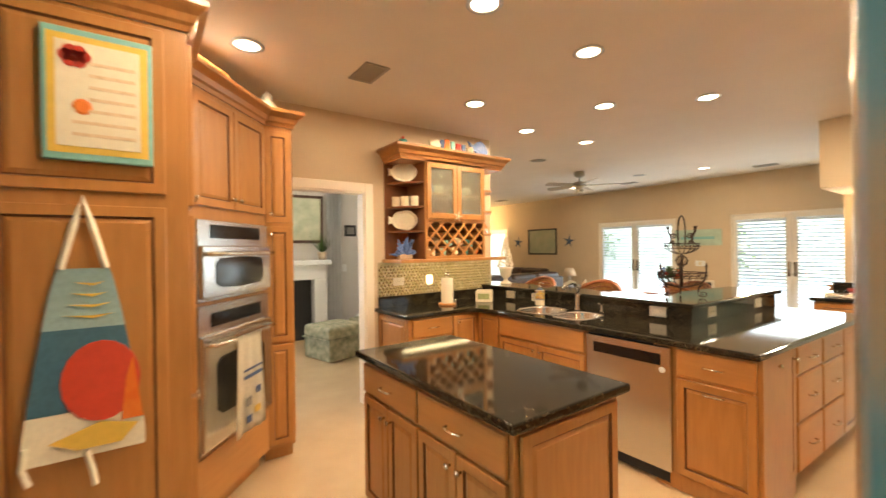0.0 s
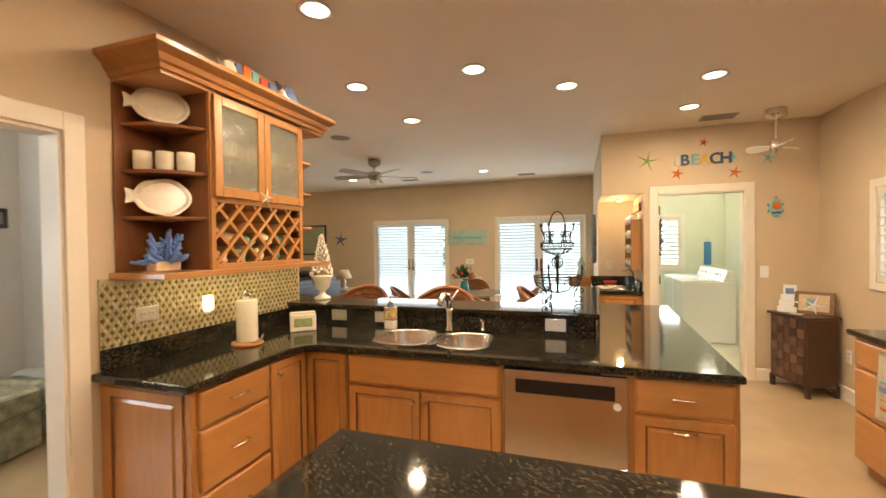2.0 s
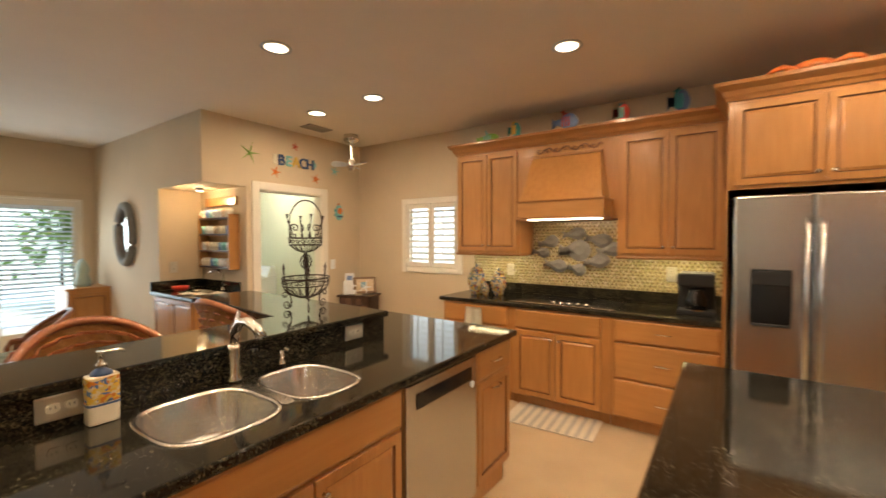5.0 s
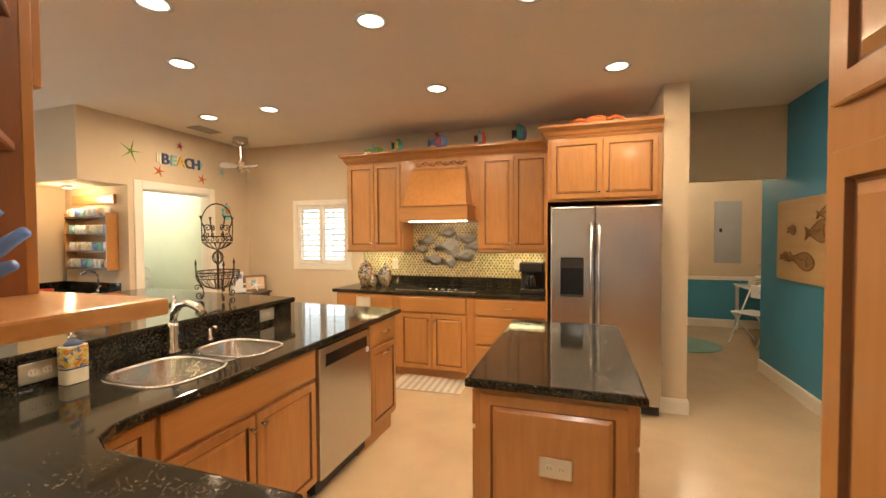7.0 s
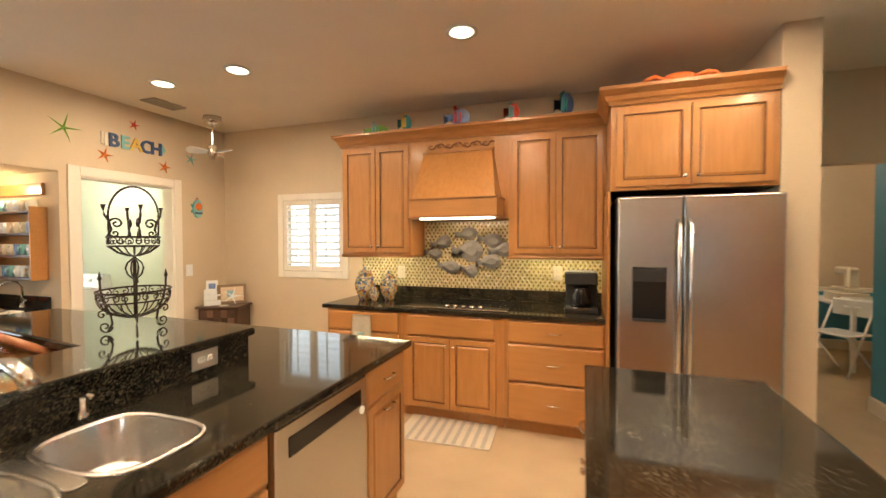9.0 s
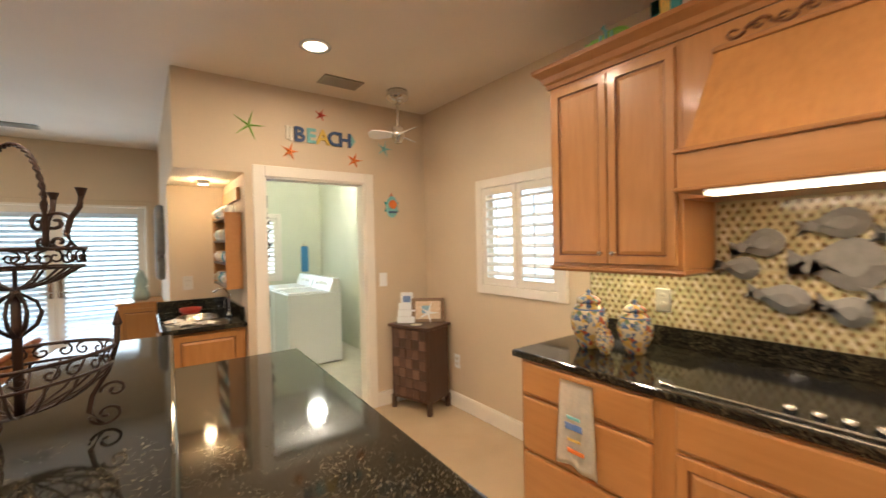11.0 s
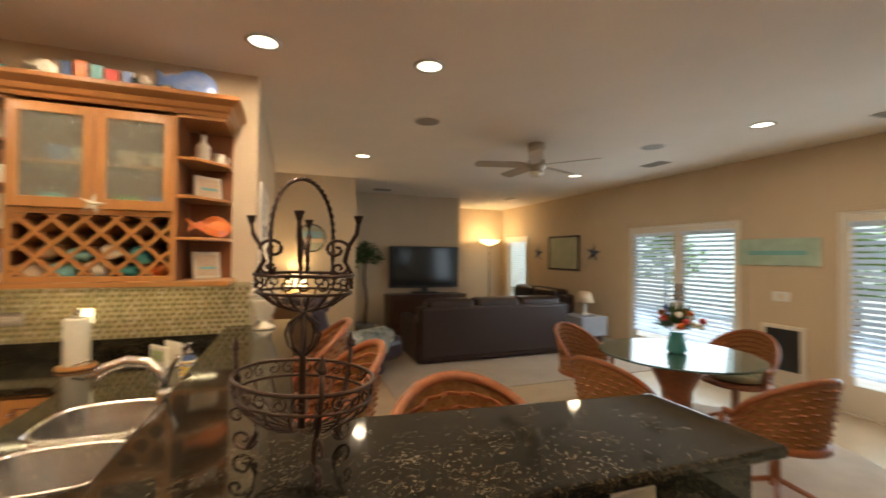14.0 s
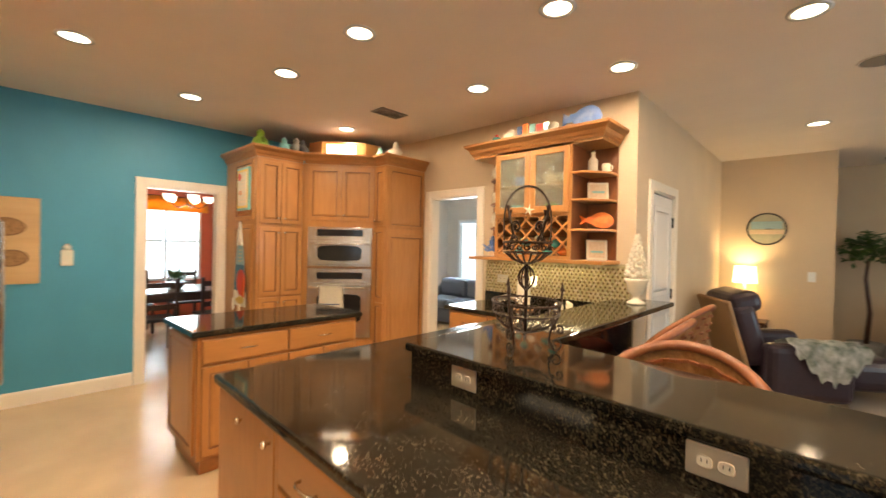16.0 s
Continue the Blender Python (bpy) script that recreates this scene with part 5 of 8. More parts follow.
for (x, y, hx, hy, d), nm in zip(BOWLS, ("large_bowl", "small_bowl")):
    bw = part(nm, bowl(x - SX, y - 2.33, hx, hy, d), SINK, sk, smooth=True)
    part("drain", lathe([(0.042, -d - 0.002), (0.04, -d + 0.004), (0.02, -d + 0.001)], 20, pose(x - SX, y - 2.33, 0)), CHROME, bw, smooth=True)
part("divider", prism(oval(-0.002, 0.0, 0.150, 0.030, 20, 4.0), -0.03, 0.0035, 0.002, 1), SINK, sk)
fa = thing("sink_faucet", pose(2.912, 2.325, 0.919, 0, 0, -90), "brushed nickel pull-out kitchen faucet", "faucet")
part("body", lathe([(0.033, 0), (0.033, 0.01), (0.022, 0.03), (0.024, 0.13), (0.02, 0.15)], 18), CHROME, fa, smooth=True)
part("spout", tube([(0, 0, 0.13), (0, -0.01, 0.20), (0, -0.05, 0.245), (0, -0.11, 0.255), (0, -0.17, 0.235), (0, -0.20, 0.205)], 0.018, 10, taper=1.1), CHROME, fa, smooth=True)
part("lever", tube([(0.0, 0.0, 0.16), (0.02, 0.02, 0.22), (0.05, 0.05, 0.27)], 0.009, 8), CHROME, fa, smooth=True)
sp = thing("soap_pump", pose(2.925, 2.10, 0.919), "brushed nickel built-in soap pump", "soap dispenser")
part("base", lathe([(0.02, 0), (0.018, 0.02), (0.010, 0.03), (0.010, 0.075)], 14), CHROME, sp, smooth=True)
part("nozzle", tube([(0, 0, 0.07), (-0.01, 0, 0.085), (-0.05, 0, 0.08)], 0.008, 8), CHROME, sp, smooth=True)
bt = thing("soap_bottle", pose(2.900, 2.755, 0.919), "square ceramic soap bottle with painted pattern and steel pump", "soap bottle")
SOAP = painted("painted_soap", ((0.0, (0.62, 0.40, 0.07)), (0.26, (0.60, 0.52, 0.34)), (0.48, (0.10, 0.17, 0.34)), (0.64, (0.55, 0.20, 0.04)), (0.80, (0.58, 0.46, 0.16)), (0.92, (0.04, 0.07, 0.14))), 75)
part("body", prism(oval(0, 0, 0.030, 0.042, 24, 5.0), 0.0, 0.150, 0.005, 2), CREAM, bt, smooth=False)
part("pattern_band", prism(oval(0, 0, 0.0308, 0.0428, 24, 5.0), 0.066, 0.146, 0.001, 1), SOAP, bt, "painted yellow and blue pattern")
part("border_band", prism(oval(0, 0, 0.0312, 0.0432, 24, 5.0), 0.058, 0.065), NAVY, bt)
part("shoulder", lathe([(0.030, 0.150), (0.028, 0.158), (0.017, 0.166), (0.015, 0.170)], 20), NAVY, bt, smooth=True)
part("pump", lathe([(0.015, 0.170), (0.015, 0.184), (0.006, 0.188), (0.006, 0.215), (0.012, 0.217), (0.012, 0.224)], 14), CHROME, bt, smooth=True)
part("nozzle", tube([(0.0, 0, 0.220), (-0.01, -0.045, 0.221), (-0.012, -0.058, 0.214)], 0.0055, 6), CHROME, bt, smooth=True)
# paper towel holder
pt = thing("paper_towel_holder", pose(2.25, 3.39, 0.919), "roll of white paper towels on a round wooden stand", "paper towel holder")
part("base", lathe([(0.085, 0), (0.09, 0.008), (0.085, 0.018)], 28), WOODX, pt, smooth=True)
part("roll", lathe([(0.058, 0.019), (0.06, 0.03), (0.06, 0.26), (0.056, 0.27), (0.02, 0.27)], 28), CREAM, pt, smooth=True)
part("post", lathe([(0.012, 0.27), (0.02, 0.285), (0.02, 0.31), (0.008, 0.325)], 12), CHROME, pt, smooth=True)
part("arm", tube([(0.075, -0.03, 0.015), (0.085, -0.035, 0.03), (0.06, -0.06, 0.05), (0.02, -0.085, 0.03)], 0.006, 6), CHROME, pt, smooth=True)
# tissue style holder and outlets
nh = thing("napkin_holder", pose(2.68, 3.32, 0.919, 0, 0, -50), "white ceramic napkin holder with green painted scene", "napkin holder")
part("back", box(-0.085, 0.085, 0.03, 0.045, 0, 0.125, 0.006), CREAM, nh)
part("front", box(-0.085, 0.085, -0.045, -0.03, 0, 0.115, 0.006), CREAM, nh)
part("base", box(-0.085, 0.085, -0.045, 0.045, 0, 0.015, 0.003), CREAM, nh)
part("painted_scene", box(-0.06, 0.06, -0.048, -0.044, 0.03, 0.09, 0.002), mat("sage_print", (0.35, 0.40, 0.18), 0.5, grain=0.8, scale=30), nh)


SOCK = mat("almond_plastic", (0.62, 0.57, 0.47), 0.35, stain=0.03)


def outlet(m, horizontal=True, mm=PLATE, kind_="outlet"):
    o = thing("wall_" + kind_, m, "metal cover plate with two white sockets" if kind_ == "outlet" else "white wall switch plate", kind_)
    w, h = (0.125, 0.078) if horizontal else (0.078, 0.125)
    part("plate", box(-w / 2, w / 2, -0.006, 0, -h / 2, h / 2, 0.004, seg=2), mm, o)
    for s_ in (-1, 1):
        cx, cz = (s_ * 0.022, 0) if horizontal else (0, s_ * 0.022)
        if kind_ == "outlet":
            face = part("socket", join(bmesh.new(), prism(oval(0, 0, 0.0165, 0.0145, 16, 3.0), 0, 0.005, 0.001, 1), pose(cx, -0.004, cz, 90)), SOCK, o)
            for q in (-1, 1):
                part("slot", box(cx + q * 0.006 - 0.001, cx + q * 0.006 + 0.001, -0.0098, -0.0085, cz - 0.002, cz + 0.007), MATTE, face)
    if kind_ == "switch":
        part("rocker", box(-0.017, 0.017, -0.010, -0.005, -0.033, 0.033, 0.003), PURE, o)
    return o


for y in (1.64, 2.84, 3.20):
    outlet(pose(BARX - 0.001, y, 0.985, 0, 0, -90))
for x in (3.25, 4.05):
    outlet(pose(x, BARY - 0.001 - (x - 3.09) * 0.0526, 0.985, 0, 0, -3.0))
outlet(pose(1.08, 2.219, 0.60, 0, 0, 180))
outlet(pose(1.84, WY - 0.018, 1.16), True)
outlet(pose(3.17, RY + 0.018, 1.16, 0, 0, 180), False)
outlet(pose(1.66, RY + 0.018, 1.18, 0, 0, 180), False)
outlet(pose(5.0, RY, 0.42, 0, 0, 180), False, PURE)
outlet(pose(EX, -0.36, 1.16, 0, 0, -90), False, PURE, "switch")
outlet(pose(3.102, 3.73, 1.18, 0, 0, 90), False, PURE, "switch")
nl = thing("night_light", pose(2.20, WY - 0.018, 1.16), "small lit white plug-in night light", "night light")
part("shade", box(-0.03, 0.03, -0.035, 0, -0.04, 0.05, 0.008), mat("lit_night_light", (1.0, 0.85, 0.55), 0.5, emit=3), nl)
part("plug", box(-0.02, 0.02, -0.02, 0, -0.06, -0.04, 0.003), PURE, nl)

# urn with a shell tree
ur = thing("shell_topiary", pose(3.17, 3.50, 1.067) @ Matrix.Scale(1.2, 4), "cream urn holding a tall cone of seashells", "ornament")
part("urn", lathe([(0.055, 0), (0.055, 0.012), (0.022, 0.03), (0.02, 0.05), (0.05, 0.08), (0.06, 0.13), (0.072, 0.15), (0.07, 0.16), (0.05, 0.155)], 24), CREAM, ur, smooth=True)
random.seed(12)
sc = bmesh.new()
for k in range(90):
    t = k / 90
    r = 0.062 * (1 - t) + 0.008
    a = k * 2.4
    bmesh.ops.create_icosphere(sc, subdivisions=1, radius=random.uniform(0.013, 0.02) * (1 - 0.4 * t), matrix=Matrix.Translation((r * math.cos(a), r * math.sin(a), 0.17 + 0.27 * t)) @ Euler((a, k, 0)).to_matrix().to_4x4() @ Matrix.Diagonal((1, 1, 0.6, 1)))
tagged(part("shell_cone", sc, CREAM, ur), kind="stuff")

# tiered wire basket
wb_ = thing("wire_basket_stand", pose(3.35, 1.645, 1.067, 0, 0, 130) @ Matrix.Diagonal((1.22, 0.90, 0.90, 1)), "two-tier bronzed wire fruit basket with scrolls and hoop handle", "basket stand")


def spiral(c, r0, turns, a0, flip=1, n=26, plane=0.0):
    """A scroll in the upright plane at angle plane, centred at c (radius, height)."""
    pts = []
    for i in range(n):
        u = i / (n - 1)
        r = r0 * (1 - 0.85 * u)
        a = a0 + flip * u * turns * 2 * math.pi
        rr = c[0] + r * math.cos(a)
        pts.append((rr * math.cos(plane), rr * math.sin(plane), c[1] + r * math.sin(a)))
    return pts


def wire_bowl(z, R, h, ribs, scroll):
    part("rim", tube(circle(R, z + h, 40), 0.005, 6, True), IRON, wb_, smooth=True)
    part("rim", tube(circle(R * 0.97, z + h - 0.045, 40), 0.004, 6, True), IRON, wb_, smooth=True)
    b = bmesh.new()
    for i in range(ribs):
        a = 2 * math.pi * i / ribs
        prof = [(R * 0.97, z + h - 0.045), (R * 0.88, z + h * 0.45), (R * 0.6, z + h * 0.18), (R * 0.25, z + h * 0.03), (0.012, z)]
        tube([(r * math.cos(a), r * math.sin(a), q) for r, q in prof], 0.003, 5, bm=b)
    tagged(part("ribs", b, IRON, wb_, smooth=True), kind="stuff")
    b = bmesh.new()
    n = scroll
    for i in range(n):
        a = 2 * math.pi * i / n
        for s_ in (1, -1):
            pts = []
            for k in range(12):
                u = k / 11
                r = 0.019 * (1 - 0.8 * u)
                an = a + s_ * (0.021 + r * math.cos(math.pi * 0.5 + u * 7)) / R * 0.9
                pts.append((R * 0.985 * math.cos(an), R * 0.985 * math.sin(an), z + h - 0.022 + r * math.sin(math.pi * 0.5 + u * 7)))
            tube(pts, 0.0028, 4, bm=b)
    tagged(part("scrollwork", b, IRON, wb_, smooth=True), kind="stuff")


wire_bowl(0.082, 0.148, 0.135, 18, 12)
wire_bowl(0.385, 0.104, 0.095, 16, 9)
part("stem", tube([(0, 0, 0.075), (0, 0, 0.27), (0, 0, 0.39)], 0.008, 8), IRON, wb_, smooth=True)
for i in range(8):
    a = 2 * math.pi * i / 8
    part("knop_wire", tube([(r * math.cos(a), r * math.sin(a), z) for r, z in ((0.006, 0.27), (0.030, 0.295), (0.038, 0.325), (0.030, 0.352), (0.006, 0.375))], 0.0035, 5), IRON, wb_, smooth=True)
for i in range(3):
    a = 2 * math.pi * i / 3 + 0.4
    leg = bmesh.new()
    tube([(r * math.cos(a), r * math.sin(a), z) for r, z in ((0.154, 0.27), (0.152, 0.22), (0.136, 0.15), (0.108, 0.09), (0.102, 0.05), (0.122, 0.01))], 0.0055, 6, bm=leg)
    tube(spiral((0.132, 0.035), 0.032, 1.3, math.pi, 1, 22, a), 0.004, 5, bm=leg)
    tube(spiral((0.146, 0.095), 0.025, 1.2, math.pi, -1, 22, a), 0.004, 5, bm=leg)
    tip = Matrix.Translation((0.154 * math.cos(a), 0.154 * math.sin(a), 0.275))
    bmesh.ops.create_uvsphere(leg, u_segments=8, v_segments=6, radius=0.010, matrix=tip)
    bmesh.ops.create_cone(leg, segments=8, radius1=0.008, radius2=0.001, depth=0.03, matrix=Matrix.Translation((0, 0, 0.02)) @ tip)
    part("leg", leg, IRON, wb_, smooth=True)
hd = bmesh.new()
HA = math.radians(90)
arch = [(-0.102, 0.47), (-0.104, 0.54)] + [(-0.104 * math.cos(math.pi * k / 18), 0.585 + 0.145 * math.sin(math.pi * k / 18)) for k in range(19)] + [(0.104, 0.54), (0.102, 0.47)]
fine = []
for (x0_, z0_), (x1_, z1_) in zip(arch, arch[1:]):
    fine += [(x0_ + (x1_ - x0_) * q / 4, z0_ + (z1_ - z0_) * q / 4) for q in range(4)]
for ph in (0, math.pi):
    tw = [(x_ * math.cos(HA) + 0.0028 * math.cos(ph + q * 0.9) * math.sin(HA), x_ * math.sin(HA), z_ + 0.0028 * math.sin(ph + q * 0.9)) for q, (x_, z_) in enumerate(fine)]
    tube(tw, 0.0036, 5, bm=hd)
part("hoop_handle", hd, IRON, wb_, "twisted wire hoop handle", True)
for k in range(4):
    pl = k * math.pi / 2 + 0.6
    sc = bmesh.new()
    tube([(r * math.cos(pl), r * math.sin(pl), z) for r, z in ((0.102, 0.48), (0.086, 0.515), (0.094, 0.555), (0.110, 0.585), (0.114, 0.615))], 0.0055, 6, bm=sc)
    tube(spiral((0.068, 0.545), 0.028, 1.3, 0, 1, 22, pl), 0.0045, 5, bm=sc)
    tube(spiral((0.074, 0.497), 0.018, 1.2, 0, -1, 22, pl), 0.004, 5, bm=sc)
    bmesh.ops.create_cone(sc, segments=8, radius1=0.005, radius2=0.011, depth=0.022, matrix=Matrix.Translation((0.114 * math.cos(pl), 0.114 * math.sin(pl), 0.622)))
    part("scroll_arm", sc, IRON, wb_, smooth=True)

# ---------------------------------------------------------------- ceiling fittings
for lx, ly in DOWNLIGHTS:
    o = thing("downlight", pose(lx, ly, CEIL), "round white recessed ceiling downlight, lit", "ceiling light", "recessed downlights")
    part("trim_ring", lathe([(0.072, -0.001), (0.095, -0.003), (0.098, -0.008), (0.072, -0.010)], 28, ring=True), PURE, o, smooth=True)
    part("lens", lathe([(0.001, -0.006), (0.072, -0.006), (0.072, -0.002), (0.001, -0.002)], 28), LENS, o, "glowing lens")
VENT = mat("vent_metal", (0.30, 0.27, 0.22), 0.5, stain=0.03)
for x, y, a in ((5.13, 0.15, 0), (1.11, 2.74, 0), (7.9, 2.4, 0), (7.7, 4.6, 0), (4.9, 8.1, 90), (7.6, 8.2, 0)):
    o = thing("ceiling_vent", pose(x, y, CEIL, 0, 0, a) @ Matrix.Scale(0.82, 4), "louvred ceiling air vent", "vent", "ceiling vents")
    f = bmesh.new()
    for b_ in ((-0.11, 0.11, -0.19, -0.165), (-0.11, 0.11, 0.165, 0.19), (-0.11, -0.085, -0.165, 0.165), (0.085, 0.11, -0.165, 0.165)):
        box(*b_, -0.012, -0.001, 0, f)
    part("frame", f, VENT, o)
    for k in range(7):
        part("slat", join(bmesh.new(), box(-0.008, 0.008, -0.165, 0.165, -0.001, 0.001), pose(-0.072 + 0.024 * k, 0, -0.008, 0, 35, 0)), VENT, o)
for x, y in ((4.46, 4.12), (7.0, 4.0)):
    o = thing("ceiling_speaker", pose(x, y, CEIL), "round flush ceiling speaker grille", "speaker", "ceiling speakers")
    part("grille", lathe([(0.001, -0.007), (0.09, -0.006), (0.11, -0.003), (0.112, -0.001)], 28), VENT, o, smooth=True)
    part("ring", lathe([(0.108, -0.004), (0.12, -0.008), (0.124, -0.001)], 28, ring=True), CEILM, o, smooth=True)


def fan(m, rod, blades, r, w, hub, bmat, hmat, label, a0=0.0, tilt=12):
    f = thing("ceiling_fan", m, label, "ceiling fan")
    part("canopy", lathe([(0.086, 0), (0.092, -0.065), (0.04, -0.10)], 24), hmat, f, smooth=True)
    part("downrod", lathe([(0.012, -rod), (0.012, -0.07)], 10), hmat, f)
    part("motor", lathe([(0.02, -rod + 0.04), (hub, -rod + 0.02), (hub * 1.05, -rod - 0.05), (hub * 0.6, -rod - 0.09), (0.03, -rod - 0.10)], 28), hmat, f, smooth=True)
    for k in range(blades):
        b = prism([(hub * 0.8, -w * 0.25), (hub + 0.10, -w * 0.5), (r - 0.03, -w * 0.5), (r, -w * 0.2), (r, w * 0.2), (r - 0.03, w * 0.5), (hub + 0.10, w * 0.5), (hub * 0.8, w * 0.25)], -0.004, 0.004)
        part("blade", b, bmat, f, at=pose(0, 0, -rod - 0.03, 0, 0, a0 + 360 / blades * k) @ pose(0, 0, 0, tilt))
    return f


bf = fan(pose(5.77, 4.37, CEIL), 0.20, 5, 0.66, 0.14, 0.10, mat("fan_blade_wood", (0.46, 0.37, 0.27), 0.5, grain=0.4, scale=10, stretch=(0.3, 3, 3)), mat("antique_metal", (0.42, 0.37, 0.29), 0.4, metal=0.6), "five-blade ceiling fan with light bowl at rest", 20)
part("light_bowl", lathe([(0.06, -0.30), (0.075, -0.315), (0.05, -0.35), (0.01, -0.36)], 20), CREAM, bf, smooth=True)
sf = fan(pose(5.06, -0.31, CEIL), 0.33, 3, 0.24, 0.11, 0.05, PURE, CHROME, "small three-blade steel and white corner fan", 60, 24)

# ---------------------------------------------------------------- doors and windows


def translucent(name, color, share):
    """White slats that let some daylight through."""
    m = mat(name, color, 0.5, stain=0.02)
    nt = m.node_tree
    tr, mx = nt.nodes.new("ShaderNodeBsdfTranslucent"), nt.nodes.new("ShaderNodeMixShader")
    tr.inputs[0].default_value = (*color, 1)
    mx.inputs[0].default_value = share
    nt.links.new(nt.nodes["Principled BSDF"].outputs[0], mx.inputs[1])
    nt.links.new(tr.outputs[0], mx.inputs[2])
    nt.links.new(mx.outputs[0], nt.nodes["Material Output"].inputs[0])
    return m


SLAT = translucent("white_blind", (0.84, 0.90, 0.97), 0.62)


def slat_mesh(w, d=0.062, t=0.003):
    return mesh_of(box(-w / 2, w / 2, -d / 2, d / 2, -t / 2, t / 2), "slat")


def blinds(parent, x0, x1, z0, z1, y, pitch, ang):
    me = slat_mesh(x1 - x0)
    me.materials.append(SLAT)
    n = int((z1 - z0) / pitch)
    for i in range(n):
        s_ = new("slat", me)
        s_.parent = parent
        s_.matrix_local = pose((x0 + x1) / 2, y, z0 + pitch * (i + 0.5), ang)


def french(y0, y1, label, tilts):
    """A pair of glazed doors with blinds in the wall at FX; local x runs along -y, the room is at -y local."""
    w, h = y1 - y0, 2.04
    d = thing("french_doors", pose(FX, y1, 0, 0, 0, -90), label, "french doors", "french doors")
    fr_ = bmesh.new()
    for b_ in ((0, 0.035, 0, h), (w - 0.035, w, 0, h), (0.035, w - 0.035, h - 0.035, h), (0.035, w - 0.035, 0, 0.02)):
        box(b_[0], b_[1], 0.0, T, b_[2], b_[3], 0.003, fr_)
    part("frame", fr_, WHITE, d)
    cs_ = bmesh.new()
    for b_ in ((-0.055, 0.012, 0, h + 0.045), (w - 0.012, w + 0.055, 0, h + 0.045), (0.012, w - 0.012, h - 0.012, h + 0.045)):
        box(b_[0], b_[1], -0.014, -0.001, b_[2], b_[3], 0.004, cs_)
    part("casing", cs_, WALL, d)
    for (x0, x1), tilt in zip(((0.037, w / 2 - 0.002), (w / 2 + 0.002, w - 0.037)), tilts):
        st = 0.085
        lf = bmesh.new()
        for b_ in ((x0, x0 + st, 0.02, h - 0.04), (x1 - st, x1, 0.02, h - 0.04), (x0 + st, x1 - st, 0.02, 0.30), (x0 + st, x1 - st, h - 0.16, h - 0.04)):
            box(b_[0], b_[1], 0.02, 0.06, b_[2], b_[3], 0.003, lf)
        leaf = part("door_leaf", lf, WHITE, d)
        g = part("pane", box(x0 + st, x1 - st, 0.042, 0.046, 0.30, h - 0.16), CLEAR, leaf, "clear glass pane")
        g.visible_shadow = False
        bl = part("blind_headrail", box(x0 + st - 0.02, x1 - st + 0.02, -0.028, 0.018, h - 0.17, h - 0.115, 0.004), SLAT, d)
        blinds(bl, x0 + st - 0.012, x1 - st + 0.012, 0.42, h - 0.17, -0.006, 0.060, tilt)
        part("bottom_rail", box(x0 + st - 0.012, x1 - st + 0.012, -0.026, 0.014, 0.395, 0.418, 0.004), SLAT, bl)
        for cx in (x0 + st + 0.10, x1 - st - 0.10):
            part("ladder_cord", box(cx - 0.002, cx + 0.002, -0.030, -0.028, 0.41, h - 0.17), SLAT, bl)
        hx = x1 - 0.042 if x0 < 0.2 else x0 + 0.042
        part("lever_handle", tube([(hx, 0.02, 1.0), (hx, -0.035, 1.0), (hx + (0.10 if hx > w / 2 else -0.10), -0.04, 1.0)], 0.009, 8), CHROME, leaf, "nickel lever handle", True)
        part("lock_plate", box(hx - 0.025, hx + 0.025, 0.012, 0.02, 0.93, 1.18, 0.003), CHROME, leaf)
    return d


french(1.36, 3.14, "white french doors with glass panes and white blinds", (36, 20))
french(4.08, 5.88, "white french doors with glass panes and half-open white blinds", (38, 26))


def shutters(name, m, w, z0, z1, label, leaves=2, pitch=0.062, ang=18):
    """A window with plantation shutters; local x along the wall, the room at -y."""
    s_ = thing(name, m, label, "window shutters")
    cz = bmesh.new()
    for b_ in ((-0.07, 0.0, z0 - 0.07, z1 + 0.07), (w, w + 0.07, z0 - 0.07, z1 + 0.07), (0, w, z1, z1 + 0.07), (0, w, z0 - 0.07, z0)):
        box(b_[0], b_[1], -0.022, 0.05, b_[2], b_[3], 0.004, cz)
    part("frame", cz, WHITE, s_)
    for k in range(leaves):
        a, b = w * k / leaves + 0.003, w * (k + 1) / leaves - 0.003
        lf = bmesh.new()
        for b_ in ((a, a + 0.045, z0 + 0.003, z1 - 0.003), (b - 0.045, b, z0 + 0.003, z1 - 0.003), (a + 0.045, b - 0.045, z1 - 0.06, z1 - 0.003), (a + 0.045, b - 0.045, z0 + 0.003, z0 + 0.06)):
            box(b_[0], b_[1], -0.012, 0.014, b_[2], b_[3], 0.003, lf)
        leaf = part("shutter_leaf", lf, WHITE, s_)
        me = slat_mesh(b - a - 0.092, 0.055, 0.008)
        me.materials.append(WHITE)
        n = int((z1 - z0 - 0.12) / pitch)
        for i in range(n):
            q = new("louvre", me)
            q.parent = leaf
            q.matrix_local = pose((a + b) / 2, 0.002, z0 + 0.06 + (z1 - z0 - 0.12) / n * (i + 0.5), ang)
        part("tilt_rod", box((a + b) / 2 - 0.006, (a + b) / 2 + 0.006, -0.034, -0.026, z0 + 0.1, z1 - 0.1), WHITE, leaf)
    return s_


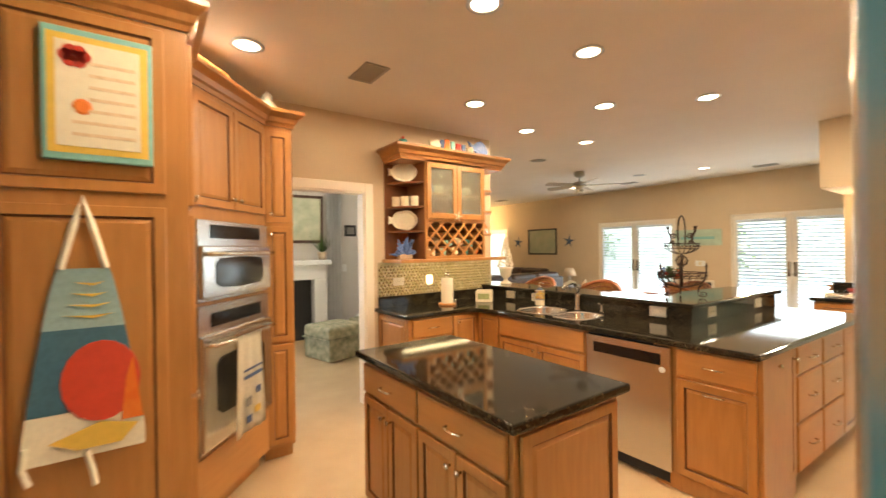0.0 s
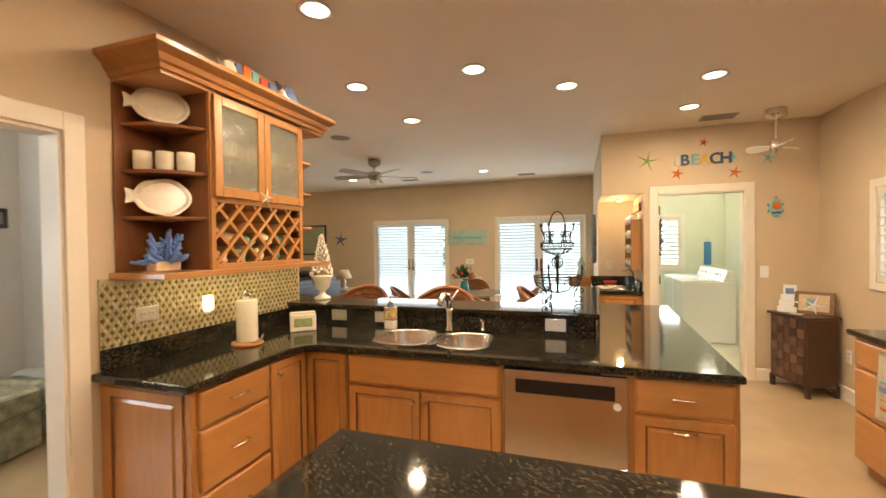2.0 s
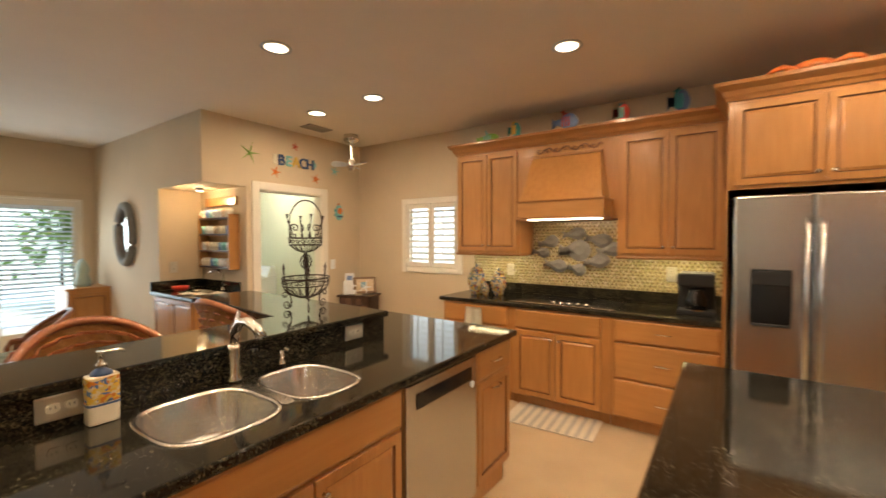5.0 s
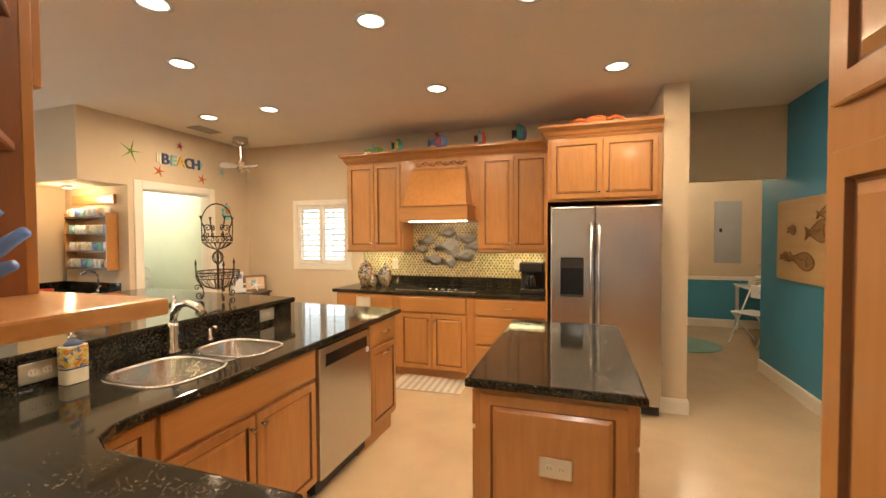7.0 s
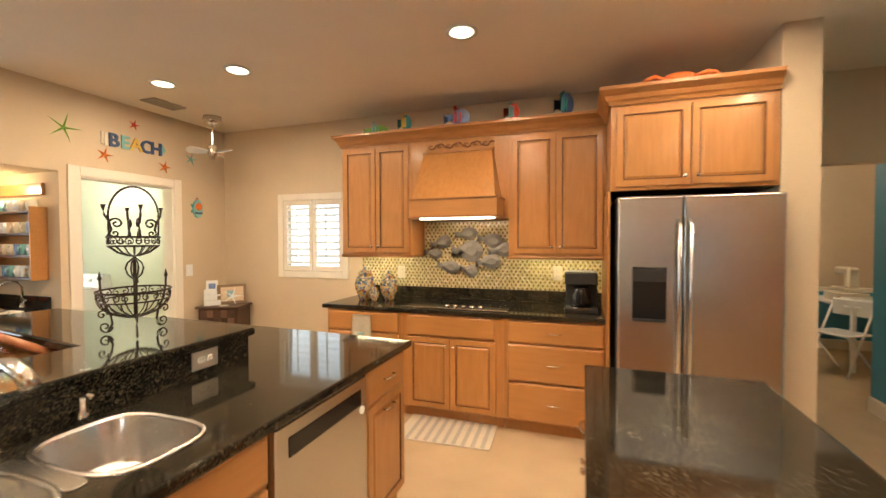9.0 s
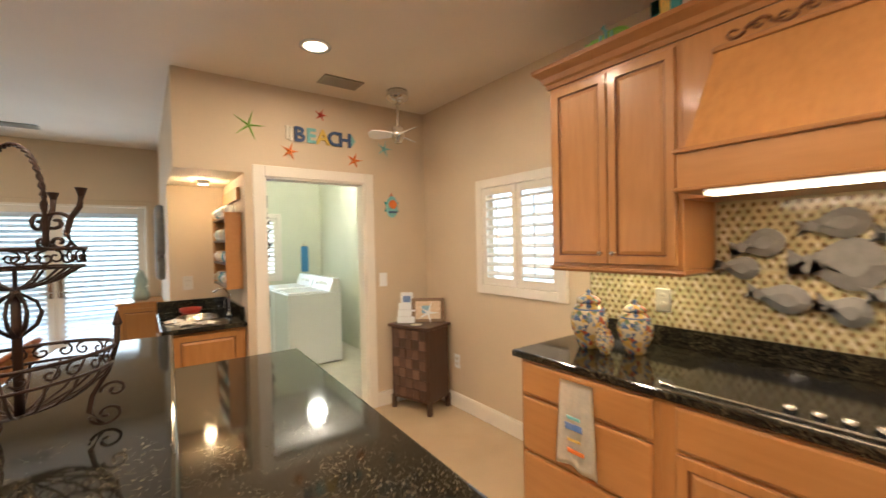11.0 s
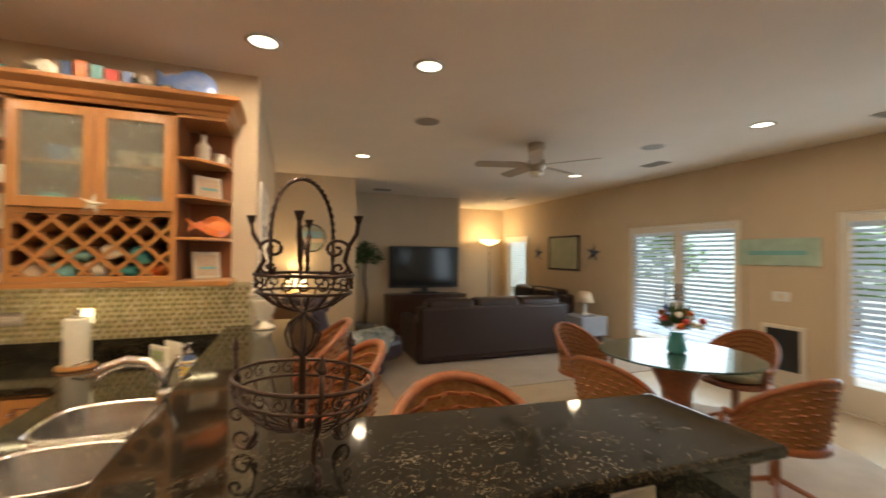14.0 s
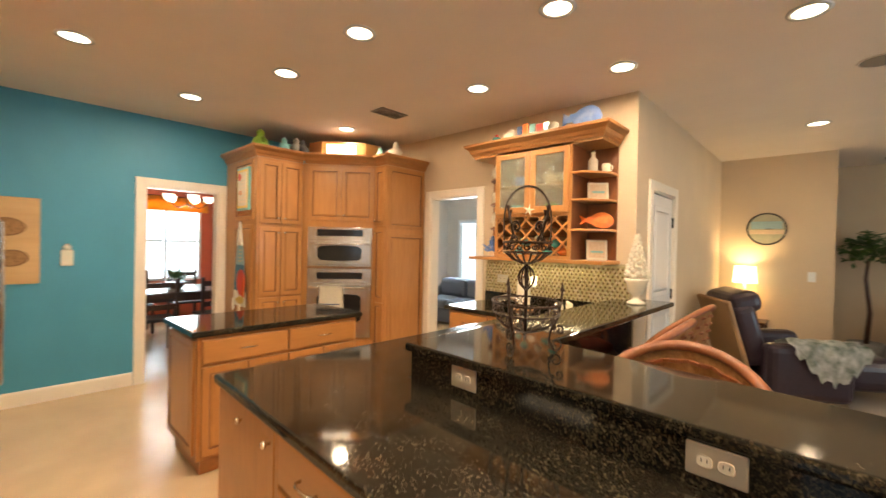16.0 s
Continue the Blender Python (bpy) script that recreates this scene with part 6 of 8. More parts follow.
shutters("window_shutters", pose(4.62, RY, 0, 0, 0, 180), 0.76, 1.14, 1.92, "white plantation shutters, louvres half open, on the kitchen window", 2, 0.07, 26)
shutters("window_shutters", pose(8.9, 0.45, 0, 0, 0, -90), 0.74, 1.0, 1.92, "white plantation shutters on the laundry window", 2, 0.07, 28)
shutters("window_shutters", pose(FX, 9.9, 0, 0, 0, -90), 0.9, 0.5, 1.95, "white blind-covered window beside the floor lamp", 1, 0.05)
# passage, hall door and laundry door leaves
ld = thing("laundry_door", pose(EX + 0.13, 0.632, 0), "white panelled laundry door standing open", "door")
part("leaf", box(0, 0.78, -0.02, 0.018, 0.012, 2.01, 0.003), PURE, ld)
part("panel", panel(0.10, 0.68, 1.05, 1.90, -0.02, 0.008, 0.06), PURE, ld)
part("panel", panel(0.10, 0.68, 0.14, 0.92, -0.02, 0.008, 0.06), PURE, ld)
for z in (0.25, 1.05, 1.85):
    part("hinge", lathe([(0.008, z - 0.05), (0.008, z + 0.05)], 8, pose(-0.006, -0.022, 0)), MATTE, ld)
part("lever", tube([(0.72, -0.02, 0.98), (0.72, -0.06, 0.98), (0.62, -0.065, 0.98)], 0.009, 8), CHROME, ld, smooth=True)
wr = bmesh.new()
random.seed(6)
for k in range(120):
    a = random.uniform(0, 6.28)
    r = 0.19 + random.uniform(-0.03, 0.03)
    p0 = Vector((0.39 + r * math.cos(a), -0.05 + random.uniform(-0.03, 0.02), 1.55 + r * math.sin(a)))
    tube([p0, p0 + Vector((random.uniform(-.06, .06), random.uniform(-.05, .01), random.uniform(-.06, .06)))], 0.006, 4, bm=wr)
solid("twig_wreath", wr, DARKWOOD, "dark twig wreath hung on the open door", "wreath", pose(EX + 0.13, 0.632, 0), kind="")
hd_ = thing("hall_door", pose(3.09, 4.06, 0, 0, 0, 90) @ pose(0, 0.02, 0), "white panelled hall door with black hinges", "door")
part("leaf", box(0, 0.68, -0.02, 0.018, 0.012, 1.98, 0.003), PURE, hd_)
part("panel", panel(0.09, 0.59, 1.05, 1.88, -0.02, 0.008, 0.06), PURE, hd_)
part("panel", panel(0.09, 0.59, 0.14, 0.92, -0.02, 0.008, 0.06), PURE, hd_)
for z in (0.25, 1.05, 1.75):
    part("hinge", box(0.67, 0.69, -0.035, -0.018, z - 0.05, z + 0.05), MATTE, hd_)
# baseboards
BB = [(0, 0.001), (0.016, 0.001), (0.016, 0.11), (0.010, 0.128), (0, 0.13)]


def baseboard(path, label="white moulded baseboard along the wall"):
    return solid("baseboard", sweep(BB, path), WHITE, label, "baseboard", kind="structure")


baseboard([(BX, -1.55), (BX, 1.10)])
baseboard([(EX, -0.28), (EX, RY), (3.64, RY)])
baseboard([(0.34, -0.05), (0.34, -0.02), (0.15, -0.02), (0.15, -1.55)])
baseboard([(FX, 10.2), (FX, 5.94)])
baseboard([(FX, 4.02), (FX, 3.20)])
baseboard([(FX, 1.30), (FX, 1.24), (6.47, 1.24)])
baseboard([(3.10, 4.84), (3.10, 7.15), (4.29, 7.15)])
baseboard([(8.9, 0.66), (8.9, -1.0)])

# ---------------------------------------------------------------- laundry wall decorations
LET = ((("B", NAVY), ("E", AQUA), ("A", YELL), ("C", NAVY), ("H", NAVY)))
bs = thing("beach_sign", pose(EX, 0.19, 2.39, 0, 0, -90), "wooden word sign reading BEACH in blue, aqua and yellow letters", "wall sign")
for i, (ch, mm) in enumerate(LET):
    cu = bpy.data.curves.new("letter", "FONT")
    cu.body, cu.size, cu.extrude, cu.offset, cu.align_x = ch, 0.165, 0.008, 0.004, "CENTER"
    tmp = bpy.data.objects.new("letter", cu)
    me = bpy.data.meshes.new_from_object(tmp)
    bpy.data.objects.remove(tmp)
    ob = new("letter", me)
    ob.data.materials.clear()
    ob.data.materials.append(mm)
    ob.parent = bs
    ob.matrix_local = pose(-0.185 + 0.098 * i, -0.010, -0.055, 90)
part("post", box(-0.262, -0.236, -0.016, -0.002, -0.06, 0.055, 0.003), CREAM, bs)
part("post", box(-0.290, -0.266, -0.016, -0.002, -0.05, 0.06, 0.003), CREAM, bs)
part("arrow_tip", join(bmesh.new(), prism([(0.26, -0.055), (0.30, 0.0), (0.26, 0.06), (0.245, 0.0)], 0, 0.014), pose(0, -0.002, 0, 90)), AQUA, bs)
for y, z, r, mm, lab, inn in ((0.75, 2.41, 0.13, LIME, "green", 0.12), (0.45, 2.245, 0.075, ORANGE, "orange", 0.26), (-0.10, 2.225, 0.075, ORANGE, "orange", 0.26), (0.19, 2.575, 0.055, RED, "red", 0.3), (-0.40, 2.36, 0.085, AQUA, "aqua", 0.2)):
    solid("starfish", star(r, 0.018, 5, inn), mm, lab + " metal starfish on the wall", "wall ornament", pose(EX - 0.002, y, z, 0, 14, -90), "starfish on the wall")
lf = thing("fish_plaque", pose(EX, -0.46, 1.83, 0, 0, -90), "aqua and orange ceramic fish lantern plaque", "wall ornament")
part("body", join(bmesh.new(), prism([(0.055 * math.cos(a), 0.10 * math.sin(a)) for a in [k * math.pi / 8 for k in range(16)]], 0, 0.03, 0.006, 2), pose(0, -0.001, 0, 90)), AQUA, lf)
part("fin", star(0.09, 0.02, 6, 0.6), TEAL, lf)
part("eye_panel", lathe([(0.04, 0.03), (0.042, 0.034), (0.02, 0.04)], 18, pose(0, -0.001, 0.02, 90)), ORANGE, lf)
part("hanger", tube([(-0.015, -0.01, 0.095), (0, -0.01, 0.125), (0.015, -0.01, 0.095)], 0.005, 6), RED, lf)
part("band", box(-0.045, 0.045, -0.036, -0.03, -0.06, -0.04, 0.003), NAVY, lf)
# woven chest
WOVEN = mat("woven_leather", (0.10, 0.052, 0.034), 0.45, grain=0.6, scale=30, spread=0.35, color2=(0.05, 0.03, 0.025))
WOVEN2 = mat("woven_leather_pale", (0.17, 0.095, 0.062), 0.45, grain=0.5, scale=30, spread=0.45, color2=(0.09, 0.05, 0.034))
ch = thing("woven_chest", pose(5.23, -0.59, 0, 0, 0, 199) @ Matrix.Diagonal((1.12, 1.05, 1, 1)), "dark wood chest with basket-woven drawer fronts", "chest")
part("body", box(-0.19, 0.19, -0.14, 0.14, 0.10, 0.74, 0.004), DARKWOOD, ch)
part("top", box(-0.21, 0.21, -0.165, 0.155, 0.74, 0.765, 0.005), DARKWOOD, ch)
for x in (-0.18, 0.18):
    for y in (-0.13, 0.13):
        part("leg", box(x - 0.018, x + 0.018, y - 0.018, y + 0.018, 0, 0.12, 0.003), DARKWOOD, ch)
for r in range(7):
    for c in range(5):
        bul = 0.012 if (r + c) % 2 else 0.004
        part("woven_strip", box(-0.165 + 0.066 * c, -0.165 + 0.066 * c + 0.062, -0.142 - bul, -0.14, 0.13 + 0.086 * r, 0.13 + 0.086 * r + 0.082, 0.004), WOVEN2 if (r + c) % 2 else WOVEN, ch)
APLB = mat("pale_blue_shell", (0.28, 0.46, 0.58), 0.5, grain=0.3, scale=30)
TC = pose(5.25, -0.60, 0.766, 0, 0, 199)
rk = thing("card_rack", TC @ pose(-0.105, -0.05, 0, 0, 0, 30) @ Matrix.Scale(1.15, 4), "white stepped card rack with note cards", "card rack")
for k in range(3):
    part("tier", box(-0.07, 0.07, -0.05 + 0.035 * k, -0.035 + 0.035 * k, 0, 0.05 + 0.05 * k, 0.003), PURE, rk)
part("card", box(-0.05, 0.05, 0.022, 0.026, 0.12, 0.235, 0.002), PURE, rk)
part("print", box(-0.03, 0.03, 0.018, 0.021, 0.155, 0.205), BLUEGL, rk)
fr2 = thing("photo_frame", TC @ pose(0.075, 0.035, 0, 0, 0, 35) @ pose(0, 0, 0, -12), "brown wooden frame holding a white starfish", "photo frame")
part("frame", box(-0.15, 0.15, -0.01, 0.01, 0.0, 0.22, 0.006), mat("driftwood", (0.24, 0.15, 0.085), 0.7, grain=0.6, scale=22, stretch=(0.4, 3, 3)), fr2)
part("inset", box(-0.115, 0.115, -0.013, -0.009, 0.03, 0.19), SAND, fr2)
part("shell", box(-0.055, 0.015, -0.022, -0.012, 0.08, 0.15, 0.004), APLB, fr2)
part("star", star(0.105, 0.016, 5, 0.2), PURE, fr2, at=pose(0.0, -0.014, 0.085, 0, 20, 0))
solid("sand_dollar", lathe([(0.05, 0), (0.055, 0.006), (0.03, 0.012), (0.002, 0.013)], 20), CREAM, "round cream sand dollar", "shell", TC @ pose(0.05, -0.105, 0), smooth=True)

# ---------------------------------------------------------------- laundry machines
for k in range(2):
    w_ = thing("washing_machine" if k == 0 else "clothes_dryer", pose(7.07 + 0.70 * k, 0.06, 0, 0, 0, 180) @ pose(-0.68, 0, 0), "white top-control laundry machine on the laundry floor", "washing machine")
    part("body", box(0, 0.68, 0.0, 0.66, 0.02, 0.90, 0.012, seg=2), PURE, w_)
    part("lid", box(0.04, 0.64, 0.02, 0.48, 0.90, 0.915, 0.006), PURE, w_)
    con = prism([(0.50, 0.90), (0.56, 1.06), (0.64, 1.06), (0.66, 0.90)], 0, 0.66, 0.008, 1)
    con.transform(Matrix(((0, 0, 1, 0.01), (1, 0, 0, 0), (0, 1, 0, 0), (0, 0, 0, 1))))
    cns = part("console", con, PURE, w_)
    part("control_face", box(0.08, 0.60, -0.003, 0.003, 0.02, 0.13, 0.002), mat("console_grey%d" % k, (0.45, 0.48, 0.52), 0.3), cns, at=pose(0, 0.515, 0.90, -20))
    for q in range(3):
        part("dial", lathe([(0.026, 0), (0.022, 0.02)], 16, pose(0.18 + 0.15 * q, 0.535, 0.985, 70)), PURE, cns, smooth=True)
ib = thing("hanging_brush", pose(8.898, -0.72, 1.05, 0, 0, -90), "blue hanging ironing mitt on the wall", "cleaning tool")
part("pad", box(-0.06, 0.06, -0.04, 0, 0, 0.42, 0.02, seg=2), mat("blue_fabric", (0.06, 0.22, 0.42), 0.8), ib)
part("loop", tube([(-0.02, -0.02, 0.42), (0, -0.02, 0.50), (0.02, -0.02, 0.42)], 0.006, 6), CHROME, ib)

# ---------------------------------------------------------------- wet bar
wb2 = cabinet("wet_bar_cabinet", pose(5.54, 0.80, 0, 0, 0, 180) @ pose(-0.90, 0, 0), 0.90, 0.50, 0, 0.88, [("D", 0.02, 0.45, 0.11, 0.87, "r"), ("D", 0.45, 0.88, 0.11, 0.87, "l")], "maple wet bar cabinet in the recess", well=0.16)
part("panel", panel(0.03, 0.47, 0.13, 0.86, 0, 0.012), WOOD, wb2, at=pose(0.90, -0.50, 0, 0, 0, 90))
solid("wet_bar_worktop", holed_slab([(5.50, 0.792), (6.465, 0.792), (6.465, 1.34), (5.50, 1.34)], [oval(6.0, 1.08, 0.17, 0.14, 20)], 0.88, 0.918, 0.010), GRANITE, "polished dark granite wet bar counter", "worktop")
solid("wet_bar_upstand", box(5.60, 6.466, 0.792, 0.812, 0.919, 1.02, 0.003), GRANITE, "dark granite upstand in the recess", "upstand")
solid("wet_bar_upstand", box(6.448, 6.466, 0.814, 1.34, 0.919, 1.02, 0.003), GRANITE, "dark granite upstand at the end of the recess", "upstand")
s2 = thing("bar_sink", pose(6.0, 1.08, 0.919), "small stainless steel bar sink", "sink")
bm = bmesh.new()
rings = [[bm.verts.new((x * s_, y * s_, z)) for x, y in oval(0, 0, 0.17, 0.14, 24)] for s_, z in ((1.08, 0.0), (1.0, 0.004), (0.95, -0.10), (0.7, -0.13), (0.1, -0.120))]
for a, b in zip(rings, rings[1:]):
    for i in range(len(a)):
        bm.faces.new((a[i], a[(i + 1) % len(a)], b[(i + 1) % len(b)], b[i]))
bm.faces.new(rings[-1])
part("bowl", bm, SINK, s2, smooth=True)
f2 = thing("bar_faucet", pose(5.85, 0.86, 0.919), "brushed nickel gooseneck bar faucet", "faucet")
part("base", lathe([(0.025, 0), (0.02, 0.02), (0.012, 0.04)], 14), CHROME, f2, smooth=True)
part("spout", tube([(0, 0, 0.03), (0, 0, 0.18), (0.02, 0.02, 0.22), (0.06, 0.06, 0.23), (0.10, 0.10, 0.20)], 0.010, 8), CHROME, f2, smooth=True)
part("lever", tube([(0, 0, 0.05), (-0.05, 0.0, 0.07)], 0.007, 6), CHROME, f2, smooth=True)
solid("red_dish", lathe([(0.06, 0), (0.08, 0.02), (0.085, 0.045), (0.075, 0.04), (0.05, 0.01)], 20), RED, "red glazed dish on the wet bar", "dish", pose(6.30, 1.10, 0.919), smooth=True)
for k, (x, y) in enumerate(((5.68, 1.18), (5.82, 1.24), (5.60, 1.05))):
    solid("coral_cluster", star(0.09, 0.03, 6, 0.35), CREAM, "white starfish lying on the wet bar", "starfish", pose(x, y, 0.921, -90, 0, 30 * k), "starfish on the wet bar")
mr = thing("mug_rack", pose(5.62, 0.792, 1.16, 0, 0, 180) @ pose(-0.66, 0, 0), "wooden mug rack with three full shelves", "mug rack")
part("back_board", box(0, 0.66, -0.014, 0, 0, 0.60, 0.003), WOODX, mr)
part("top_board", box(-0.02, 0.64, -0.03, -0.002, 0.70, 0.80, 0.004), WOODX, mr)
for sx in (0, 0.645):
    part("side", box(sx, sx + 0.015, -0.12, -0.014, 0, 0.60, 0.003), WOODX, mr)
for k in range(4):
    part("shelf", box(0.015, 0.645, -0.12, -0.014, 0.01 + 0.18 * k, 0.025 + 0.18 * k, 0.002), DARKWOOD, mr)
MUGM = (CREAM, PURE, AQUA, CREAM, SAND, PURE, BLUEGL)
M0 = pose(5.62, 0.792, 1.16, 0, 0, 180) @ pose(-0.66, 0, 0)
for k in range(4):
    for i in range(7):
        mug(0.036, 0.09, M0 @ pose(0.065 + 0.088 * i, -0.07, 0.026 + 0.18 * k, 0, 0, -90 + 25 * ((i + k) % 3)), MUGM[(i * 3 + k) % 7], "printed souvenir mug on the wooden rack")
outlet(pose(6.468, 1.10, 1.17, 0, 0, -90), False)
pu = thing("puck_light", pose(6.05, 1.00, 2.049), "small lit puck lamp under the soffit", "light")
part("housing", lathe([(0.04, 0), (0.045, -0.01), (0.04, -0.03)], 18), PURE, pu)
part("lens", lathe([(0.034, -0.030), (0.034, -0.034)], 18), LENS, pu)
mi = thing("oval_mirror", pose(7.35, 1.241, 1.55, 0, 0, 180), "oval wall mirror in a dark carved frame", "mirror")
part("glass", join(bmesh.new(), prism([(0.19 * math.cos(a), 0.31 * math.sin(a)) for a in [k * math.pi / 16 for k in range(32)]], 0, 0.006), pose(0, -0.014, 0, 90)), mat("mirror_silver", (0.9, 0.9, 0.9), 0.02, metal=1.0, stain=0.0), mi)
part("frame", tube([(0.23 * math.cos(a), -0.028, 0.35 * math.sin(a)) for a in [k * math.pi / 20 for k in range(40)]], 0.05, 8, True), STONE, mi, smooth=True)

# ---------------------------------------------------------------- blue wall, passage and hall
fb = thing("fish_board", pose(BX, -1.08, 1.07, 0, 0, 90), "large pale wooden board with burnt fish drawings", "wall art")
part("board", box(0, 1.50, -0.035, -0.002, 0, 0.75, 0.004), mat("pale_board", (0.58, 0.38, 0.18), 0.5, grain=0.5, scale=6, stretch=(0.3, 3, 3), color2=(0.46, 0.27, 0.11)), fb)
BURN = mat("burnt_wood", (0.22, 0.11, 0.045), 0.7, grain=0.5, scale=40)
SEAR = mat("seared_wood", (0.36, 0.20, 0.080), 0.65, grain=0.7, scale=45, color2=(0.22, 0.11, 0.04))
for x, z, w, h, a in ((0.74, 0.45, 0.40, 0.19, -4), (0.48, 0.20, 0.44, 0.16, 6), (0.84, 0.60, 0.24, 0.11, -6), (0.98, 0.32, 0.24, 0.12, 4), (0.30, 0.47, 0.15, 0.09, 0), (0.17, 0.22, 0.16, 0.09, -4), (1.24, 0.50, 0.34, 0.15, 5), (1.27, 0.22, 0.32, 0.14, -5)):
    bfish = part("burnt_fish", fish(w, h, 0.003, 0.003), SEAR, fb, at=pose(x, -0.036, z, 0, a, 0))
    part("burnt_outline", tube([(px, -0.004, pz) for px, pz in fish_outline(w, h)], 0.0045, 5, True), BURN, bfish)
    part("burnt_gill", tube([(w * 0.26, -0.006, h * 0.26), (w * 0.22, -0.006, 0.0), (w * 0.26, -0.006, -h * 0.26)], 0.004, 5), BURN, bfish)
    part("burnt_fin", tube([(-w * 0.15, -0.006, h * 0.10), (0.0, -0.006, h * 0.02), (w * 0.12, -0.006, h * 0.12)], 0.004, 5), BURN, bfish)
wd = thing("wall_figurine", pose(BX, 0.60, 1.22, 0, 0, 90), "white painted wooden gull plaque on the blue wall", "wall ornament")
part("body", box(-0.045, 0.045, -0.03, 0, 0, 0.15, 0.012, seg=2), CREAM, wd)
part("head", lathe([(0.03, 0), (0.032, 0.03), (0.01, 0.055)], 14, pose(0, -0.018, 0.15)), CREAM, wd, smooth=True)
ep = thing("electrical_panel", pose(-1.08, -3.948, 1.05, 0, 0, 180), "grey metal electrical panel door on the hall wall", "electrical panel")
part("door", box(0, 0.38, -0.015, 0, 0, 1.00, 0.004), mat("panel_grey", (0.36, 0.37, 0.37), 0.45), ep)
part("latch", box(0.07, 0.11, -0.022, -0.014, 0.50, 0.56, 0.002), MATTE, ep)
cr_ = solid("chair_rail", box(-2.48, 0.9, -3.948, -3.925, 0.77, 0.83, 0.004), WHITE, "white chair rail above the blue dado", "trim", kind="structure")
baseboard([(-2.4, -3.948), (0.9, -3.948)][::-1])
solid("round_rug", lathe([(0.45, 0.002), (0.46, 0.008), (0.44, 0.014), (0.001, 0.014)], 40), mat("green_rug", (0.20, 0.34, 0.28), 0.95, grain=0.5, scale=60, bump=0.4), "round sea-green rug in the hall", "rug", pose(-0.35, -2.55, 0), smooth=True)
fc2 = thing("folding_chair", pose(-1.25, -2.75, 0, 0, 0, 120), "white folding chair with crossed legs", "chair")
for s_ in (-0.2, 0.2):
    part("leg", tube([(s_, -0.20, 0.01), (s_, 0.18, 0.80)], 0.012, 8), PURE, fc2, smooth=True)
    part("leg", tube([(s_ * 0.9, 0.22, 0.01), (s_ * 0.9, -0.18, 0.44)], 0.012, 8), PURE, fc2, smooth=True)
part("seat", box(-0.19, 0.19, -0.20, 0.16, 0.43, 0.455, 0.01), PURE, fc2)
part("backrest", box(-0.2, 0.2, 0.14, 0.175, 0.62, 0.80, 0.01), PURE, fc2)
dk = thing("desk", pose(-1.75, -3.25, 0), "white desk with small boxes on it", "desk")
part("top", box(-0.5, 0.42, -0.6, 0.5, 0.70, 0.73, 0.004), PURE, dk)
for x in (-0.46, 0.38):
    for y in (-0.56, 0.46):
        part("leg", box(x - 0.02, x + 0.02, y - 0.02, y + 0.02, 0, 0.70), PURE, dk)
for k, (x, y, w_, h_) in enumerate(((0.18, -0.1, 0.16, 0.10), (0.2, 0.22, 0.12, 0.06))):
    solid("storage_box", box(-w_, w_, -0.14, 0.14, 0, h_, 0.006), (CREAM, PURE)[k], "white storage box on the desk", "box", pose(-1.75 + x, -3.25 + y, 0.731))
solid("sewing_machine", join(join(box(-0.08, 0.08, -0.17, 0.17, 0, 0.05, 0.012), box(-0.06, 0.06, 0.06, 0.16, 0.05, 0.28, 0.02)), box(-0.06, 0.06, -0.16, 0.16, 0.20, 0.30, 0.025)), CREAM, "cream sewing machine on the desk", "sewing machine", pose(-1.62, -3.45, 0.831))
# striped runners
STR = mat("cream_rug", (0.66, 0.58, 0.45), 0.95, grain=0.4, scale=120, bump=0.5)
STR2 = mat("grey_rug_stripe", (0.46, 0.42, 0.36), 0.95, grain=0.4, scale=120, bump=0.5)
for nm, m, w_, d_ in (("runner_rug", pose(2.43, -0.06, 0, 0, 0, 3), 0.72, 0.46), ("runner_rug", pose(2.02, 2.40, 0, 0, 0, 90), 0.80, 0.50)):
    rg = thing(nm, m, "cream woven kitchen mat with grey stripes", "rug", "kitchen mats")
    part("mat", box(-w_ / 2, w_ / 2, -d_ / 2, d_ / 2, 0.001, 0.010, 0.003), STR, rg)
    for k in range(9):
        part("stripe", box(-w_ / 2 + 0.04 + k * (w_ - 0.08) / 9, -w_ / 2 + 0.07 + k * (w_ - 0.08) / 9, -d_ / 2 + 0.01, d_ / 2 - 0.01, 0.010, 0.0125), STR2, rg)

# ---------------------------------------------------------------- living room
RATTAN = mat("rattan", (0.30, 0.10, 0.035), 0.45, grain=0.6, scale=40, coat=0.2, color2=(0.14, 0.045, 0.018))
RATTAN2 = mat("rattan_weave", (0.42, 0.22, 0.08), 0.5, grain=0.8, scale=60, color2=(0.22, 0.09, 0.03))
REDCUSH = mat("red_cushion", (0.52, 0.09, 0.04), 0.9, grain=0.3, scale=60, bump=0.3)
FLORAL = mat("floral_cloth", (0.40, 0.38, 0.28), 0.95, grain=1.0, scale=13, color2=(0.14, 0.17, 0.11), bump=0.3)
LEATHER = mat("brown_leather", (0.030, 0.013, 0.010), 0.45, grain=0.4, scale=30, bump=0.25, coat=0.1)
PLUM = mat("plum_leather", (0.030, 0.018, 0.030), 0.35, grain=0.4, scale=30, bump=0.2, coat=0.1)


